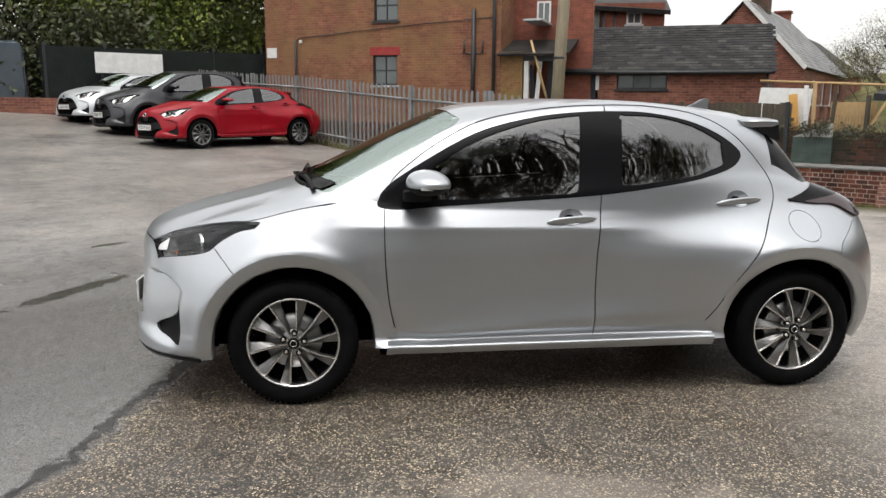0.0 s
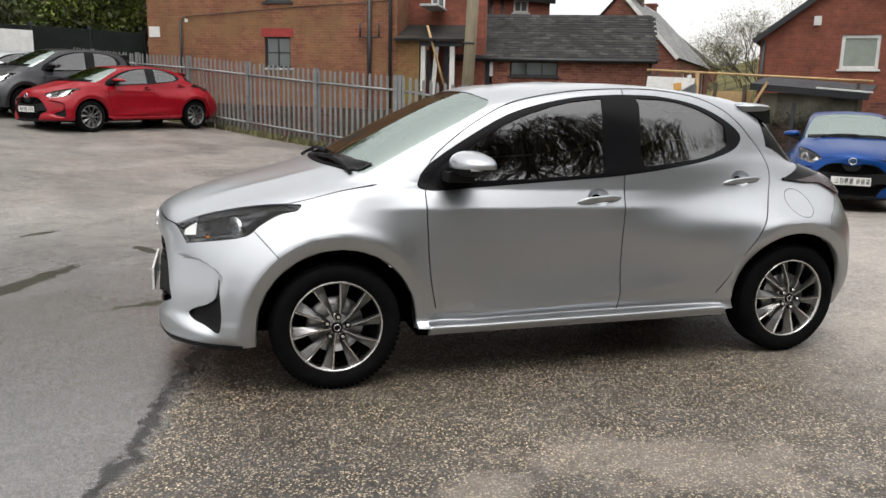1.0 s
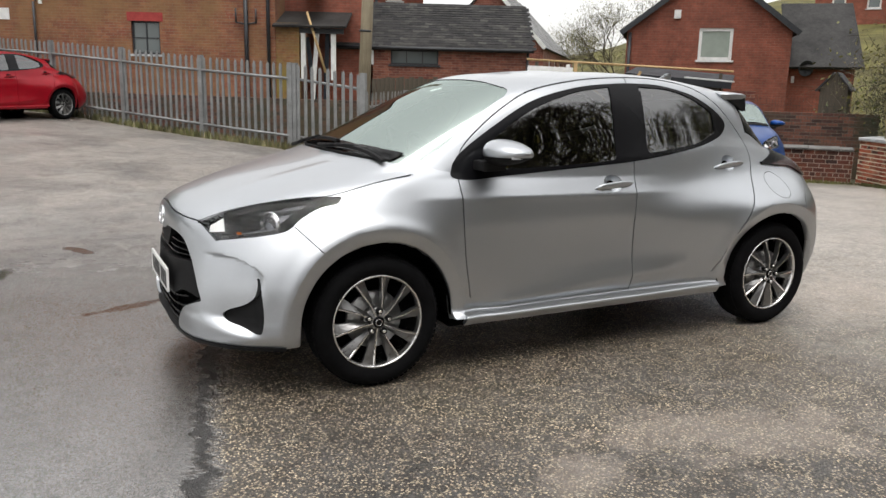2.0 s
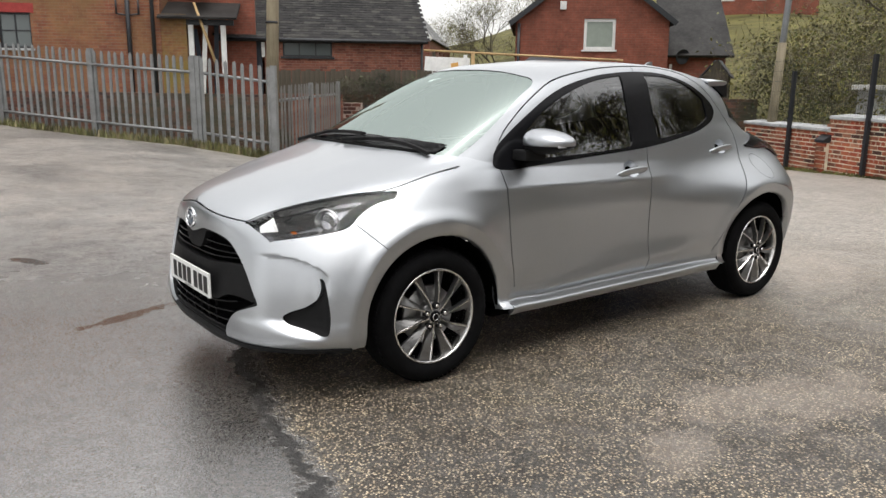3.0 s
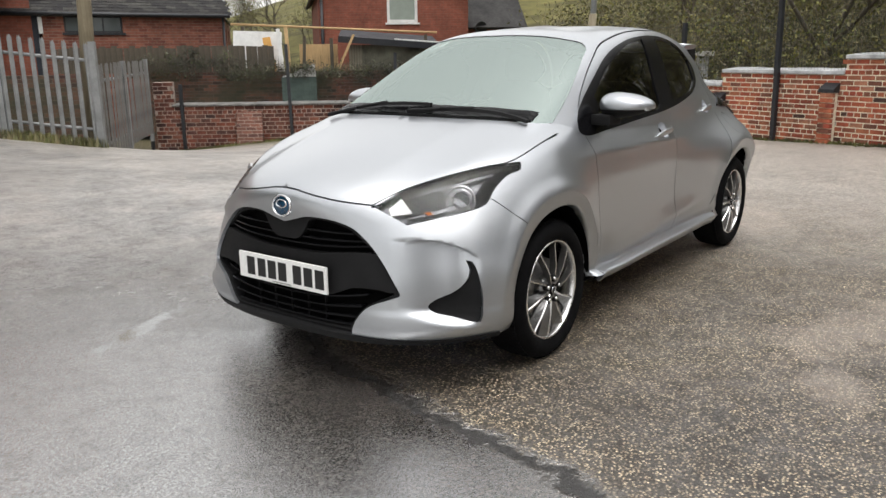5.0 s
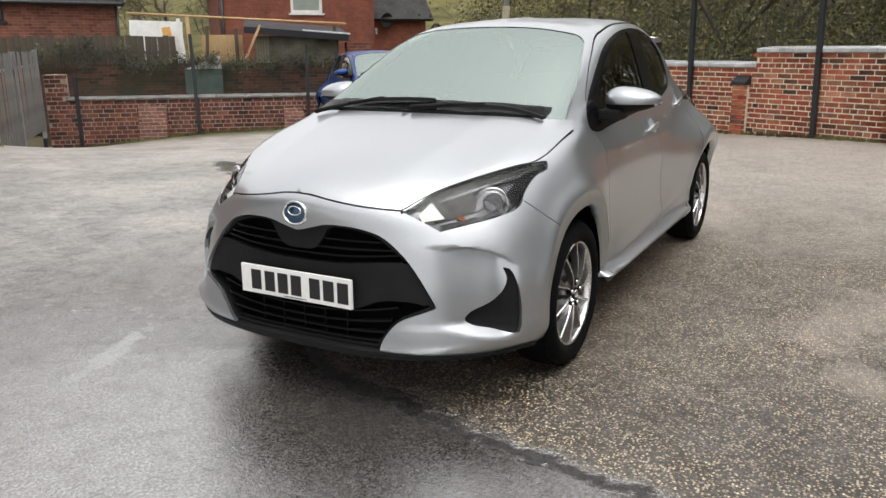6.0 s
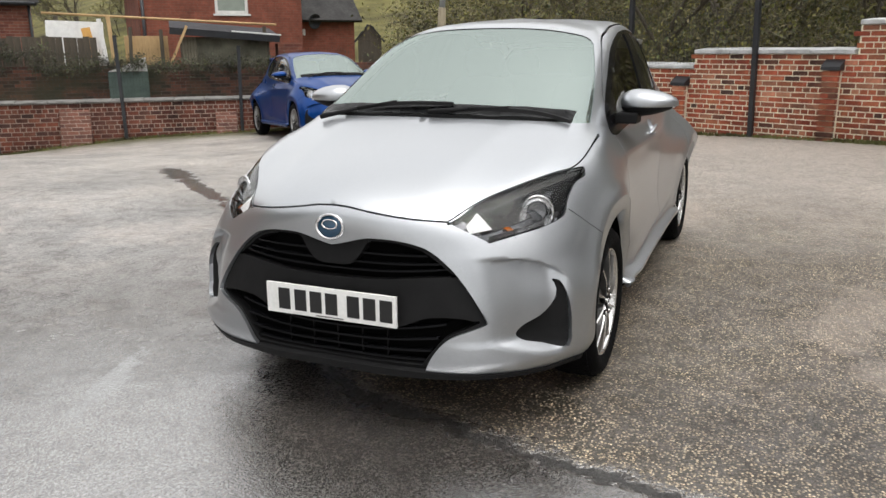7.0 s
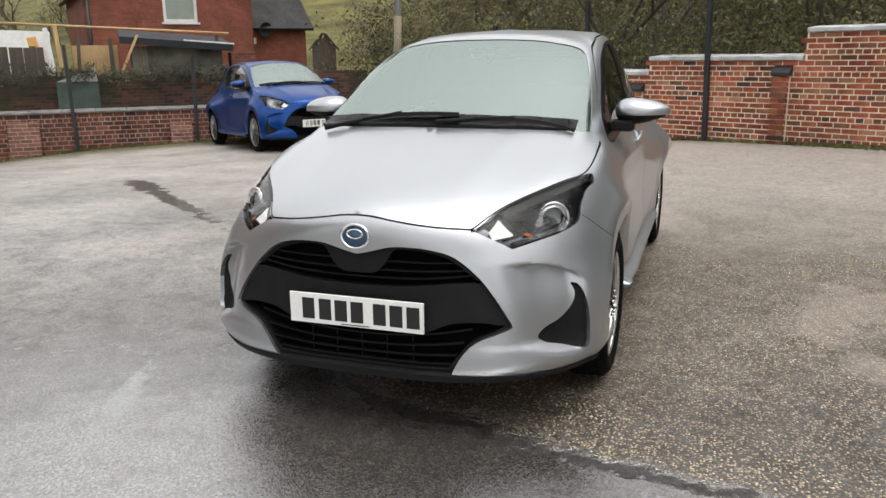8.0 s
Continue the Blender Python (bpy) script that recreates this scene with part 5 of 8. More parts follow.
for s in BOTH:
    grid = [[bm.verts.new((p[0], s * p[1] * 0.97, p[2] - 0.022)) for p in SKIN[j][::2]] for j in range(7 * VS + 2, 9 * VS + 1, 2)]
    for a, b in zip(grid, grid[1:]):
        for i in range(len(a) - 1):
            bm.faces.new((a[i], a[i + 1], b[i + 1], b[i])).smooth = True
part("headlining", bm, M_LINER, car, "pale grey headlining")

# grille
grille = part("grille", panel_mesh("grille_band", BOTH, lift=-0.014, flange=0.05), M_MATT, car, "black plastic grille with horizontal slats")
part("upper_mesh", panel_mesh("grille_upper", BOTH, lift=-0.055, flange=0), M_DARK, grille)
part("lower_mesh", panel_mesh("grille_lower", BOTH, lift=-0.055, flange=0), M_DARK, grille)


def slat(level, reach, bow, up, deep):
    pts = []
    for w in np.linspace(-reach, reach, 29):
        z = level + bow * w * w
        p = nose(w, z)
        pts.append((p.x + 0.022, w, z))
    part("slat", bar_along(pts, up, deep, 0.7), M_GLOSS_BLACK, grille)


for level, reach, bow in ((0.583, 0.415, 0.12), (0.612, 0.40, 0.05), (0.645, 0.34, 0.0)):
    slat(level, reach, bow, 0.0035, 0.03)
for level, reach, bow in ((0.375, 0.415, 0.25), (0.34, 0.39, 0.18), (0.308, 0.365, 0.1), (0.28, 0.345, 0.05)):
    slat(level, reach, bow, 0.004, 0.03)
for w in (-0.2, -0.1, 0.0, 0.1, 0.2):
    p = nose(w, 0.35)
    part("rib", box(p.x + 0.035, p.x + 0.045, w - 0.002, w + 0.002, 0.262, 0.39), M_MATT, grille)

# number plate with plain bars
plate = part("number_plate", box(-0.843, -0.832, -0.26, 0.26, 0.404, 0.516, 0.003), M_PLATE, bumper, "white number plate with dark bars")
for y in (0.185, 0.118, 0.055, -0.008, -0.095, -0.158, -0.222):
    part("bar", box(-0.8445, -0.8425, y - 0.024, y + 0.024, 0.421, 0.499), M_INK, plate)
part("maker_bar", box(-0.8442, -0.8428, -0.055, 0.055, 0.4095, 0.4125), M_INK, plate)

# badge: plain oval
bm = bmesh.new()
add_lathe(bm, [(0.0575, 0.0), (0.0575, 0.008), (0.054, 0.012), (0.048, 0.010), (0.047, 0.006)], 40, "Z")
badge_at = Matrix.Translation((-0.812, 0, 0.732)) @ Vector((-1, 0, 0.12)).normalized().to_track_quat("Z", "Y").to_matrix().to_4x4()
squash = Matrix.Diagonal((1, 0.8, 1, 1))
q = Matrix.Rotation(radians(0), 4, "Z")
bmesh.ops.transform(bm, matrix=badge_at @ squash, verts=bm.verts)
badge = part("badge", bm, M_CHROME, bumper, "chrome oval badge with blue ground")
bm = bmesh.new()
add_lathe(bm, [(0.049, 0.004), (0.03, 0.007), (0.0005, 0.008)], 40, "Z")
bmesh.ops.transform(bm, matrix=badge_at @ squash, verts=bm.verts)
part("badge_ground", bm, M_BADGE, badge)
bm = bmesh.new()
add_lathe(bm, [(0.032, 0.007), (0.032, 0.011), (0.026, 0.011), (0.026, 0.007)], 32, "Z")
bmesh.ops.transform(bm, matrix=badge_at @ Matrix.Translation((0, 0.008, 0)) @ Matrix.Diagonal((1, 0.55, 1, 1)), verts=bm.verts)
part("badge_oval", bm, M_CHROME, badge)

# wipers lie on the foot of the windscreen
def on_screen(x, y, lift):
    p, n = meet((x, abs(y), 3), (0, 0, -1))
    return Vector((p.x, y, p.z)) + Vector((n.x, math.copysign(n.y, y) if abs(y) > 0.02 else 0, n.z)) * lift


for a, b, foot in (((0.105, -0.60), (0.01, -0.10), (-0.01, -0.02)), ((0.065, -0.10), (0.045, 0.42), (0.01, 0.52))):
    pts = [on_screen(a[0] + (b[0] - a[0]) * t, a[1] + (b[1] - a[1]) * t, 0.012 + 0.006 * math.sin(math.pi * t)) for t in np.linspace(0, 1, 9)]
    bm = bmesh.new()
    rings = [[bm.verts.new(p + Vector(d)) for d in ((-0.012, 0, -0.006), (0.012, 0, -0.002), (0.008, 0, 0.010), (-0.008, 0, 0.008))] for p in pts]
    for p, q in zip(rings, rings[1:]):
        for i in range(4):
            bm.faces.new((p[i], p[(i + 1) % 4], q[(i + 1) % 4], q[i]))
    bm.faces.new(rings[0])
    bm.faces.new(rings[-1])
    bmesh.ops.recalc_face_normals(bm, faces=bm.faces)
    wiper = part("wiper", bm, M_MATT, car, "black wiper on the windscreen")
    mid = pts[4] + Vector((0, 0, 0.01))
    f = on_screen(*foot, 0.02)
    bm = bmesh.new()
    add_tube(bm, f, (f + mid) / 2 + Vector((0, 0, 0.004)), 0.011, 0.008, 8)
    add_tube(bm, (f + mid) / 2 + Vector((0, 0, 0.004)), mid, 0.009, 0.007, 8)
    part("wiper_arm", bm, M_MATT, wiper)
bm = bmesh.new()
pts = []
for w in np.linspace(-0.6, 0.6, 25):
    x = np.interp(abs(w), [0, 0.28, 0.5, 0.625], [-0.02, 0.0, 0.06, 0.15])
    pts.append((x + 0.004, w, np.interp(abs(w), [0, 0.28, 0.5, 0.625], [1.045, 1.042, 1.036, 1.022])))
part("cowl", bar_along(pts, 0.006, 0.07, 1.0), M_MATT, car, "black plastic cowl under the windscreen")
bm = bmesh.new()
rows = []
for w in np.linspace(-0.60, 0.60, 31):
    x = np.interp(abs(w), [0, 0.28, 0.5, 0.625], [0.0, 0.018, 0.075, 0.155])
    rows.append([bm.verts.new(on_screen(x + d, w, 0.004)) for d in (0.0, 0.035, 0.075)])
for a, b in zip(rows, rows[1:]):
    for k in range(2):
        bm.faces.new((a[k], b[k], b[k + 1], a[k + 1])).smooth = True
bmesh.ops.solidify(bm, geom=bm.faces[:], thickness=0.002)
part("screen_band", bm, M_GLOSS_BLACK, screen, "black band at the windscreen foot")
bm = bmesh.new()
add_box(bm, 0.74, 0.86, -0.055, 0.055, 1.35, 1.385, 0.01)
part("sensor_housing", bm, M_MATT, car)

# spoiler and aerial
bm = bmesh.new()
rings = []
for w in np.linspace(-0.478, 0.478, 21):
    a = abs(w)
    x1, zt = np.interp(a, [0, 0.3, 0.44, 0.478], [2.615, 2.61, 2.59, 2.57]), np.interp(a, [0, 0.3, 0.44, 0.478], [1.392, 1.386, 1.374, 1.366])
    rings.append([bm.verts.new(p) for p in ((2.36, w, zt + 0.002), (2.5, w, zt + 0.004), (x1, w, zt), (x1 + 0.004, w, zt - 0.012), (x1 - 0.03, w, zt - 0.024), (2.38, w, zt - 0.03))])
for a, b in zip(rings, rings[1:]):
    for i in range(6):
        bm.faces.new((a[i], b[i], b[(i + 1) % 6], a[(i + 1) % 6])).smooth = i in (0, 1)
bm.faces.new(rings[0])
bm.faces.new(rings[-1])
bmesh.ops.recalc_face_normals(bm, faces=bm.faces)
spoiler = part("spoiler", bm, M_SILVER, tailgate)
for s in BOTH:
    bm = bmesh.new()
    add_prism(bm, [(2.43, 1.34), (2.572, 1.364), (2.585, 1.27), (2.56, 1.27)], 0.02, Matrix.Translation((0, s * 0.465 - 0.01, 0)))
    part("fin", bm, M_MATT, spoiler)
bm = bmesh.new()
add_prism(bm, [(2.22, 1.43), (2.30, 1.462), (2.36, 1.494), (2.395, 1.494), (2.39, 1.40)], 0.024, Matrix.Translation((0, -0.012, 0)))
bmesh.ops.bevel(bm, geom=bm.edges[:], offset=0.006, segments=2, affect="EDGES")
part("aerial", bm, M_SILVER, roof, "silver shark-fin aerial")

# cabin
bm = lump(0.45, 0, 0.86, 0.26, 0.64, 0.12, 3.4)
dash = part("dashboard", bm, M_MATT, car, "dark dashboard")
bm = bmesh.new()
add_lathe(bm, [(0.185 + 0.014 * math.cos(a), 0.014 * math.sin(a)) for a in np.linspace(0, 2 * math.pi, 9)[:-1]], 32, "Z", closed=True)
add_lathe(bm, [(0.06, -0.02), (0.06, 0.02), (0.001, 0.03)], 16, "Z")
add_box(bm, -0.18, 0.18, -0.02, 0.02, -0.01, 0.01)
bmesh.ops.transform(bm, matrix=Matrix.Translation((0.78, 0.34, 0.93)) @ Vector((0.9, 0, 0.42)).to_track_quat("Z", "Y").to_matrix().to_4x4(), verts=bm.verts)
part("steering_wheel", bm, M_MATT, dash)
for y in (-0.34, 0.34):
    seat = part("front_seat", lump(1.25, y, 0.52, 0.27, 0.25, 0.11, 3.2), M_CLOTH, car, "dark cloth front seat")
    bm = lump(0, 0, 0.32, 0.09, 0.235, 0.34, 3.2)
    bmesh.ops.transform(bm, matrix=pose(1.47, y, 0.52, 0, 14, 0), verts=bm.verts)
    part("backrest", bm, M_CLOTH, seat)
    bm = lump(1.65, y, 1.23, 0.06, 0.13, 0.095, 3.0)
    add_tube(bm, (1.63, y - 0.05, 1.05), (1.645, y - 0.05, 1.2), 0.007, n=8)
    add_tube(bm, (1.63, y + 0.05, 1.05), (1.645, y + 0.05, 1.2), 0.007, n=8)
    part("headrest", bm, M_CLOTH, seat)
bench = part("rear_seat", lump(2.05, 0, 0.55, 0.26, 0.60, 0.12, 3.6), M_CLOTH, car, "dark cloth rear bench seat")
bm = lump(0, 0, 0.3, 0.09, 0.58, 0.32, 3.6)
bmesh.ops.transform(bm, matrix=pose(2.25, 0, 0.55, 0, 16, 0), verts=bm.verts)
part("backrest", bm, M_CLOTH, bench)
for y in (-0.33, 0.33):
    part("headrest", lump(2.42, y, 1.2, 0.05, 0.12, 0.08, 3.0), M_CLOTH, bench)


# ---- wheels ----
def build_wheel(at):
    """A ten-bladed alloy wheel that faces -y, its axle at the origin."""
    bm = bmesh.new()
    add_lathe(bm, [(0.2235, 0.004), (0.222, -0.004), (0.216, -0.006), (0.212, 0.0), (0.207, 0.012), (0.204, 0.03), (0.196, 0.10), (0.19, 0.18), (0.21, 0.185)], 64)
    wheel = part("wheel", bm, M_ALLOY, car, "ten-bladed machined alloy wheel", at=at)
    bm = bmesh.new()
    add_lathe(bm, [(0.222, 0.0), (0.228, -0.006), (0.245, -0.016), (0.268, -0.0185), (0.288, -0.012), (0.299, 0.002), (0.306, 0.02), (0.3095, 0.05), (0.311, 0.09), (0.3095, 0.13), (0.306, 0.16), (0.295, 0.18), (0.268, 0.195), (0.23, 0.185), (0.215, 0.17)], 72)
    for k in range(72):
        a = 2 * math.pi * k / 72
        for w0, w1 in ((0.012, 0.03), (0.055, 0.085), (0.095, 0.125)):
            add_box(bm, -0.009, 0.009, w0, w1, 0.3045, 0.3114, turn=Matrix.Rotation(a + (0.02 if w0 > 0.05 else 0), 4, "Y"))
    part("tyre", bm, M_RUBBER, wheel, "black tyre with wet tread")
    bm = bmesh.new()
    add_lathe(bm, [(0.06, 0.05), (0.135, 0.05), (0.137, 0.07), (0.06, 0.07)], 40)
    part("brake_disc", bm, M_ALLOY_GREY, wheel)
    bm = bmesh.new()
    add_lathe(bm, [(0.2, 0.1), (0.001, 0.1)], 40)
    part("hub_back", bm, M_DARK, wheel)
    bm = bmesh.new()
    add_lathe(bm, [(0.070, 0.05), (0.068, 0.020), (0.060, 0.012), (0.036, 0.004), (0.030, -0.002), (0.027, -0.002)], 40)
    part("hub", bm, M_ALLOY_FACET, wheel)
    for k in range(10):
        a0 = radians(90 + 36 * k)

        def at_polar(r, deg, y):
            a = a0 - radians(deg)
            return (r * math.cos(a), y, r * math.sin(a))
        bm = bmesh.new()
        rs = np.linspace(0.030, 0.209, 7)
        prev = None
        for i, r in enumerate(rs):
            t = i / 6
            edge = np.interp(t, [0, 0.3, 1], [9.0, 3.2, 1.8])
            wide = np.interp(t, [0, 0.25, 0.45, 1], [16, 10.5, 11.0, 13.0])
            y0 = -0.004 - 0.007 * math.sin(math.pi * min(1, t * 1.1)) + 0.004 * t
            lean = 10 * (1 - t) ** 1.5
            ring = [bm.verts.new(at_polar(r, d + lean, y)) for d, y in ((-edge, y0 + 0.03), (-edge, y0), (0, y0 - 0.001), (edge * 0.4, y0 + 0.004), (wide * 0.6, y0 + 0.016), (wide, y0 + 0.026), (wide, y0 + 0.04))]
            if prev:
                for j in range(6):
                    f = bm.faces.new((prev[j], ring[j], ring[j + 1], prev[j + 1]))
                    f.material_index = 0 if j in (1, 2) else 1
            prev = ring
        bmesh.ops.recalc_face_normals(bm, faces=bm.faces)
        part("spoke", bm, (M_ALLOY, M_ALLOY_FACET), wheel)
    for k in range(5):
        a = radians(90 + 72 * k)
        bm = bmesh.new()
        c = (0.052 * math.cos(a), 0, 0.052 * math.sin(a))
        add_tube(bm, (c[0], 0.01, c[2]), (c[0], -0.009, c[2]), 0.0155, 0.0155, 14)
        add_tube(bm, (c[0], 0.0, c[2]), (c[0], -0.015, c[2]), 0.0095, 0.008, 6)
        for f in bm.faces:
            f.material_index = int(max((Vector((v.co.x, v.co.z)) - Vector((c[0], c[2]))).length for v in f.verts) < 0.0105)
        part("wheel_nut", bm, (M_MATT, M_ALLOY), wheel)
    bm = bmesh.new()
    add_lathe(bm, [(0.027, 0.0), (0.027, -0.006), (0.022, -0.009), (0.001, -0.010)], 28)
    part("centre_cap", bm, M_GLOSS_BLACK, wheel)
    bm = bmesh.new()
    add_lathe(bm, [(0.017, -0.009), (0.017, -0.0115), (0.0135, -0.0115), (0.0135, -0.009)], 24)
    part("cap_ring", bm, M_CHROME, wheel)
    return wheel


near = build_wheel(pose(0, -0.80, 0.31, 0, 6, 0))
copy_thing(near, pose(2.56, -0.80, 0.31, 0, 21, 0))
copy_thing(near, pose(0, 0.80, 0.31, 0, 10, 180))
copy_thing(near, pose(2.56, 0.80, 0.31, 0, 40, 180))

# ---- the other parked cars share the hatchback's build, each with its own size and colour ----
dull = {}


def other_car(name, label, colour, at, length, width, height, nose_up=0.0, tail=0.0, wheelbase=2.68, tyre=1.03, grille_metal=None):
    """A parked car: the parts of the hatchback stretched to other measures, in another colour."""
    made = thing(name, label, "car", at)
    kx, ky, kz = length / 3.94, width / 1.745, height / 1.485
    hub0, hub1 = 0.0, 2.56
    off0 = (length - wheelbase) / 2 - 0.04

    def stretch(c):
        x, y, z = c[:, 0].copy(), c[:, 1].copy(), c[:, 2].copy()
        u = np.interp(x, [-0.84, hub0 - 0.4, hub0 + 0.4, hub1 - 0.4, hub1 + 0.4, 3.14], [-off0 - 0.02, -0.41, 0.41, wheelbase - 0.41, wheelbase + 0.41, length - off0])
        h = np.interp(z, [0.2, 0.7, 1.0, 1.49], [0.2, 0.7 + nose_up * 0.5, 1.0 + nose_up, height])
        h = h + tail * np.clip((x - 1.7) / 0.9, 0, 1) * np.clip((z - 0.95) / 0.4, 0, 1)
        return np.c_[u, y * ky, h]
    twin = {car: made}
    for o in car.children_recursive:
        if o.name.split(".")[0] in ("wheel", "wheel_well") or (o.parent and o.parent.name.split(".")[0] == "wheel"):
            continue
        if o.name.split(".")[0] in ("handle_recess", "rib", "underbody", "projector_bowl", "steering_wheel", "badge_oval", "aerial"):
            continue
        me = o.data.copy()
        c = np.empty(len(me.vertices) * 3)
        me.vertices.foreach_get("co", c)
        me.vertices.foreach_set("co", stretch(c.reshape(-1, 3)).ravel())
        me.update()
        for i, m in enumerate(me.materials):
            if m == M_SILVER:
                me.materials[i] = colour
            elif m == M_LAMP_BOWL:
                me.materials[i] = M_CHROME
        base = o.name.split(".")[0]
        n = new(base, me)
        n.parent = twin.get(o.parent, made)
        twin[o] = n
        if "label" in o and "silver" not in o["label"]:
            n["label"] = o["label"]
    for x in (0, wheelbase):
        for s in (-1, 1):
            w = copy_thing(near, pose(x, s * 0.80 * ky, 0.31 * tyre, 0, 17 * s + 30 * x, 0 if s < 0 else 180))
            w.scale = (tyre, 1, tyre)
            w.parent = made
            for o in [w] + list(w.children_recursive):
                key = o.data.name
                if key not in dull:
                    me = o.data.copy()
                    for i, m in enumerate(me.materials):
                        me.materials[i] = {M_ALLOY: M_DULL_RIM, M_ALLOY_GREY: M_DARK_RIM}.get(m, m)
                    dull[key] = me
                o.data = dull[key]
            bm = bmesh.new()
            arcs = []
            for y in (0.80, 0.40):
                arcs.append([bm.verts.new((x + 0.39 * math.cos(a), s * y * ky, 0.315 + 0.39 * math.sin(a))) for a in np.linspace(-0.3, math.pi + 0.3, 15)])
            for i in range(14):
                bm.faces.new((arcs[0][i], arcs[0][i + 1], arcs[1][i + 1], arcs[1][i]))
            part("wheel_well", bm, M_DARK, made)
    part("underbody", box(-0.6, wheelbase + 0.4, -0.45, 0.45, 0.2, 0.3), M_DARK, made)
    return made


def parked(front, rear, near_side):
    """The pose of a car whose two wheels on one side stand at these places. near_side: -1 for its left wheels."""
    a = math.degrees(math.atan2(rear[1] - front[1], rear[0] - front[0]))
    m = pose(front[0], front[1], 0, 0, 0, a) @ Matrix.Translation((0, -near_side * 0.80, 0))
    z0, z1 = lie(*front), lie(*rear)
    tilt = math.degrees(math.atan2(z0 - z1, math.hypot(front[0] - rear[0], front[1] - rear[1])))
    m = Matrix.Translation((0, 0, z0)) @ m @ pose(0, 0, 0, 0, tilt, 0)
    return m


other_car("red_hatchback", "glossy red hatchback parked beside the palisade fence", M_RED_CAR, parked((-2.79, 13.35), (-0.78, 15.1), -1), 4.50, 1.80, 1.40, 0.0, -0.04, 2.68)
other_car("grey_suv", "dark grey SUV parked beside the red hatchback", M_GREY_CAR, parked((-4.38, 15.4), (-2.2, 16.98), -1), 4.50, 1.84, 1.65, 0.13, 0.05, 2.69, 1.1)
other_car("pale_hatchback", "pale silver hatchback parked behind the grey SUV", M_PALE_CAR, parked((-5.9, 17.6), (-4.05, 19.45), -1), 4.2, 1.78, 1.46, 0.0, 0.0, 2.6)
other_car("blue_suv", "metallic blue SUV parked by the low wall", M_BLUE_CAR, parked((8.78, 6.45), (10.5, 8.5), 1), 4.48, 1.84, 1.62, 0.10, 0.04, 2.675, 1.1)


# ---- panel van ----
van = thing("van", "dark grey panel van parked by the hoarding", "van", pose(-14.2, 19.3, 0.8, 0, 0, 21.7))
prof = [(0.0, 0.35), (0.0, 0.9), (0.25, 1.15), (1.1, 1.3), (1.75, 2.2), (2.1, 2.4), (5.2, 2.45), (5.3, 2.3), (5.35, 0.4)]
bm = bmesh.new()
add_prism(bm, prof, 1.95, Matrix.Translation((0, -0.975, 0)))
bmesh.ops.bevel(bm, geom=[e for e in bm.edges if e.calc_length() > 0.2], offset=0.07, segments=3, affect="EDGES")
body = part("body", bm, M_VAN, van)
for s in (-1, 1):
    bm = bmesh.new()
    add_prism(bm, [(1.3, 1.38), (1.78, 2.05), (2.55, 2.1), (2.55, 1.38)], 0.012, Matrix.Translation((0, s * 0.979 - 0.006, 0)))
    part("side_window", bm, M_GLOSS_BLACK, van)
    part("tail_lamp", box(5.33, 5.37, s * 0.86 - 0.07, s * 0.86 + 0.07, 0.95, 1.5, 0.01), M_RED_LENS, van)
    part("rear_window", box(5.34, 5.365, s * 0.45 - 0.33, s * 0.45 + 0.33, 1.45, 2.05, 0.01), M_GLOSS_BLACK, van)
    for x in (0.85, 4.3):
        bm = bmesh.new()
        add_lathe(bm, [(0.05, -0.02), (0.2, -0.03), (0.3, -0.03), (0.335, 0.0), (0.335, 0.18), (0.3, 0.2), (0.05, 0.2)], 32)
        part("wheel", bm, M_RUBBER, van, at=pose(x, s * 0.93, 0.335, 0, 0, 0 if s < 0 else 180))

# ---- palisade fence, gate and side fence ----
def pale_mesh(high, wide=0.076, metal=M_GALV):
    """A corrugated steel pale with a split, pointed head."""
    bm = bmesh.new()
    prof = [(-wide / 2, 0.012), (-wide / 4, 0.0), (-wide / 10, -0.014), (wide / 10, -0.014), (wide / 4, 0.0), (wide / 2, 0.012)]
    tops = (high - 0.05, high - 0.0, high - 0.03, high - 0.03, high - 0.0, high - 0.05)
    for dy in (0.0, 0.003):
        lo = [bm.verts.new((x, y + dy, 0)) for x, y in prof]
        mid = [bm.verts.new((x, y + dy, high - 0.08)) for x, y in prof]
        hi = [bm.verts.new((x * 0.9, y + dy, t)) for (x, y), t in zip(prof, tops)]
        for a, b in ((lo, mid), (mid, hi)):
            for i in range(5):
                bm.faces.new((a[i], a[i + 1], b[i + 1], b[i]) if dy == 0 else (a[i], b[i], b[i + 1], a[i + 1]))
    return mesh_of("pale", bm, metal)


PALE = pale_mesh(1.62)
PALE_LOW = pale_mesh(1.62, 0.07, M_GALV_DARK)
STEEL_POST = mesh_of("post", box(-0.05, 0.05, -0.03, 0.05, -0.15, 1.68, 0.004), M_GALV)


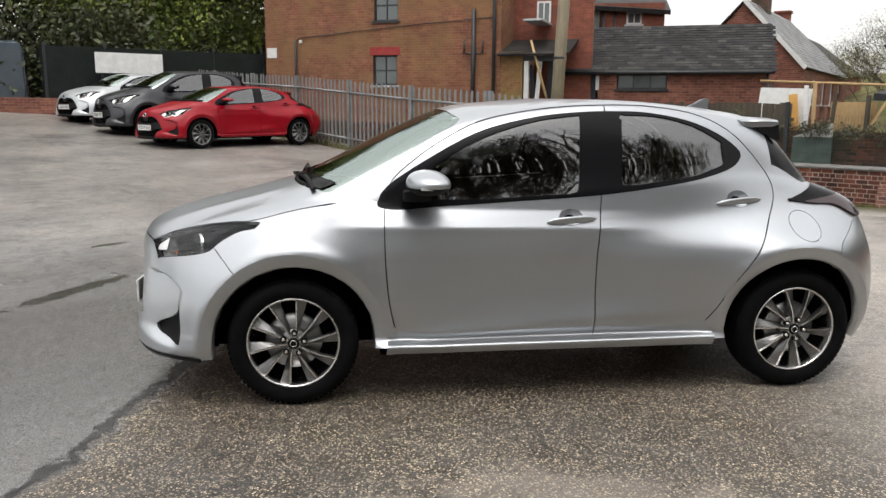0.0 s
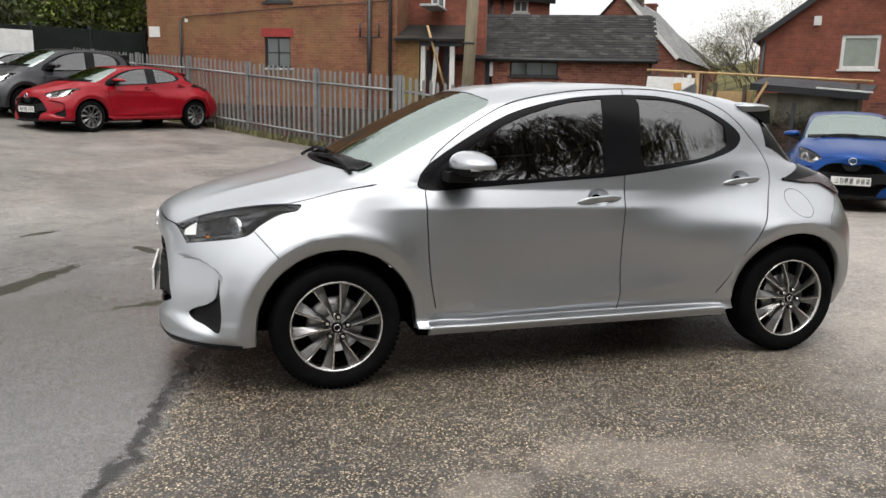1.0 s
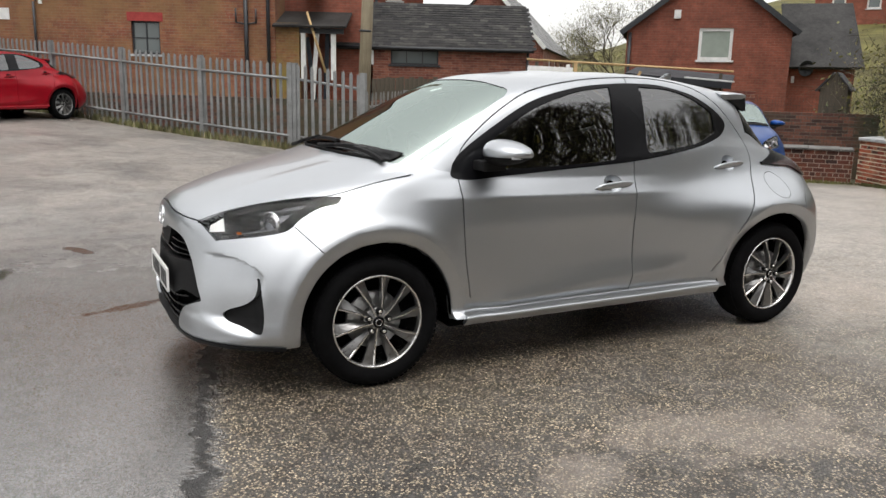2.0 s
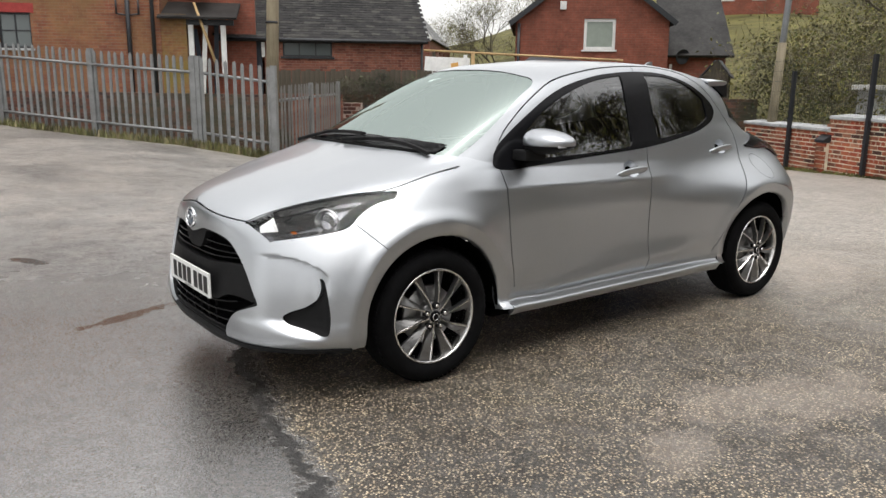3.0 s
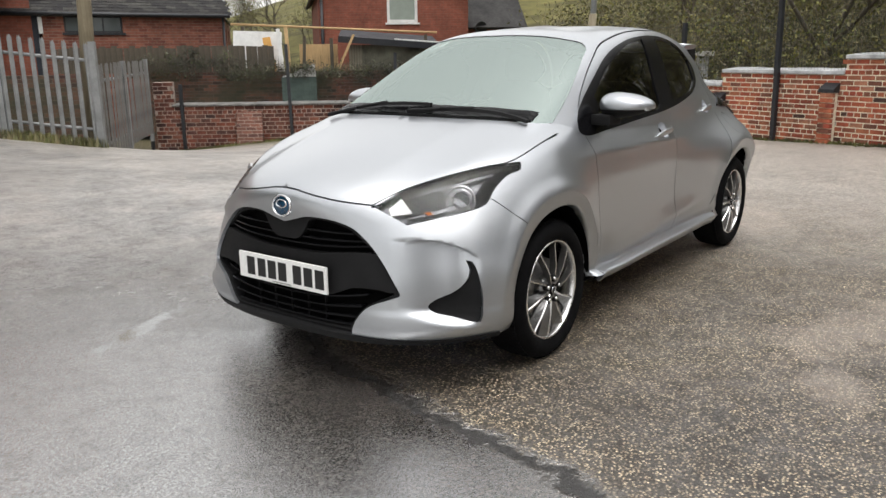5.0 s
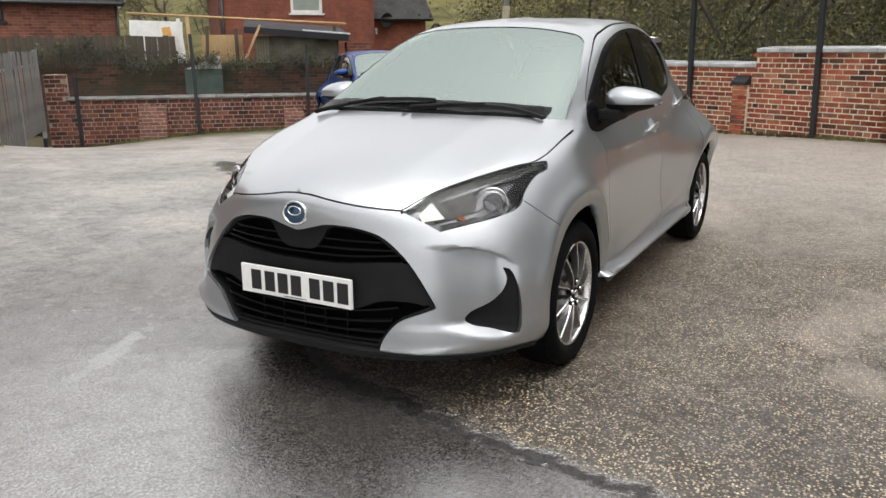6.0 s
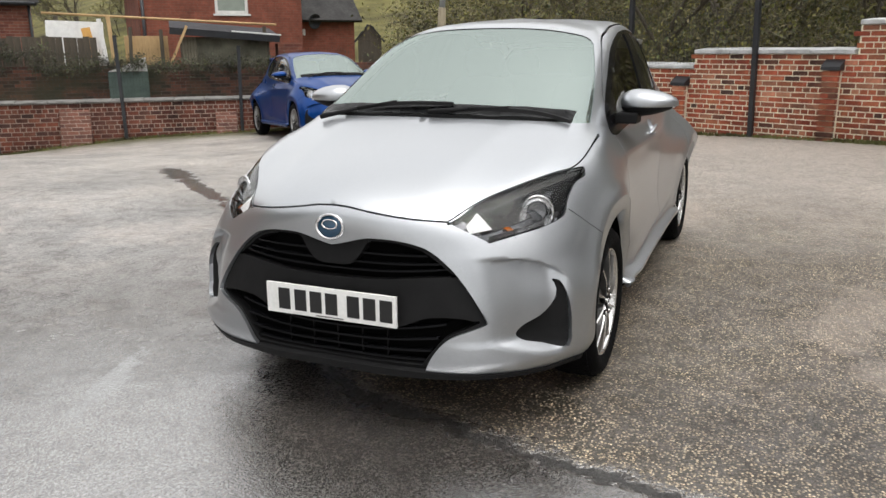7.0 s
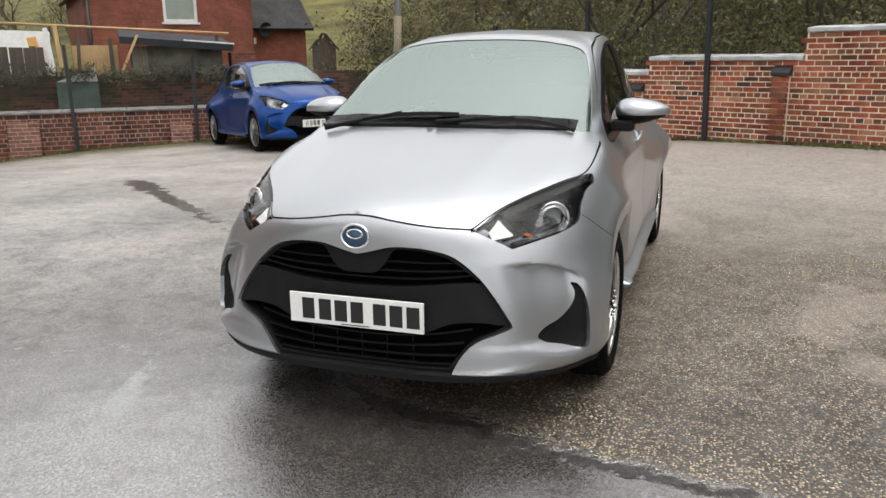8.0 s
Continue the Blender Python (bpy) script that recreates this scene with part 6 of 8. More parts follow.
def palisade(name, label, start, way, bay, bays, count, pale, tops=None, category="fence"):
    """A run of palisade fencing; way is its direction in the plan, bay its post spacing."""
    a = math.degrees(math.atan2(way[1], way[0]))
    run = thing(name, label, category, pose(start[0], start[1], lie(*start), 0, 0, a), kind="")
    here = run.matrix_basis.inverted()

    def foot(s):
        x, y = start[0] + way[0] * s, start[1] + way[1] * s
        return lie(x, y) - lie(*start) if tops is None else np.interp(s, [0, bay * bays], tops) - lie(*start)
    for k in range(bays + 1):
        part("post", STEEL_POST, None, run, at=pose(k * bay, 0, foot(k * bay)))
    for k in range(bays):
        s0, s1 = k * bay, (k + 1) * bay
        for z in (0.28, 1.38):
            bm = bmesh.new()
            add_tube(bm, (s0, 0.03, foot(s0) + z), (s1, 0.03, foot(s1) + z), 0.028, n=4)
            part("rail", bm, M_GALV, run)
        for i in range(count):
            s = s0 + bay * (i + 0.5) / count
            part("pale", pale, None, run, at=pose(s, -0.02, foot(s) + 0.05 + random.uniform(-0.012, 0.012), random.uniform(-0.6, 0.6), random.uniform(-0.5, 0.5), random.uniform(-4, 4)))
    return run


fence_way = Vector((-0.575, 0.818))
palisade("palisade_fence", "weathered grey galvanised steel palisade fence", (3.12, 11.13), fence_way, 2.32, 7, 14, PALE)
gate_way = Vector((0.575, -0.818))
palisade("palisade_gate", "grey steel palisade gate with pointed pales", (3.17, 11.06), gate_way, 1.58, 1, 9, PALE, category="gate")
side_way = Vector((0.68, 0.733))
palisade("side_fence", "low grey palisade fence beyond the gate", (4.25, 10.1), side_way, 2.45, 2, 11, PALE_LOW, tops=(-0.42, -0.36))

bank_at = frame_between((4.15, 10.6), (-1.9, 19.2))
solid("wall_bank", box(0, 10.5, -1.25, -0.95, -1.0, 1.05), M_BRICK_DARK, "dark mossy rubble wall behind the palisade", "wall", bank_at, kind="structure")

# weeds and moss along the foot of the fence
def tufts(name, label, line, n, spread, high, material, kind="stuff", stout=1.0):
    bm = bmesh.new()
    for _ in range(n):
        t = random.random()
        i = min(int(t * (len(line) - 1)), len(line) - 2)
        f = t * (len(line) - 1) - i
        x = line[i][0] + (line[i + 1][0] - line[i][0]) * f + random.gauss(0, spread)
        y = line[i][1] + (line[i + 1][1] - line[i][1]) * f + random.gauss(0, spread)
        z = lie(x, y) - 0.01
        a, h = random.uniform(0, 6.28), high * random.uniform(0.3, 1.2)
        w = h * random.uniform(0.08, 0.2) * stout
        dx, dy = math.cos(a), math.sin(a)
        lean = random.uniform(-0.5, 0.5) * h
        v = [bm.verts.new(p) for p in ((x - dx * w, y - dy * w, z), (x + dx * w, y + dy * w, z), (x + dx * w * 0.4 - dy * lean, y + dy * w * 0.4 + dx * lean, z + h))]
        bm.faces.new(v)
    solid(name, bm, material, label, "plants", kind=kind)


def foliage(name, colours, rough=0.6):
    m = Mat(name, colours[0], rough)
    tone = m.ramp(m.island(), *[(i / (len(colours) - 1), c) for i, c in enumerate(colours)])
    # broad noise puts the shade of gaps between clumps into the leaf colour
    m.put(m.mix(0.9, tone, m.ramp(m.noise(0.9, 6, 0.7), (0.36, 0.3), (0.62, 1.45)), "MULTIPLY"), "Base Color")
    return m.m


M_WEED = foliage("weeds", [(0.08, 0.08, 0.03), (0.15, 0.15, 0.05), (0.20, 0.16, 0.09), (0.10, 0.12, 0.03)])
M_MOSS = foliage("moss", [(0.08, 0.09, 0.02), (0.13, 0.13, 0.03), (0.07, 0.065, 0.025)])
tufts("weeds", "brown and green weeds along the fence foot", [(4.0, 9.75), (3.12, 11.05), (0.45, 14.85), (-5.0, 22.6)], 5200, 0.10, 0.16, M_WEED)
tufts("moss", "green moss along the wall foot", [(13.3, 6.0), (12.3, 3.75), (9.4, -2.2), (8.6, -3.8)], 9000, 0.08, 0.06, M_MOSS, stout=3.0)
tufts("grass", "thin grass along the low wall foot", [(7.6, 13.6), (9.0, 12.1), (11.2, 9.6), (13.2, 6.3)], 5200, 0.14, 0.06, M_MOSS, stout=3.0)

# ---- telegraph pole ----
bm = bmesh.new()
add_tube(bm, (4.27, 10.36, lie(4.27, 10.36) - 0.1), (4.46, 10.30, 5.0), 0.125, 0.10, 20)
pole = solid("telegraph_pole", bm, M_WOOD_POLE, "leaning weathered wooden telegraph pole beside the gate", "pole")
bm = bmesh.new()
add_tube(bm, (4.352, 10.334, 2.36), (4.354, 10.333, 2.40), 0.121, 0.121, 20)
part("steel_band", bm, M_DARK_PAINT, pole)


# ---- brick walls of the yard ----
def brick_mesh(lx, mat, seed):
    rnd = random.Random(seed)
    bm = bmesh.new()
    vs = add_box(bm, 0.0, lx, -0.007, 0.05, 0.0, 0.064)
    for v in vs:
        v.co += Vector((rnd.uniform(-0.002, 0.002), rnd.uniform(-0.003, 0.003), rnd.uniform(-0.002, 0.002)))
    return mesh_of("brick", bm, mat)


BRICKS = {(m.name, k): [brick_mesh(l, m, 7 * i + k) for i in range(4)] for m in (M_BRICK_PIECE, M_OLD_PIECE) for k, l in enumerate((0.214, 0.101))}


def brick_wall(name, label, p, q, sections, foot, piece_mat, rest_mat, mortar, stretch, course=0.078, thick=0.33):
    """A wall from p to q, faced on the yard side, that is the right of its run. sections: (from, to, top) along the run. stretch: where bricks are single."""
    at = frame_between(p, q)
    L = math.hypot(q[0] - p[0], q[1] - p[1])
    bm = bmesh.new()
    highest = max(t for _, _, t in sections)
    sections = [(a, b, highest - course * round((highest - t) / course)) for a, b, t in sections]
    for a, b, top in sections:
        add_box(bm, a + 0.001, b - 0.001, 0.0, thick, min(foot(a), foot(b)) - 0.3, top - 0.002)
    wall = solid(name, bm, mortar, label, "wall", at, kind="structure")
    rest = bmesh.new()
    single, r = 0, 0
    z = max(t for _, _, t in sections) - course
    low = min(min(foot(a), foot(b)) for a, b, _ in sections)
    while z > low - course:
        header = r % 4 == 3
        step = 0.113 if header else 0.226
        x = -(0.113 if r % 2 else 0.0) - (0.056 if header else 0.0)
        while x < L:
            x0, x1 = max(x, 0.0), min(x + step, L)
            top = next((t for a, b, t in sections if a <= (x0 + x1) / 2 < b), None)
            if x1 - x0 > 0.06 and top is not None and z + course < top + 0.03 and z > foot(x0) - course:
                small = x1 - x0 < 0.15
                if stretch[0] < x0 < stretch[1] and single < 300 and z > foot(x0) - 0.03:
                    single += 1
                    part("brick", random.choice(BRICKS[(piece_mat.name, int(small))]), None, wall, at=pose(x0 + 0.009, random.uniform(-0.003, 0.002), z + 0.009) @ Matrix.Diagonal(((x1 - x0 - 0.018) / (0.101 if small else 0.214), 1, (course - 0.018) / 0.064, 1)))
                else:
                    d = random.uniform(-0.004, 0.003)
                    add_box(rest, x0 + 0.009, x1 - 0.009, -0.006 + d, 0.02, z + 0.009 + random.uniform(-0.002, 0.002), z + course - 0.009)
            x += step
        z -= course
        r += 1
    tagged(part("brickwork", rest, rest_mat, wall, "rows of weathered bricks"), kind="stuff")
    return wall, at


def coping(wall, a, b, z, wide=0.36, stones=0.62, high=0.075, stone=M_COPING):
    x = a
    while x < b - 0.05:
        x1 = min(b, x + stones)
        bm = bmesh.new()
        vs = add_box(bm, x + 0.004, x1 - 0.004, -0.05, wide, z + 0.003, z + high)
        for v in vs[4:]:
            v.co.z += (0.02 if v.co.y > 0.1 else -0.012) + random.uniform(-0.004, 0.004)
        bmesh.ops.bevel(bm, geom=bm.edges[:], offset=0.008, segments=1, affect="EDGES")
        part("coping_stone", bm, stone, wall)
        x = x1


RW0, RW1 = (13.6, 6.41), (8.3, -4.49)
rw_len = math.hypot(RW1[0] - RW0[0], RW1[1] - RW0[1])
rw_dir = ((RW1[0] - RW0[0]) / rw_len, (RW1[1] - RW0[1]) / rw_len)
rw_foot = lambda s: lie(RW0[0] + rw_dir[0] * s, RW0[1] + rw_dir[1] * s)
along = lambda y: (y - RW0[1]) / rw_dir[1]
rw_sections = [(0.0, along(3.88), 0.50), (along(3.88), along(2.1), 0.71), (along(2.1), along(-0.06), 0.96), (along(-0.06), along(-2.31), 1.21), (along(-2.31), rw_len, 1.59)]
wall_east, rw_at = brick_wall("wall_east", "stepped red brick yard wall with stone coping", RW0, RW1, rw_sections, rw_foot, M_BRICK_PIECE, M_BRICK_REST, M_MORTAR, (along(0.0), rw_len))
for a, b, top in rw_sections:
    coping(wall_east, a, b, 1.59 - 0.078 * round((1.59 - top) / 0.078))


def pier(wall, s, foot, top, wide, deep, piece_mat, cap=True):
    core = part("pier", box(s, s + wide, -deep + 0.012, 0.0, foot - 0.2, top), M_MORTAR, wall)
    z, r = top - 0.078, 0
    while z > foot - 0.08:
        n = 1 if r % 2 else 2
        for i in range(n):
            part("brick", random.choice(BRICKS[(piece_mat.name, 1 if n == 2 else 0)]), None, core, at=pose(s + 0.004 + i * wide / 2, -deep, z + 0.006) @ Matrix.Diagonal((wide / n / (0.103 if n == 2 else 0.218), 1, 1, 1)))
        z -= 0.078
        r += 1
    if cap:
        bm = bmesh.new()
        vs = add_box(bm, s - 0.02, s + wide + 0.02, -deep - 0.03, 0.0, top, top + 0.05)
        for v in vs[4:]:
            if v.co.y > -0.05:
                v.co.z += 0.10
        part("pier_cap", bm, M_DARK_PAINT, wall, "dark sloping tile cap")


for y, top in ((4.0, 0.30), (2.18, 0.48), (0.17, 0.70), (-2.0, 0.98)):
    s = along(y) - 0.06
    pier(wall_east, s, rw_foot(s), top, 0.225, 0.12, M_BRICK_PIECE)

LW0, LW1 = (7.74, 13.76), (13.75, 6.62)
lw_len = math.hypot(LW1[0] - LW0[0], LW1[1] - LW0[1])
lw_dir = ((LW1[0] - LW0[0]) / lw_len, (LW1[1] - LW0[1]) / lw_len)
lw_foot = lambda s: lie(LW0[0] + lw_dir[0] * s, LW0[1] + lw_dir[1] * s)
wall_low, lw_at = brick_wall("wall_low", "low weathered red brick wall with stone coping", LW0, LW1, [(0.0, 0.40, 0.80), (0.40, lw_len, 0.27)], lw_foot, M_OLD_PIECE, M_OLD_REST, M_MORTAR_DARK, (0.0, 3.6), course=0.092)
coping(wall_low, 0.40, lw_len, 0.80 - 0.092 * round((0.80 - 0.27) / 0.092), high=0.055, stone=M_COPING_DARK)
for s, w, top in ((1.84, 0.60, 0.12), (4.95, 0.46, 0.0)):
    bm = bmesh.new()
    vs = add_box(bm, s, s + w, -0.30, 0.0, lw_foot(s) - 0.2, top)
    for v in vs[4:]:
        if v.co.y < -0.1:
            v.co.y += 0.24
    bmesh.ops.bevel(bm, geom=bm.edges[:], offset=0.02, segments=1, affect="EDGES")
    part("buttress", bm, M_BRICK_BUTTRESS, wall_low, "worn sloping brick buttress")


# steel posts and wire of the fence over the walls
def wire_posts(name, label, at, rows):
    for s, off, z0, z1, lean in rows:
        bm = bmesh.new()
        add_box(bm, -0.035, 0.035, -0.035, 0.035, 0, z1 - z0, 0.004)
        solid(name, bm, M_DARK_PAINT, label, "fence post", at @ pose(s, off, z0, 0, lean, 0), group="fence posts along the yard walls")


wire_posts("fence_post", "dark steel fence post against the brick wall", rw_at, [(along(2.95), -0.07, rw_foot(along(2.95)), 1.86, 0.5), (along(1.0), -0.07, rw_foot(along(1.0)), 2.2, -1), (along(-1.03), -0.07, rw_foot(along(-1.03)), 2.6, -1.5), (along(4.9), -0.07, rw_foot(along(4.9)), 1.6, 0)])
wire_posts("fence_post", "thin dark steel post against the low wall", lw_at, [(0.63, -0.05, lw_foot(0.6), 0.75, 0), (3.10, -0.05, lw_foot(3.1), 1.62, -1), (5.5, -0.05, lw_foot(5.5), 1.4, 1), (-0.1, -0.05, lw_foot(0), 0.6, 0)])


def wire(name, label, at, s0, s1, z0, z1, off, pitch_s=0.06, pitch_z=0.2):
    bm = bmesh.new()
    for s in np.arange(s0, s1, pitch_s):
        add_box(bm, s - 0.0016, s + 0.0016, off - 0.0016, off + 0.0016, z0, z1)
    for z in np.arange(z0, z1, pitch_z):
        add_box(bm, s0, s1, off - 0.002, off + 0.002, z - 0.002, z + 0.002)
    solid(name, bm, M_MESH, label, "wire fence", at, kind="stuff")


wire("wire_fence", "thin green wire mesh above the wall", rw_at, 0, along(-1.03), 0.6, 1.85, 0.05)
wire("wire_fence", "thin wire mesh above the low wall", lw_at, 0.4, lw_len, 0.36, 1.35, 0.1)

# ---- buildings ----
def wall_with_holes(bm, x0, x1, y0, y1, z0, z1, holes):
    """A wall as one closed mesh, with openings (x from, x to, z from, z to) right through it."""
    xs = sorted({x0, x1, *[h[0] for h in holes], *[h[1] for h in holes]})
    zs = sorted({z0, z1, *[h[2] for h in holes], *[min(z1, h[3]) for h in holes]})
    made = {}

    def at(i, y, k):
        if (i, y, k) not in made:
            made[(i, y, k)] = bm.verts.new((xs[i], y, zs[k]))
        return made[(i, y, k)]

    def full(i, k):
        return 0 <= i < len(xs) - 1 and 0 <= k < len(zs) - 1 and not any(h[0] <= xs[i] < h[1] and h[2] <= zs[k] < h[3] for h in holes)
    for i in range(len(xs) - 1):
        for k in range(len(zs) - 1):
            if not full(i, k):
                continue
            bm.faces.new((at(i, y0, k), at(i + 1, y0, k), at(i + 1, y0, k + 1), at(i, y0, k + 1)))
            bm.faces.new((at(i, y1, k + 1), at(i + 1, y1, k + 1), at(i + 1, y1, k), at(i, y1, k)))
            for di, dk, p, q in ((-1, 0, (i, k + 1), (i, k)), (1, 0, (i + 1, k), (i + 1, k + 1)), (0, -1, (i, k), (i + 1, k)), (0, 1, (i + 1, k + 1), (i, k + 1))):
                if not full(i + di, k + dk):
                    bm.faces.new((at(q[0], y0, q[1]), at(p[0], y0, p[1]), at(p[0], y1, p[1]), at(q[0], y1, q[1])))


def window(house, x0, x1, z0, z1, frame_mat, pane_mat, bars=(1, 1), depth=0.08, sill=M_COPING, bar=0.05):
    bm = bmesh.new()
    for a in (x0, x1 - bar):
        add_box(bm, a, a + bar, depth, depth + 0.06, z0, z1)
    for a in (z0, z1 - bar):
        add_box(bm, x0 + bar, x1 - bar, depth + 0.001, depth + 0.059, a, a + bar)
    w = part("window", bm, frame_mat, house)
    for i in range(1, bars[0]):
        x = x0 + (x1 - x0) * i / bars[0]
        part("glazing_bar", box(x - 0.018, x + 0.018, depth + 0.005, depth + 0.05, z0 + bar, z1 - bar), frame_mat, w)
    for i in range(1, bars[1]):
        z = z0 + (z1 - z0) * i / bars[1]
        part("glazing_bar", box(x0 + bar, x1 - bar, depth + 0.007, depth + 0.048, z - 0.016, z + 0.016), frame_mat, w)
    part("pane", box(x0 + bar * 0.6, x1 - bar * 0.6, depth + 0.028, depth + 0.034, z0 + bar * 0.6, z1 - bar * 0.6), pane_mat, w)
    part("sill", box(x0 - 0.06, x1 + 0.06, -0.05, depth, z0 - 0.06, z0 - 0.002, 0.006), sill, w)
    return w


def slates(house, at, wide, slope, parts_mat, rest_mat, row=0.2, each=0.26, singles=300, name="roof"):
    """A slated slope: x along the eave, y up the slope, z out of it."""
    roof = part(name, box(-0.02, wide + 0.02, 0, slope, -0.08, -0.004), M_FELT, house, "slated roof", at=at)
    shape = []
    for k in range(3):
        bm = bmesh.new()
        vs = add_box(bm, 0.002, each - 0.004, -0.02, row * 1.25, 0.0, 0.012)
        for v in vs:
            if v.co.y < 0:
                v.co.z += 0.014
                v.co.y += random.uniform(-0.01, 0.012)
        shape.append(mesh_of("slate", bm, parts_mat))
    rest = bmesh.new()
    n, made = 0, 0
    for j in range(int(slope / row)):
        for i in range(-1, int(wide / each) + 1):
            x = i * each + (each / 2 if j % 2 else 0)
            if x < -each * 0.5 or x > wide - each * 0.4:
                continue
            if made < singles:
                made += 1
                part("slate", random.choice(shape), None, roof, at=pose(x, j * row, random.uniform(0, 0.004), random.uniform(-0.4, 0.4), random.uniform(-0.4, 0.4), random.uniform(-0.8, 0.8)))
            else:
                n += 1
                vs = add_box(rest, x + 0.003, x + each - 0.004, j * row - 0.02 + random.uniform(-0.012, 0.012), j * row + row * 1.25, 0.0, 0.012)
                for v in vs:
                    if v.co.y < j * row:
                        v.co.z += 0.014
    if n:
        tagged(part("slating", rest, rest_mat, roof, "rows of slates"), kind="stuff")
    else:
        rest.free()
    return roof


# main brick building
p, q = (-2.12, 21.95), (4.85, 18.45)
at = frame_between(p, q)
L = math.hypot(q[0] - p[0], q[1] - p[1])
main = thing("brick_building", "tall old red brick building with sash windows", "building", at)
bm = bmesh.new()
wall_with_holes(bm, 0, L, 0, 0.3, 0, 7.5, [(3.76, 4.56, 2.1, 3.0), (3.8, 4.6, 4.0, 4.95)])
part("front_wall", bm, M_BRICK_FAR, main)
part("side_wall", box(0.001, 0.3, 0.301, 6.999, 0, 7.5), M_BRICK_FAR, main)
part("side_wall", box(L - 0.3, L - 0.001, 0.301, 6.999, 0, 7.5), M_BRICK_FAR, main)
part("rear_wall", box(0, L, 7, 7.3, 0, 7.5), M_BRICK_FAR, main)
part("floor_slab", box(0.3, L - 0.3, 0.3, 7, 3.3, 3.5), M_DARK, main)
part("ceiling", box(0, L, 0, 7.3, 7.5, 7.7), M_DARK, main)
window(main, 3.76, 4.56, 2.1, 3.0, M_DARK_PAINT, M_PANE, (2, 2))
window(main, 3.8, 4.6, 4.0, 4.95, M_DARK_PAINT, M_PANE, (2, 2), sill=M_DARK_PAINT)
part("lintel", box(3.66, 4.66, -0.012, 0.1, 3.0, 3.24), M_RED_PAINT_LINTEL, main, "red painted lintel")
for x, z0, z1, r in ((7.0, 0.8, 4.25, 0.06), (7.62, 0.5, 7.4, 0.05), (1.12, 1.6, 3.45, 0.035)):
    bm = bmesh.new()
    add_tube(bm, (x, -0.08, z0), (x, -0.08, z1), r, n=12)
    part("drain_pipe", bm, M_DARK_PAINT, main, "black drain pipe")
for x in (6.72, 7.28):
    bm = bmesh.new()
    add_tube(bm, (x, -0.08, 3.0), (x, -0.08, 3.4), 0.025, n=8)
    add_tube(bm, (x, -0.08, 3.02), (7.0, -0.08, 2.98), 0.022, n=8)
    part("branch_pipe", bm, M_DARK_PAINT, main)
part("notice", box(0.05, 0.40, -0.02, 0.0, 2.96, 3.27), M_WHITE_PAINT, main, "small white notice board")
bm = bmesh.new()
add_box(bm, 1.25, 1.33, -0.06, 0, 3.4, 3.5, 0.01)
part("lamp", bm, M_WHITE_PAINT, main)
pts = [(1.12, -0.03, 3.45), (1.25, -0.03, 3.56), (3.0, -0.03, 3.7), (5.0, -0.03, 3.86), (7.6, -0.03, 4.02)]
for a, b in zip(pts, pts[1:]):
    bm = bmesh.new()
    add_tube(bm, a, b, 0.012, n=6)
    part("cable", bm, M_DARK_PAINT, main)

# lean-to annex at its end
annex = thing("lean_to", "mossy brick lean-to with white posts and slate roof", "building", at)
part("wall", box(L + 0.002, L + 0.66, 0.02, 0.32, 0.3, 3.05), M_BRICK_MOSSY, annex, "yellow mossy brick wall")
part("back_wall", box(L + 0.66, L + 2.4, 1.5, 1.7, 0.3, 6.6), M_BRICK_HOUSE, annex)
part("upper_wall", box(L + 0.002, L + 0.66, 1.5, 1.7, 3.3, 6.6), M_BRICK_HOUSE, annex)
for x in (L + 0.70, L + 1.55):
    part("post", box(x, x + 0.13, 0.05, 0.2, 1.5, 2.78), M_WHITE_PAINT, annex, "peeling white post")
part("beam", box(L + 0.6, L + 1.9, 0.04, 0.2, 2.78, 2.92), M_DARK_PAINT, annex)
part("roof", box(-0.05, 2.0, -0.2, 1.75, -0.03, 0.03), M_SLATE_REST, annex, "slate lean-to roof", at=pose(L, 0.0, 3.0, 17, 0, 0))
for k, (x, h) in enumerate(((L + 0.95, 2.5), (L + 1.08, 2.2), (L + 1.3, 2.35))):
    part("old_board", box(-0.06, 0.06, 0, 0.03, 0, h), M_WHITE_PAINT if k == 0 else M_LEAD, annex, at=pose(x, 0.3 + 0.1 * k, 0.5, 4, (5, -6, 3)[k], 0))
bm = bmesh.new()
add_tube(bm, (L + 0.9, -0.05, 3.35), (L + 1.42, -0.1, 1.7), 0.035, n=10)
part("yellow_pole", bm, M_TIMBER, annex, "pale yellow timber prop")
window(annex, L + 0.72, L + 1.14, 3.95, 4.6, M_WHITE_PAINT, M_PANE, (2, 1), depth=1.42)

# far wing with white window
p, q = (7.9, 24.6), (11.75, 23.25)
at = frame_between(p, q)
wing = thing("terrace_house", "red brick terrace house with a white window", "house", at)
Lw = math.hypot(q[0] - p[0], q[1] - p[1])
bm = bmesh.new()
wall_with_holes(bm, 0, Lw, 0, 0.3, 0, 5.2, [(1.2, 1.85, 4.2, 5.0), (2.75, 3.3, 4.45, 4.9)])
part("front_wall", bm, M_BRICK_HOUSE, wing)
part("end_wall", box(Lw - 0.3, Lw - 0.001, 0.301, 5, 0, 5.2), M_BRICK_HOUSE, wing)
part("roof", box(-0.4, Lw + 0.2, -0.25, 5.2, -0.05, 0.1), M_SLATE_REST, wing, "dark slate roof", at=pose(0, 0, 5.18, 12, 4.5, 0))
window(wing, 1.2, 1.85, 4.2, 5.0, M_DARK_PAINT, M_PANE_PALE, (2, 1))
window(wing, 2.75, 3.3, 4.45, 4.9, M_WHITE_PAINT, M_PANE, (2, 1), bar=0.07)
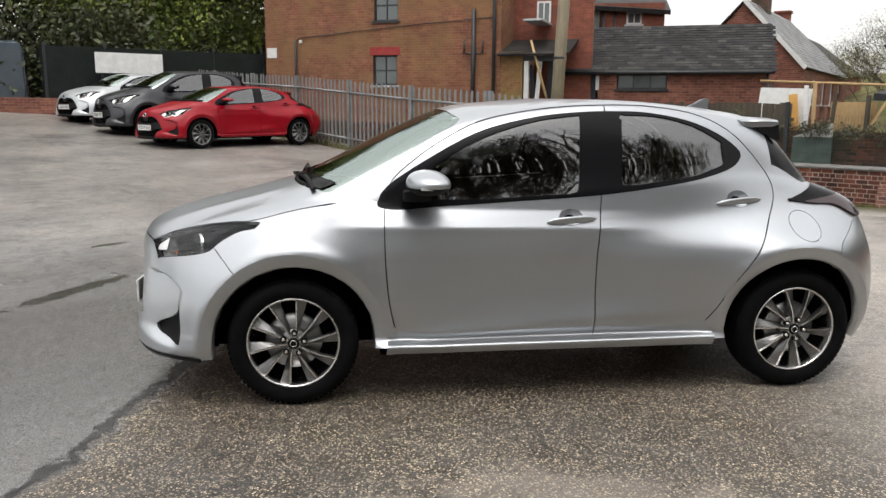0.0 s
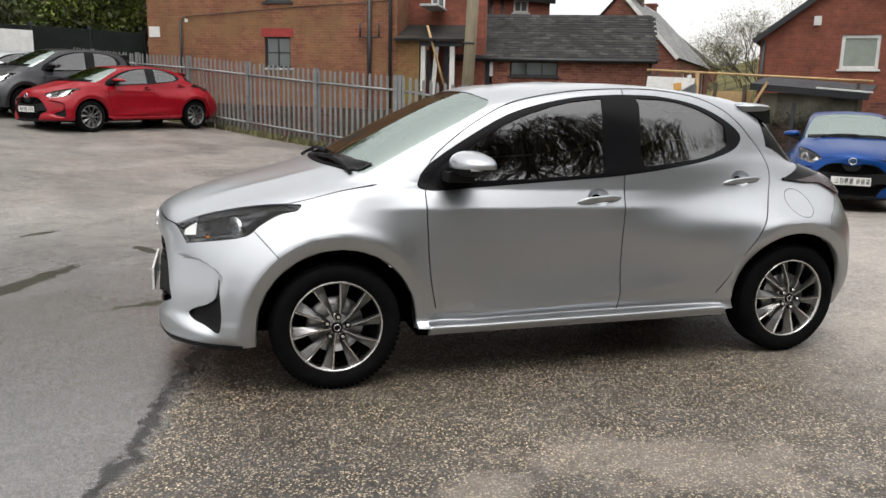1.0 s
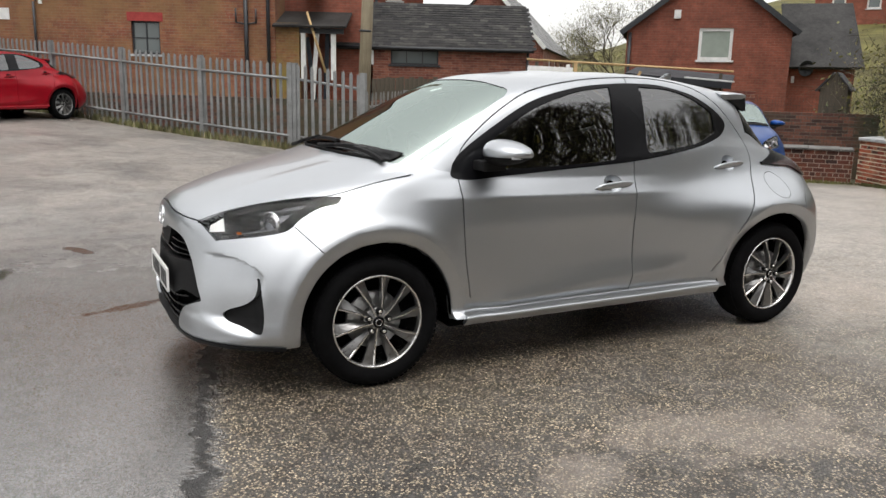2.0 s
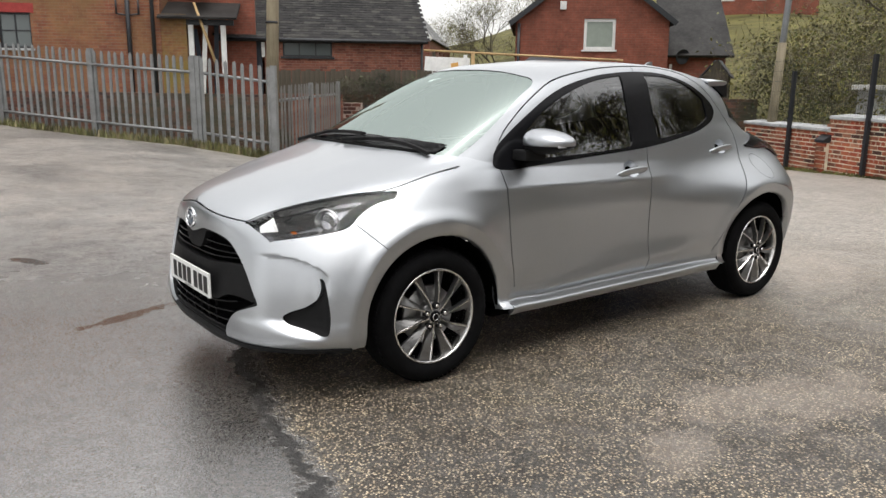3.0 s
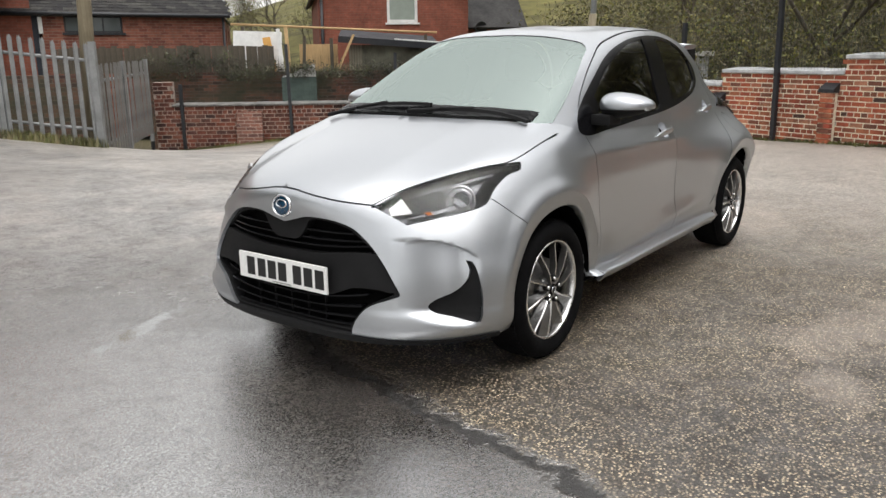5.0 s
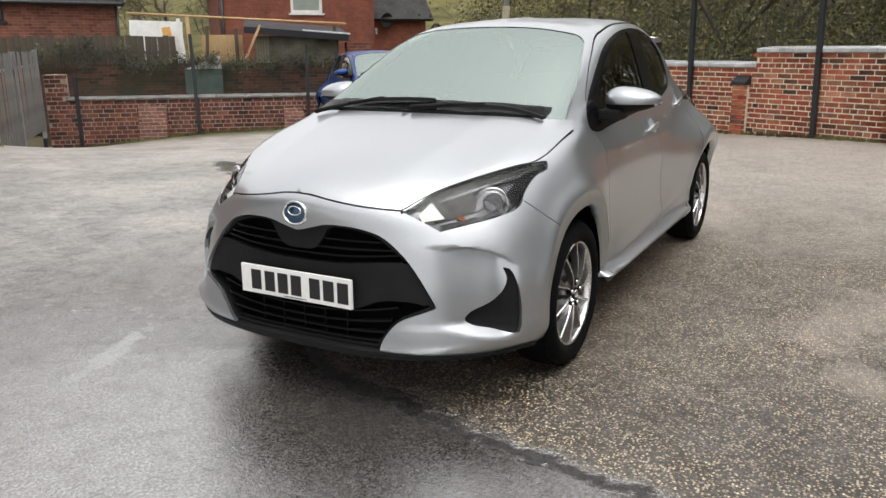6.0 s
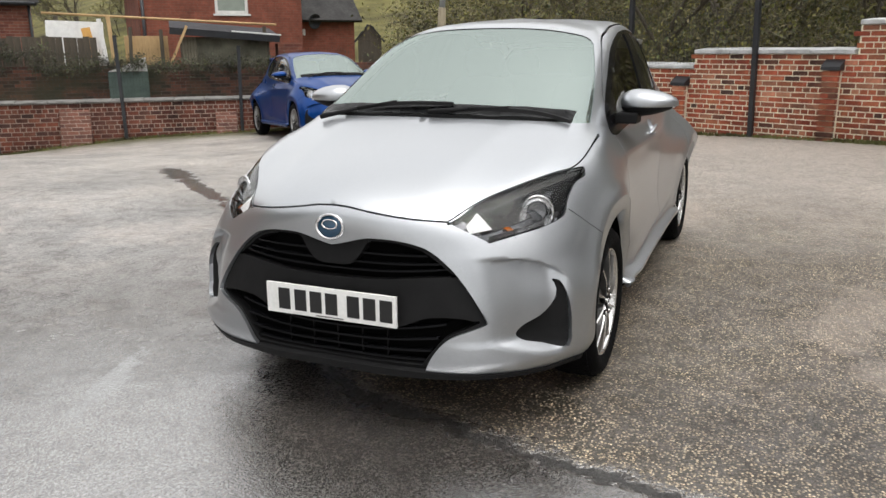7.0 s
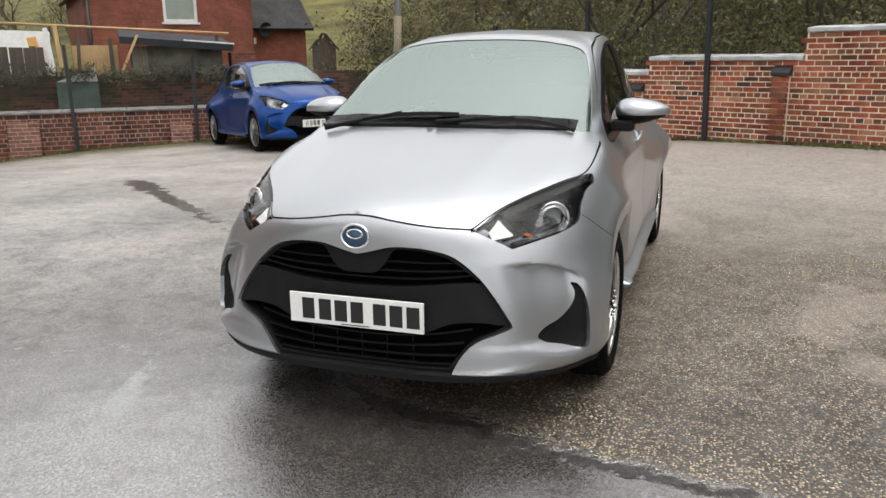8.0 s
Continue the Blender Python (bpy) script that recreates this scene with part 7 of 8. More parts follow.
for x in (1.95, 2.35, 0.6):
    bm = bmesh.new()
    add_tube(bm, (x, -0.06, 1), (x, -0.06, 5.1), 0.045, n=10)
    part("drain_pipe", bm, M_DARK_PAINT, wing)

# slate-roofed outbuilding
p, q = (6.78, 19.16), (12.16, 16.59)
at = frame_between(p, q)
Lo = math.hypot(q[0] - p[0], q[1] - p[1])
shed = thing("outbuilding", "low brick outbuilding with a worn slate roof", "building", at)
bm = bmesh.new()
wall_with_holes(bm, 1.22, Lo, 0, 0.25, -0.8, 2.56, [(1.75, 3.2, 2.02, 2.46)])
part("front_wall", bm, M_BRICK_SHED, shed)
part("end_wall", box(Lo - 0.25, Lo - 0.001, 0.251, 4.2, -0.8, 2.56), M_BRICK_SHED, shed)
part("rear_wall", box(0, Lo, 4.2, 4.45, -0.8, 2.56), M_BRICK_SHED, shed)
bm = bmesh.new()
vs = [bm.verts.new((Lo - o, y, z)) for o in (0.25, 0.001) for y, z in ((0.0, 2.56), (4.4, 2.56), (2.2, 3.94))]
bm.faces.new(vs[:3])
bm.faces.new(vs[3:][::-1])
for k in range(3):
    bm.faces.new((vs[k], vs[(k + 1) % 3], vs[3 + (k + 1) % 3], vs[3 + k]))
bmesh.ops.recalc_face_normals(bm, faces=bm.faces)
part("gable", bm, M_BRICK_SHED, shed)
part("boarding", box(0.0, 1.15, 0.05, 0.2, -0.8, 2.56), M_LEAD, shed, "dark blue-grey boarding")
part("post", box(1.14, 1.24, -0.02, 0.14, 2.0, 2.42), M_WHITE_PAINT, shed, "white post")
window(shed, 1.75, 3.2, 2.02, 2.46, M_DARK_PAINT, M_PANE, (3, 1), sill=M_DARK_PAINT)
slope = math.hypot(2.2, 1.4) + 0.2
slates(shed, pose(-0.1, -0.18, 2.50, math.degrees(math.atan2(1.4, 2.2)), 0, 0), Lo + 0.2, slope, M_SLATE_PIECE, M_SLATE_REST, 0.155, 0.25)
part("rear_roof", box(-0.1, Lo + 0.1, 0, slope, -0.05, 0.0), M_SLATE_REST, shed, at=pose(0, 2.2, 3.94, -math.degrees(math.atan2(1.4, 2.2)), 0, 0))
bm = bmesh.new()
add_tube(bm, (-0.1, 2.2, 3.95), (Lo + 0.1, 2.2, 3.95), 0.07, n=10)
part("ridge", bm, M_SLATE_REST, shed)
bm = bmesh.new()
add_tube(bm, (-0.1, -0.2, 2.5), (Lo + 0.05, -0.2, 2.48), 0.05, n=10)
part("gutter", bm, M_DARK_PAINT, shed, "black gutter")
bm = bmesh.new()
add_tube(bm, (Lo - 0.06, -0.06, 2.5), (Lo - 0.06, -0.06, 0.5), 0.035, n=10)
part("drain_pipe", bm, M_DARK_PAINT, shed)

# gabled house
p, q = (15.56, 16.22), (19.14, 12.92)
at = frame_between(p, q)
Lh = math.hypot(q[0] - p[0], q[1] - p[1])
house = thing("gabled_house", "red brick house with a white-framed gable window", "house", at)
bm = bmesh.new()
wall_with_holes(bm, 0, Lh, 0, 0.28, -0.5, 3.3, [(2.19, 3.19, 2.38, 3.4)])
part("front_wall", bm, M_BRICK_HOUSE, house)
part("side_wall", box(0.001, 0.28, 0.281, 7, -0.5, 3.3), M_BRICK_HOUSE, house)
part("side_wall", box(Lh - 0.28, Lh - 0.001, 0.281, 7, -0.5, 3.3), M_BRICK_HOUSE, house)
peak = 5.15
bm = bmesh.new()
add_prism(bm, [(0, 3.3), (2.19, 3.3), (2.19, 3.34), (3.19, 3.34), (3.19, 3.3), (Lh, 3.3), (Lh / 2, peak)], 0.28)
part("gable", bm, M_BRICK_HOUSE, house)
window(house, 2.19, 3.19, 2.38, 3.34, M_WHITE_PAINT, M_PANE_PALE, (1, 1), depth=0.03, sill=M_WHITE_PAINT, bar=0.09)
a = math.degrees(math.atan2(peak - 3.3, Lh / 2))
half = math.hypot(peak - 3.3, Lh / 2)
for s, x in ((1, 0.0), (-1, Lh)):
    part("roof", box(0 if s > 0 else -half - 0.02, half + 0.02 if s > 0 else 0, -0.18, 7.2, 0.0, 0.09), M_SLATE_REST, house, "dark slate roof", at=pose(x - s * 0.18, 0, 3.3 - 0.14, 0, -s * a, 0))
    part("barge_board", box(0 if s > 0 else -half, half if s > 0 else 0, -0.21, -0.185, -0.06, 0.1), M_DARK_PAINT, house, at=pose(x - s * 0.18, 0, 3.3 - 0.14, 0, -s * a, 0))
part("alarm_box", box(1.40, 1.60, -0.08, 0, 3.62, 3.88, 0.01), M_WHITE_PAINT, house, "cream alarm box")
bm = bmesh.new()
add_tube(bm, (0.1, -0.06, 0.0), (0.1, -0.06, 3.2), 0.05, n=10)
part("drain_pipe", bm, M_DARK_PAINT, house)
ext = thing("house_extension", "lower red brick house extension with slate roof", "house", at)
part("wall", box(Lh + 0.002, Lh + 2.0, 0.8, 5, -0.5, 2.35), M_BRICK_HOUSE, ext)
part("roof", box(-0.0, 2.2, -0.3, 3.2, 0, 0.09), M_SLATE_REST, ext, "dark slate roof", at=pose(Lh, 0.8, 2.35, 38, 0, 0))
bm = bmesh.new()
add_lathe(bm, [(0.0, 0.03), (0.15, 0.0), (0.24, -0.06), (0.25, -0.06), (0.16, 0.02), (0.0, 0.05)], 20)
part("satellite_dish", bm, M_DARK_PAINT, ext, at=pose(Lh + 0.55, 0.6, 2.2, 10, 0, 20))
part("lamp", box(Lh + 0.2, Lh + 0.28, 0.7, 0.8, 1.75, 1.95, 0.01), M_WHITE_PAINT, ext)

# cottage with a hipped pale slate roof beyond the outbuilding
hx = 49.0
cot_at = pose(17.9, 24.1, 0, 0, 0, hx)
cot = thing("slate_roofed_cottage", "orange brick cottage with a pale slate roof", "house", cot_at)
LE, LR, HW, ZE, ZR = 12.5, 9.1, 2.46, 3.07, 5.75
part("gable_wall", box(0.0, 0.25, 0.12, 2 * HW - 0.12, -1.0, ZE), M_BRICK_SHED, cot, "orange brick gable wall")
bm = bmesh.new()
add_prism(bm, [(0.12, ZE), (2 * HW - 0.12, ZE), (HW, ZR - 0.12)], 0.25, pose(0.25, 0, 0, 0, 0, 90))
part("gable", bm, M_BRICK_SHED, cot)
bm = bmesh.new()
wall_with_holes(bm, 0.25, LE - 0.2, 0.12, 0.36, -1.0, ZE - 0.02, [(2.2 + 2.4 * k, 3.3 + 2.4 * k, 1.7, 2.7) for k in range(4)])
part("front_wall", bm, M_BRICK_SHED, cot)
for k in range(4):
    window(cot, 2.2 + 2.4 * k, 3.3 + 2.4 * k, 1.7, 2.7, M_WHITE_PAINT, M_PANE, (2, 1), depth=0.2)
tilt = math.degrees(math.atan2(ZR - ZE, HW))
rise = math.hypot(ZR - ZE, HW)
deck = bmesh.new()
lo = [(0, 0), (LE, 0), (LR, rise), (0, rise)]
deck_lo = [deck.verts.new((x, y, -0.06)) for x, y in lo]
deck_hi = [deck.verts.new((x, y, -0.004)) for x, y in lo]
deck.faces.new(deck_lo[::-1])
deck.faces.new(deck_hi)
for k in range(4):
    deck.faces.new((deck_lo[k], deck_lo[(k + 1) % 4], deck_hi[(k + 1) % 4], deck_hi[k]))
cot_roof = part("roof", deck, M_FELT, cot, "pale slated roof slope", at=pose(-0.1, 0.0, ZE, tilt, 0, 0))
bm = bmesh.new()
for r in range(int(rise / 0.21)):
    y = r * 0.21
    x = 0.14 * (r % 2)
    while x < LE - (LE - LR) * (y + 0.2) / rise - 0.28:
        vs = add_box(bm, x + 0.004, x + 0.277, y - 0.02 + random.uniform(-0.015, 0.015), y + 0.26, 0.0, 0.012)
        for v in vs:
            if v.co.y < y:
                v.co.z += 0.018
        x += 0.28
tagged(part("slating", bm, M_SLATE_PALE, cot_roof, "rows of pale slates"), kind="stuff")
bm = bmesh.new()
hip = [bm.verts.new(p) for p in ((LE - 0.1, 0, ZE), (LE - 0.1, 2 * HW, ZE), (LR - 0.1, HW, ZR))]
bm.faces.new(hip)
bmesh.ops.solidify(bm, geom=bm.faces[:], thickness=0.06)
part("hip_slope", bm, M_SLATE_REST, cot)
part("rear_slope", box(-0.1, LR, 0, rise, -0.06, 0.0), M_SLATE_REST, cot, at=pose(0, HW, ZR, -tilt, 0, 0))
part("barge_board", box(-0.14, -0.09, 0, rise, -0.12, 0.03), M_WHITE_PAINT, cot, at=pose(0, 0, ZE, tilt, 0, 0))
bm = bmesh.new()
add_box(bm, 2.4, 3.1, HW - 0.35, HW + 0.35, ZR - 0.5, ZR + 1.3)
add_box(bm, 2.33, 3.17, HW - 0.42, HW + 0.42, ZR + 1.3, ZR + 1.42)
part("chimney", bm, M_BRICK_DARK, cot, "dark brick chimney")
# dark-roofed house behind it
far = thing("far_house", "distant brick house with a dark slate roof", "house", pose(29.2, 39.6, 0, 0, 0, hx))
bm = bmesh.new()
add_prism(bm, [(0, -1), (6.4, -1), (6.4, 3.9), (3.2, 6.4), (0, 3.9)], 14, pose(14, 0, 0, 0, 0, 90))
part("wall", bm, M_BRICK_HOUSE, far)
a = math.degrees(math.atan2(2.5, 3.2))
part("roof", box(-0.3, 14.3, -0.25, 4.05, 0.0, 0.1), M_SLATE_REST, far, "dark slate roof", at=pose(0, 0, 3.9, a, 0, 0))
part("roof", box(-0.3, 14.3, 0, 4.3, 0.0, 0.1), M_SLATE_REST, far, "dark slate roof", at=pose(0, 3.2, 6.4, -a, 0, 0))
bm = bmesh.new()
add_box(bm, 0.2, 0.95, 2.8, 3.6, 5.9, 7.3)
add_box(bm, 0.12, 1.03, 2.72, 3.68, 7.3, 7.42)
part("chimney", bm, M_BRICK_HOUSE, far)

# ---- clutter of the yard behind the low wall ----
p, q = (8.55, 15.2), (15.6, 7.4)
back_at = frame_between(p, q)
Lb = math.hypot(q[0] - p[0], q[1] - p[1])
solid("wall_rear", box(0, Lb, 0, 0.3, -1.2, 0.98), M_BRICK_DARK, "dark sooty old brick rear wall", "wall", back_at, kind="structure")
fence = thing("board_fence", "dark weathered board fence above the rear wall", "fence", back_at)
for i in range(38):
    h = 0.62 + random.uniform(-0.04, 0.04)
    part("board", box(0, 0.135, 0.12, 0.145, 0.98, 0.98 + h), M_OLD_TIMBER, fence, at=pose(-2.2 + i * 0.14, 0, 0, 0, random.uniform(-0.5, 0.5), random.uniform(-3, 3)))
bm = bmesh.new()
add_box(bm, -2.2, 3.15, 0.15, 0.2, 1.2, 1.27)
part("rail", bm, M_OLD_TIMBER, fence)


def spot(t):
    return back_at @ Vector(t)


def lean(name, label, mat, x, y, z, sx, sy, sz, rx, ry, rz=0, cat="board"):
    bm = bmesh.new()
    add_box(bm, -sx / 2, sx / 2, -sy / 2, sy / 2, 0, sz, 0.004)
    return solid(name, bm, mat, label, cat, back_at @ pose(x, y, z, rx, ry, rz))


lean("white_board", "large white board leaning behind the wall", M_WHITE_PAINT, 2.55, 1.1, 0.75, 1.25, 0.03, 1.25, -8, 2)
lean("orange_plank", "orange timber plank leaning on the white board", M_ORANGE_PLY, 3.0, 0.9, 0.8, 0.20, 0.03, 1.05, -6, -9)
lean("white_plank", "white plank leaning on the board", M_WHITE_PAINT, 3.25, 0.85, 0.8, 0.10, 0.03, 1.25, -6, -5)
lean("timber_plank", "pale timber plank leaning upright", M_TIMBER, 3.42, 0.8, 0.8, 0.09, 0.03, 1.3, -6, -3)
lean("wooden_screen", "brown timber fence panel behind the wall", M_TIMBER, 4.15, 1.3, 0.6, 1.0, 0.04, 1.05, 0, 0)
lean("timber_post", "weathered timber post standing upright", M_OLD_TIMBER, 4.5, 1.1, 0.6, 0.09, 0.09, 1.2, 0, 0, cat="post")
lean("timber_post", "weathered timber post standing upright", M_OLD_TIMBER, 3.75, 1.0, 0.6, 0.08, 0.08, 1.25, 0, 3, cat="post")
lean("timber_strut", "pale timber strut leaning on the shed", M_TIMBER, 4.55, 0.5, 0.75, 0.06, 0.05, 1.25, -4, 26, cat="post")
lean("green_panel", "grey-green board standing on the rear wall", M_GREEN_METAL, 3.72, -0.22, 0.02, 0.85, 0.05, 0.82, 0, 0)
bm = bmesh.new()
add_prism(bm, [(-0.42, 0), (0.42, 0.0), (0.40, 0.32)], 0.04)
solid("white_offcut", bm, M_WHITE_PAINT, "white triangular offcut on the green board", "board", back_at @ pose(3.72, -0.24, 0.85))
bm = bmesh.new()
add_tube(bm, (1.9, 1.4, 2.18), (7.3, 1.3, 1.92), 0.03, n=10)
solid("long_timber", bm, M_TIMBER, "long pale timber laid across the shed roof", "timber", back_at)
for x in (2.2, 7.0):
    bm = bmesh.new()
    add_box(bm, x - 0.04, x + 0.04, 1.3, 1.4, -0.5, 2.12 if x < 4 else 1.88)
    solid("timber_prop", bm, M_OLD_TIMBER, "timber prop under the long pole", "post", back_at)

hut = thing("felt_roof_shed", "grey plastered shed with a dark felt roof", "shed", back_at)
part("wall", box(4.95, 7.05, 0.9, 2.6, -0.6, 1.62), M_OLD_TIMBER, hut, "stained grey shed wall")
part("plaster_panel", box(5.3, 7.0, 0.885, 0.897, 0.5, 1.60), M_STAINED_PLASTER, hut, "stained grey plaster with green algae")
for i in range(5):
    part("board", box(4.955 + i * 0.07, 5.018 + i * 0.07, 0.872, 0.897, 0.4, 1.62), M_PALE_BOARD, hut)

part("roof", box(-0.15, 2.45, -0.25, 2.0, 0, 0.05), M_FELT, hut, "dark felt roof", at=pose(4.85, 0.9, 1.80, 6, 4.5, 0))
part("fascia", box(-0.15, 2.45, -0.28, -0.25, -0.10, 0.06), M_DARK_PAINT, hut, at=pose(4.85, 0.9, 1.80, 6, 4.5, 0))
part("roof_batten", box(1.3, 2.5, -0.1, -0.04, 0.05, 0.08), M_WHITE_PAINT, hut, at=pose(4.85, 0.9, 1.80, 6, 4.5, 0))
solid("brick_pier", box(7.25, 7.85, 0.8, 1.3, -0.6, 1.45), M_BRICK_SHED, "worn brick pier beside the shed", "pier", back_at)

# bird-house shed on a post, pale hut, street lamp
box_shed = thing("small_gabled_shed", "small weathered gabled shed on the slope", "shed", pose(15.4, 8.5, 0.2, 0, 0, -62))
part("wall", box(-0.3, 0.3, 0, 0.6, 0, 1.35), M_OLD_TIMBER, box_shed)
bm = bmesh.new()
add_prism(bm, [(-0.3, 1.35), (0.3, 1.35), (0, 1.72)], 0.6)
part("gable", bm, M_OLD_TIMBER, box_shed)
for s in (1, -1):
    part("roof", box(-0.06 if s > 0 else -0.5, 0.5 if s > 0 else 0.06, -0.08, 0.7, 0, 0.03), M_FELT, box_shed, at=pose(-s * 0.34, 0, 1.32, 0, -s * 50, 0))
pale_hut = thing("pale_hut", "pale hut with a white flat roof beyond the wall", "shed", pose(14.9, 4.7, -0.6, 0, 0, -64))
part("wall", box(0, 1.15, 0, 1.2, 0, 1.85), M_COPING, pale_hut)
part("roof", box(-0.12, 1.25, -0.12, 1.3, 1.85, 1.95, 0.02), M_WHITE_PAINT, pale_hut, "white flat roof")
lamp_post = thing("street_lamp", "street lamp with timber base and steel column", "lamp", pose(13.45, 5.75, -0.5))
bm = bmesh.new()
add_tube(bm, (0, 0, 0), (0.04, -0.1, 2.68), 0.10, 0.085, 14)
part("timber_base", bm, M_WOOD_POLE, lamp_post)
bm = bmesh.new()
add_tube(bm, (0.04, -0.1, 2.68), (0.12, -0.26, 6.5), 0.065, 0.05, 14)
part("column", bm, M_COLUMN, lamp_post, "pale galvanised steel column")

# ---- hoarding at the far side of the yard ----
p, q = (-14.0, 17.2), (-2.25, 22.4)
h_at = frame_between(p, q)
Lq = math.hypot(q[0] - p[0], q[1] - p[1])
hoard = thing("screen_fence", "dark green netting fence behind the parked cars", "fence", h_at)
for i in range(9):
    x, y = i * Lq / 8, 0.0 if i >= 4 else 7.0
    part("post", box(x - 0.05, x + 0.05, y + 0.02, y + 0.12, 0.6, 3.2), M_DARK_PAINT, hoard)
    if i < 8:
        part("netting", box(x + 0.02, x + Lq / 8 - 0.02, y - 0.005, y + 0.015, 1.0, 3.1), M_NETTING, hoard)
for i in range(3):
    part("netting", box(6.38, 6.42, 0.1 + 2.3 * i, 2.38 + 2.3 * i, 1.0, 3.1), M_NETTING, hoard)
kerb = solid("low_kerb_wall", box(0, Lq * 0.62, -0.35, -0.1, 0.9, 1.62), M_BRICK_SHED, "low orange brick retaining wall", "wall", h_at, kind="structure")
sign = thing("sign_board", "large blank white sign board on posts", "sign", h_at)
part("board", box(7.7, 9.6, -0.30, -0.26, 2.36, 2.95, 0.004), M_WHITE_PAINT, sign)
for x in (7.9, 9.4):
    part("post", box(x - 0.04, x + 0.04, -0.25, -0.18, 0.8, 2.95), M_DARK_PAINT, sign)

# ---- trees, hedges and the hill ----
M_BARK = wood("bark", (0.05, 0.042, 0.03), (0.10, 0.085, 0.06), 2.0, 0.9)
M_LEAF_DARK = foliage("dark_leaves", [(0.03, 0.042, 0.014), (0.055, 0.07, 0.02), (0.075, 0.075, 0.032), (0.048, 0.048, 0.024)])
M_LEAF_FRESH = foliage("fresh_leaves", [(0.09, 0.14, 0.025), (0.16, 0.22, 0.035), (0.24, 0.27, 0.05), (0.08, 0.11, 0.025)])
M_LEAF_OLIVE = foliage("olive_twigs", [(0.08, 0.075, 0.025), (0.15, 0.145, 0.038), (0.23, 0.20, 0.05), (0.13, 0.15, 0.03), (0.17, 0.135, 0.065)])
M_GRASS = plain("hill_grass", (0.105, 0.095, 0.032), 0.9, vary=0.65, scale=0.5, bump=0.4, bump_scale=6)


def limbs(bm, a, way, length, r, depth, rnd, tips, droop=0.0):
    b = a + way * length
    add_tube(bm, a, b, r, r * 0.72, 5 if depth > 2 else 3, caps=False)
    if depth == 0 or r < 0.004:
        tips.append(b)
        return
    for k in range(rnd.choice((2, 3, 3)) if depth > 1 else rnd.choice((2, 3, 4))):
        d = (way + Vector((rnd.uniform(-1, 1), rnd.uniform(-1, 1), rnd.uniform(-0.35, 0.75) - droop)) * 0.72).normalized()
        limbs(bm, a + way * length * rnd.uniform(0.55, 1.0) if k else b, d, length * rnd.uniform(0.6, 0.86), r * 0.66, depth - 1, rnd, tips, droop)
    tips.append(b)


def leaf_mesh(name, material, centres, n, size, narrow, spread, seed, upright=0.0):
    """Many small leaves or twigs as one mesh of loose quads."""
    g = np.random.default_rng(seed)
    c = np.array(centres)[g.integers(0, len(centres), n)] + g.normal(0, 1, (n, 3)) * (spread, spread, spread * 0.85)
    u = g.normal(0, 1, (n, 3)) + (0, 0, upright)
    u /= np.linalg.norm(u, axis=1)[:, None]
    v = np.cross(u, g.normal(0, 1, (n, 3)))
    v /= np.linalg.norm(v, axis=1)[:, None]
    s = size * g.uniform(0.4, 1.6, (n, 1))
    co = np.stack([c - u * s, c + v * s * narrow, c + u * s, c - v * s * narrow], 1)
    me = bpy.data.meshes.new(name)
    me.vertices.add(4 * n)
    me.vertices.foreach_set("co", co.ravel())
    me.loops.add(4 * n)
    me.loops.foreach_set("vertex_index", np.arange(4 * n))
    me.polygons.add(n)
    me.polygons.foreach_set("loop_start", np.arange(0, 4 * n, 4))
    me.update(calc_edges=True)
    me.materials.append(material)
    return me


def scatter(name, label, material, centres, n, size, narrow, spread, seed, upright=0.0):
    me = leaf_mesh(name, material, centres, n, size, narrow, spread, seed, upright)
    return tagged(new(name, me), label, "bushes", "", "stuff")


def tree(name, label, at, high, depth, seed, leaves=0, leaf_mat=None, size=0.09, droop=0.0, spread=0.35, r=None):
    rnd = random.Random(seed)
    t = thing(name, label, "tree", at)
    bm, tips = bmesh.new(), []
    limbs(bm, Vector((0, 0, -0.3)), Vector((rnd.uniform(-0.1, 0.1), rnd.uniform(-0.1, 0.1), 1)).normalized(), high * 0.33, r or high * 0.022, depth, rnd, tips, droop)
    part("trunk", bm, M_BARK, t, "brown trunk and bare limbs")
    if leaves:
        part("crown", leaf_mesh("crown", leaf_mat, tips, leaves, size, 0.55, spread, seed), None, t, "loose crown of small leaves")
    return t


def ground_z(x, y):
    return lie(max(-16, min(18, x)), max(-10, min(24, y)))


rnd = random.Random(5)
# bare trees that stand on the open side of the yard
bare = [tree("bare_tree", "bare winter tree with fine branches", pose(-3, -11.5, 0), 8.5, 7, 11), tree("bare_tree", "bare winter tree with fine branches", pose(3.2, -12.0, 0), 9.0, 7, 12)]
for x, y, k, a, s in ((-8, -13, 1, 80, 1.0), (7.6, -11.5, 0, 140, 1.1), (0.2, -11.0, 1, 310, 0.95), (5.4, -12, 0, 200, 1.1), (10.5, -12, 1, 260, 1.15), (1.8, -13, 0, 20, 1.1), (-1.4, -12.6, 1, 130, 1.0), (4.4, -10.8, 1, 75, 1.0), (-5.4, -12.4, 0, 170, 1.0), (9.0, -12.4, 1, 215, 1.15), (6.6, -10.6, 1, 20, 1.0), (0.5, -17, 0, 250, 1.1), (13, -16, 1, 30, 1.0), (-15, -11, 0, 300, 1.0), (6, -19, 1, 190, 1.2), (-6, -20, 0, 45, 1.2), (-17, -3, 1, 120, 1.0), (17, -9, 0, 10, 1.1)):
    c = copy_thing(bare[k], pose(x, y, ground_z(x, y), 0, 0, a))
    c.scale = (s, s, s)
M_TWIG = foliage("brown_twigs", [(0.05, 0.04, 0.025), (0.12, 0.095, 0.06), (0.17, 0.14, 0.09), (0.09, 0.085, 0.045)])
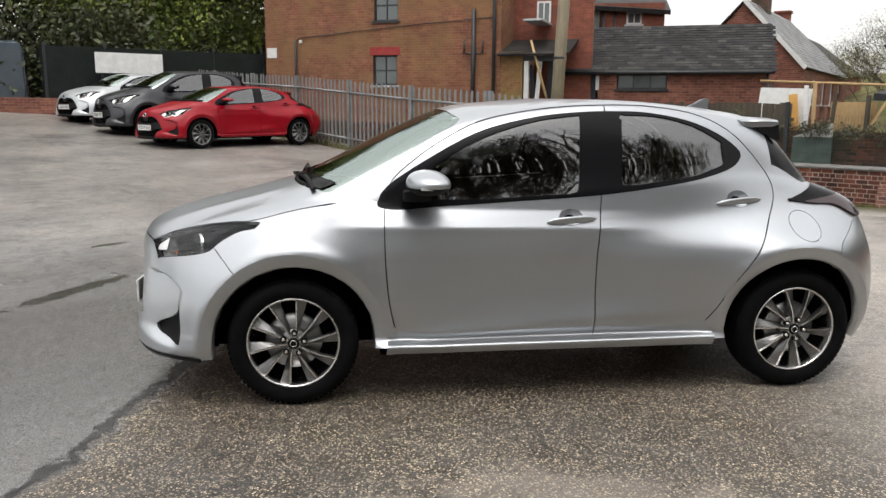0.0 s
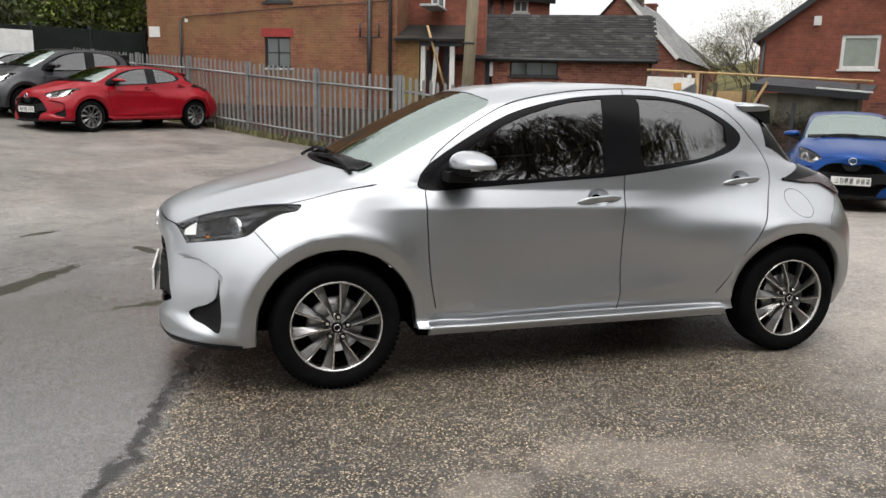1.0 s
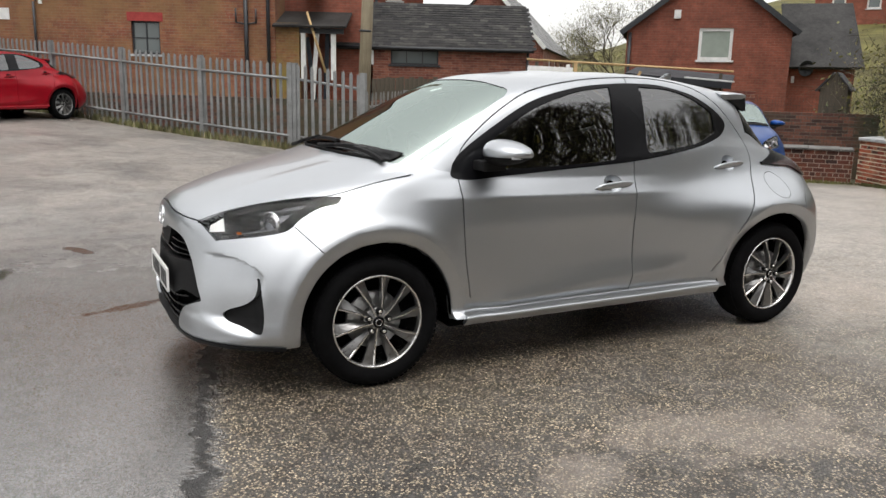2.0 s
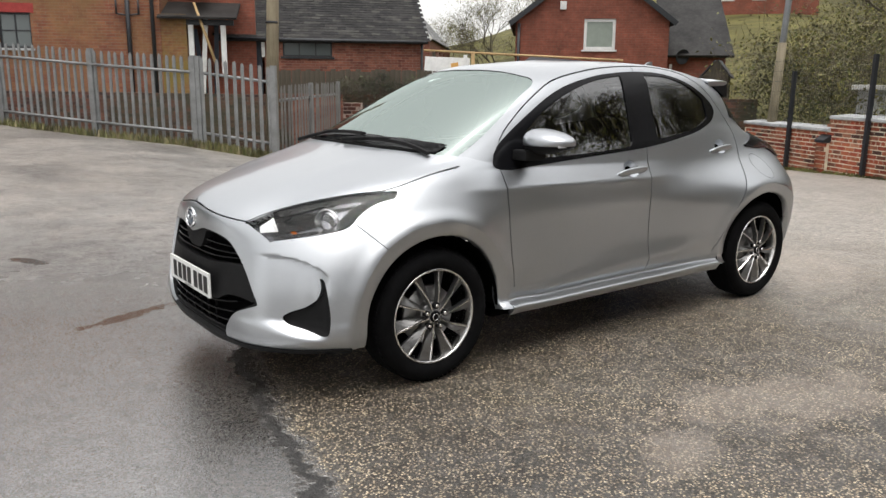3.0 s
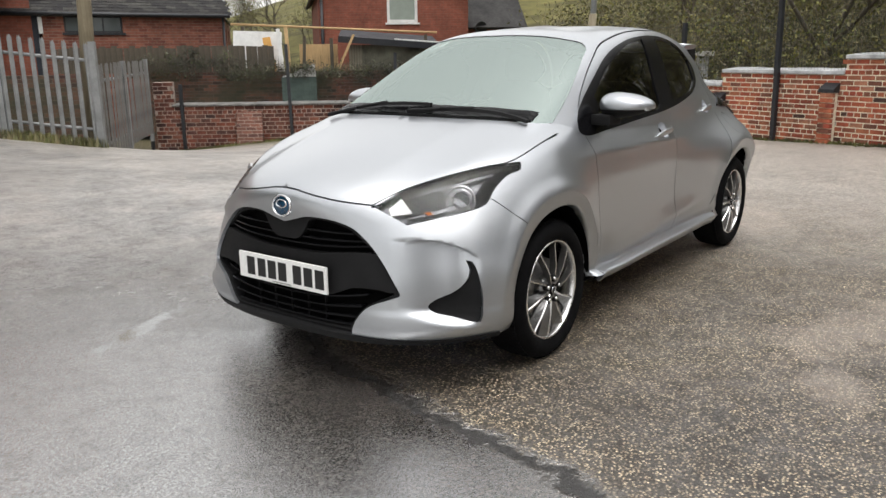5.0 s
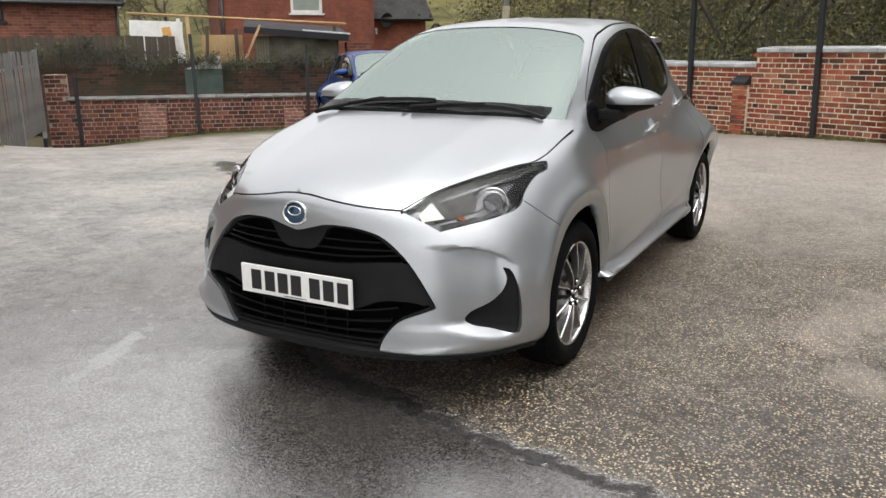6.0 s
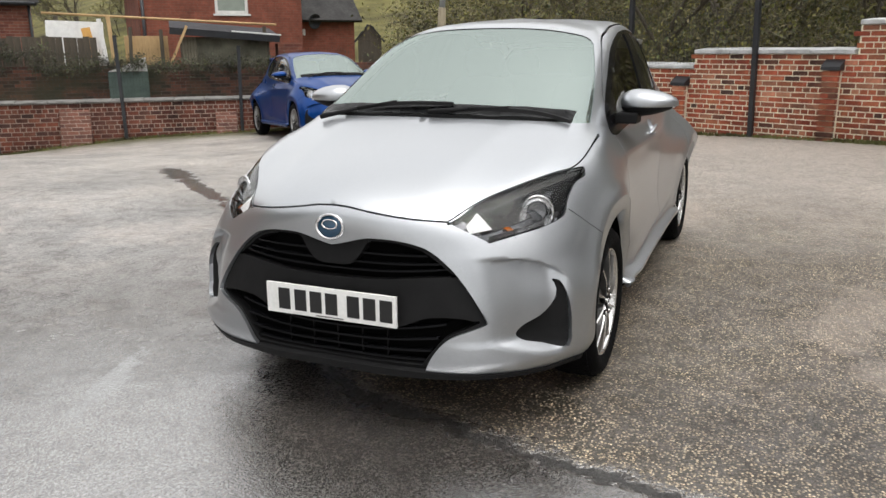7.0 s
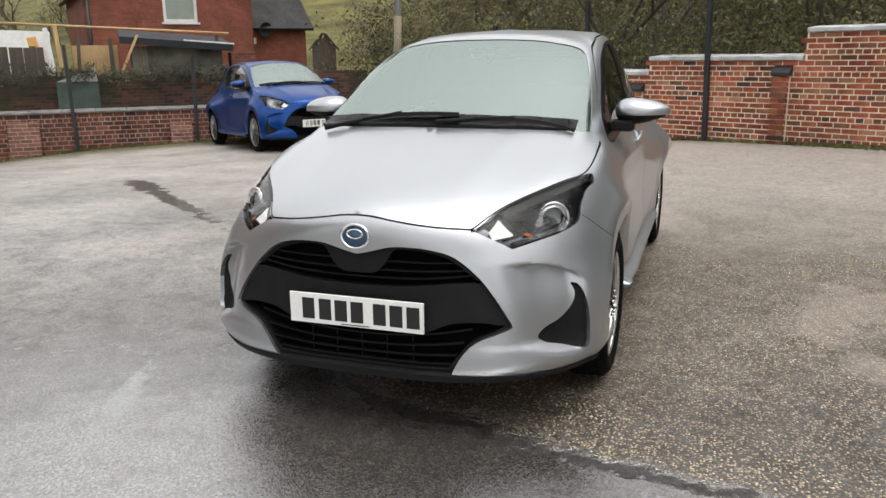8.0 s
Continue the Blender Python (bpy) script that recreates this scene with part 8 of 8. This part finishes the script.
# unseen hedge and brush, added so windows and doors reflect something dark
edge = [(x, -13.5 + 1.5 * math.sin(x), z) for x in np.arange(-22, 24, 0.6) for z in (0.3, 0.8, 1.4, 2.0, 2.6)]
scatter("hedge", "unseen dark hedge on the open side, added for dark reflections", M_LEAF_DARK, edge, 26000, 0.09, 0.6, 0.6, 8)
scatter("hedge_brush", "unseen brown brushwood over the hedge, added for dark reflections", M_TWIG, [(x, y, z + 1.6) for x, y, z in edge], 9000, 0.55, 0.012, 0.8, 9, 1.2)

# dark trees behind the parked cars
leafy = [tree("leafy_tree", "dark leafy tree behind the netting fence", pose(-5, 26, 1), 8.0, 5, 21, 14000, M_LEAF_DARK, 0.075, spread=0.6),
         tree("spring_tree", "tree with fresh yellow-green spring leaves", pose(-4.6, 25.2, 1), 7.0, 5, 22, 12000, M_LEAF_FRESH, 0.065, spread=0.55)]
for x, y, k, a, s in ((-9, 25, 0, 70, 1.1), (-13, 23.5, 0, 150, 1.15), (-17, 21, 0, 200, 1.2), (-7, 29, 0, 20, 1.4), (-12, 28, 1, 90, 1.2), (-21, 19, 0, 310, 1.3), (-2.6, 30, 0, 260, 1.3), (-16, 27, 0, 100, 1.5), (-25, 15, 0, 10, 1.4), (-24, 22, 0, 55, 1.6), (-28, 6, 0, 77, 1.5)):
    c = copy_thing(leafy[k], pose(x, y, 1.0, 0, 0, a))
    c.scale = (s, s, s)
scatter("ivy_hedge", "dark ivy and brambles behind the netting", M_LEAF_DARK, [(-14 + 12.2 * t + rnd.uniform(-0.5, 0.5), 18.4 + 5.2 * t + rnd.uniform(0.3, 2), 1.2 + rnd.uniform(0, 3.2)) for t in np.arange(0, 1, 0.01)], 20000, 0.08, 0.55, 0.5, 17)

wood_at = [(-26 + 26 * a + rnd.uniform(-1.5, 1.5), 20.5 + 7.5 * a + rnd.uniform(0, 5), 1.0 + rnd.uniform(0, 8.5)) for a in np.arange(0, 1, 0.0022)]
scatter("woodland", "dark leafy woodland behind the netting fence", M_LEAF_DARK, wood_at, 230000, 0.085, 0.55, 0.75, 12)
scatter("spring_foliage", "bright yellow-green spring leaves behind the netting", M_LEAF_FRESH, [(rnd.uniform(-7.5, -2.7), rnd.uniform(23.2, 25), rnd.uniform(2.6, 7)) for _ in range(60)], 26000, 0.06, 0.55, 0.4, 16)
scatter("fresh_foliage", "bright spring leaves among the dark trees", M_LEAF_FRESH, [(x, y - 2.0, z + 0.8) for x, y, z in wood_at if math.sin(x * 1.1) + math.sin(z * 0.9 + x) > 0.9], 70000, 0.055, 0.55, 0.6, 13)

M_BRAMBLE = foliage("dark_brambles", [(0.02, 0.016, 0.011), (0.05, 0.042, 0.026), (0.075, 0.062, 0.04), (0.035, 0.035, 0.018)])
brambles = [(8.2 + 5.2 * a + rnd.uniform(-0.15, 0.15), 15.3 - 5.75 * a + rnd.uniform(-0.3, 0.1), rnd.uniform(0.88, 1.45 if a < 0.3 else 1.06)) for a in np.arange(0, 1, 0.012)]
scatter("brambles", "brown brambles over the sooty rear wall", M_BRAMBLE, brambles, 8000, 0.09, 0.03, 0.09, 14, 0.3)
scatter("bramble_leaves", "dull green bramble leaves over the rear wall", M_LEAF_DARK, brambles, 3500, 0.026, 0.6, 0.10, 15)

# wooded bank behind the brick wall
olive = [tree("scrub_tree", "bare scrub tree with olive buds", pose(14, 1, -0.3), 6.5, 7, 31, 6000, M_LEAF_OLIVE, 0.032, 0.1, 0.45, 0.075), tree("scrub_tree", "tangled scrub tree with mossy limbs", pose(12.5, -3.2, -0.2), 5.5, 7, 33, 4500, M_LEAF_OLIVE, 0.030, 0.15, 0.45, 0.07)]
spots = []
for _ in range(30):
    d, y = rnd.uniform(2.0, 14), rnd.uniform(-13, 9)
    spots.append((11.2 + 0.486 * y + d, y - 0.2 * d))
for i, (x, y) in enumerate(spots):
    c = copy_thing(olive[i % 2], pose(x, y, -0.3 + 0.10 * max(0, x - 13), rnd.uniform(-5, 5), rnd.uniform(-5, 5), rnd.uniform(0, 360)))
    s = rnd.uniform(0.85, 1.35)
    c.scale = (s, s, s)
cs = []
for _ in range(620):
    d, y = rnd.uniform(0.8, 12), rnd.uniform(-14, 9)
    x = 11.0 + 0.486 * y + d
    cs.append((x, y - 0.2 * d, -0.3 + 0.12 * max(0, x - 13) + rnd.uniform(0, 1.7 + 0.24 * d)))

scatter("undergrowth", "tangled olive and brown undergrowth on the bank", M_LEAF_OLIVE, cs, 150000, 0.036, 0.5, 0.55, 3)
scatter("ivy", "dark ivy among the undergrowth", M_LEAF_DARK, [c for c in cs[::2]] + [(c[0], c[1], c[2] * 0.5) for c in cs], 60000, 0.035, 0.6, 0.5, 4)
scatter("brushwood", "dense brown brushwood on the bank", M_TWIG, cs, 80000, 0.34, 0.010, 0.6, 6, 0.8)

# grassy hill with far trees and a far terrace
hill = bmesh.new()
xs, ys = np.arange(16, 141, 3.0), np.arange(-80, 121, 4.0)


def hill_z(x, y):
    d = math.hypot(x + 3, y + 1)
    a = math.degrees(math.atan2(y + 1, x + 3))
    up = np.interp(d, [19, 24, 34, 55, 80, 140], [-1.2, -0.2, 1.6, 5.4, 9.5, 17])
    fade = np.interp(a, [-75, -40, 38, 52, 75], [0.3, 1.0, 1.0, 0.45, 0.35])
    return up * fade + 0.25 * math.sin(x * 0.35) * math.cos(y * 0.3) - (1 - fade) * 0.8


hv = [[hill.verts.new((x, y, hill_z(x, y))) for x in xs] for y in ys]
for j in range(len(ys) - 1):
    for i in range(len(xs) - 1):
        hill.faces.new((hv[j][i], hv[j][i + 1], hv[j + 1][i + 1], hv[j + 1][i])).smooth = True
solid("hill", hill, M_GRASS, "grassy hillside behind the houses", "hill", kind="structure")
for i in range(30):
    a, d = radians(rnd.uniform(-60, 30)), rnd.uniform(32, 85)
    x, y = -3 + d * math.cos(a), -1 + d * math.sin(a)
    if 0.33 < a < 0.66 and d < 60:
        continue
    c = copy_thing(olive[0] if i % 3 else leafy[0], pose(x, y, hill_z(x, y) if x > 16 else 0, 0, 0, rnd.uniform(0, 360)))
    s = rnd.uniform(1.0, 1.7)
    c.scale = (s, s, s)
for a, d, k, s in ((54.6, 52, 0, 0.75), (53.4, 48, 1, 0.8), (52.2, 44, 0, 0.85), (50.5, 42, 1, 0.8), (49.0, 46, 0, 1.0)):
    x, y = 0.2 + d * math.cos(radians(a)), -4.4 + d * math.sin(radians(a))
    c = copy_thing(olive[k], pose(x, y, 0.3, 0, 0, 40 * d))
    c.scale = (s, s, s)
terrace = thing("far_terrace", "distant red brick terrace on the hill", "house", pose(44, 32, hill_z(46, 30) - 0.4, 0, 0, -58))
bm = bmesh.new()
wall_with_holes(bm, 0, 9, 0, 0.3, 0, 2.6, [(1 + 2 * k, 1.8 + 2 * k, 1.2, 2.2) for k in range(4)])
part("wall", bm, M_BRICK_HOUSE, terrace)
for k in range(4):
    window(terrace, 1 + 2 * k, 1.8 + 2 * k, 1.2, 2.2, M_WHITE_PAINT, M_PANE, bar=0.1)
part("roof", box(-0.2, 9.2, -0.2, 3.4, 0, 0.1), M_SLATE_PALE, terrace, "pale slate roof", at=pose(0, 0, 2.6, 32, 0, 0))
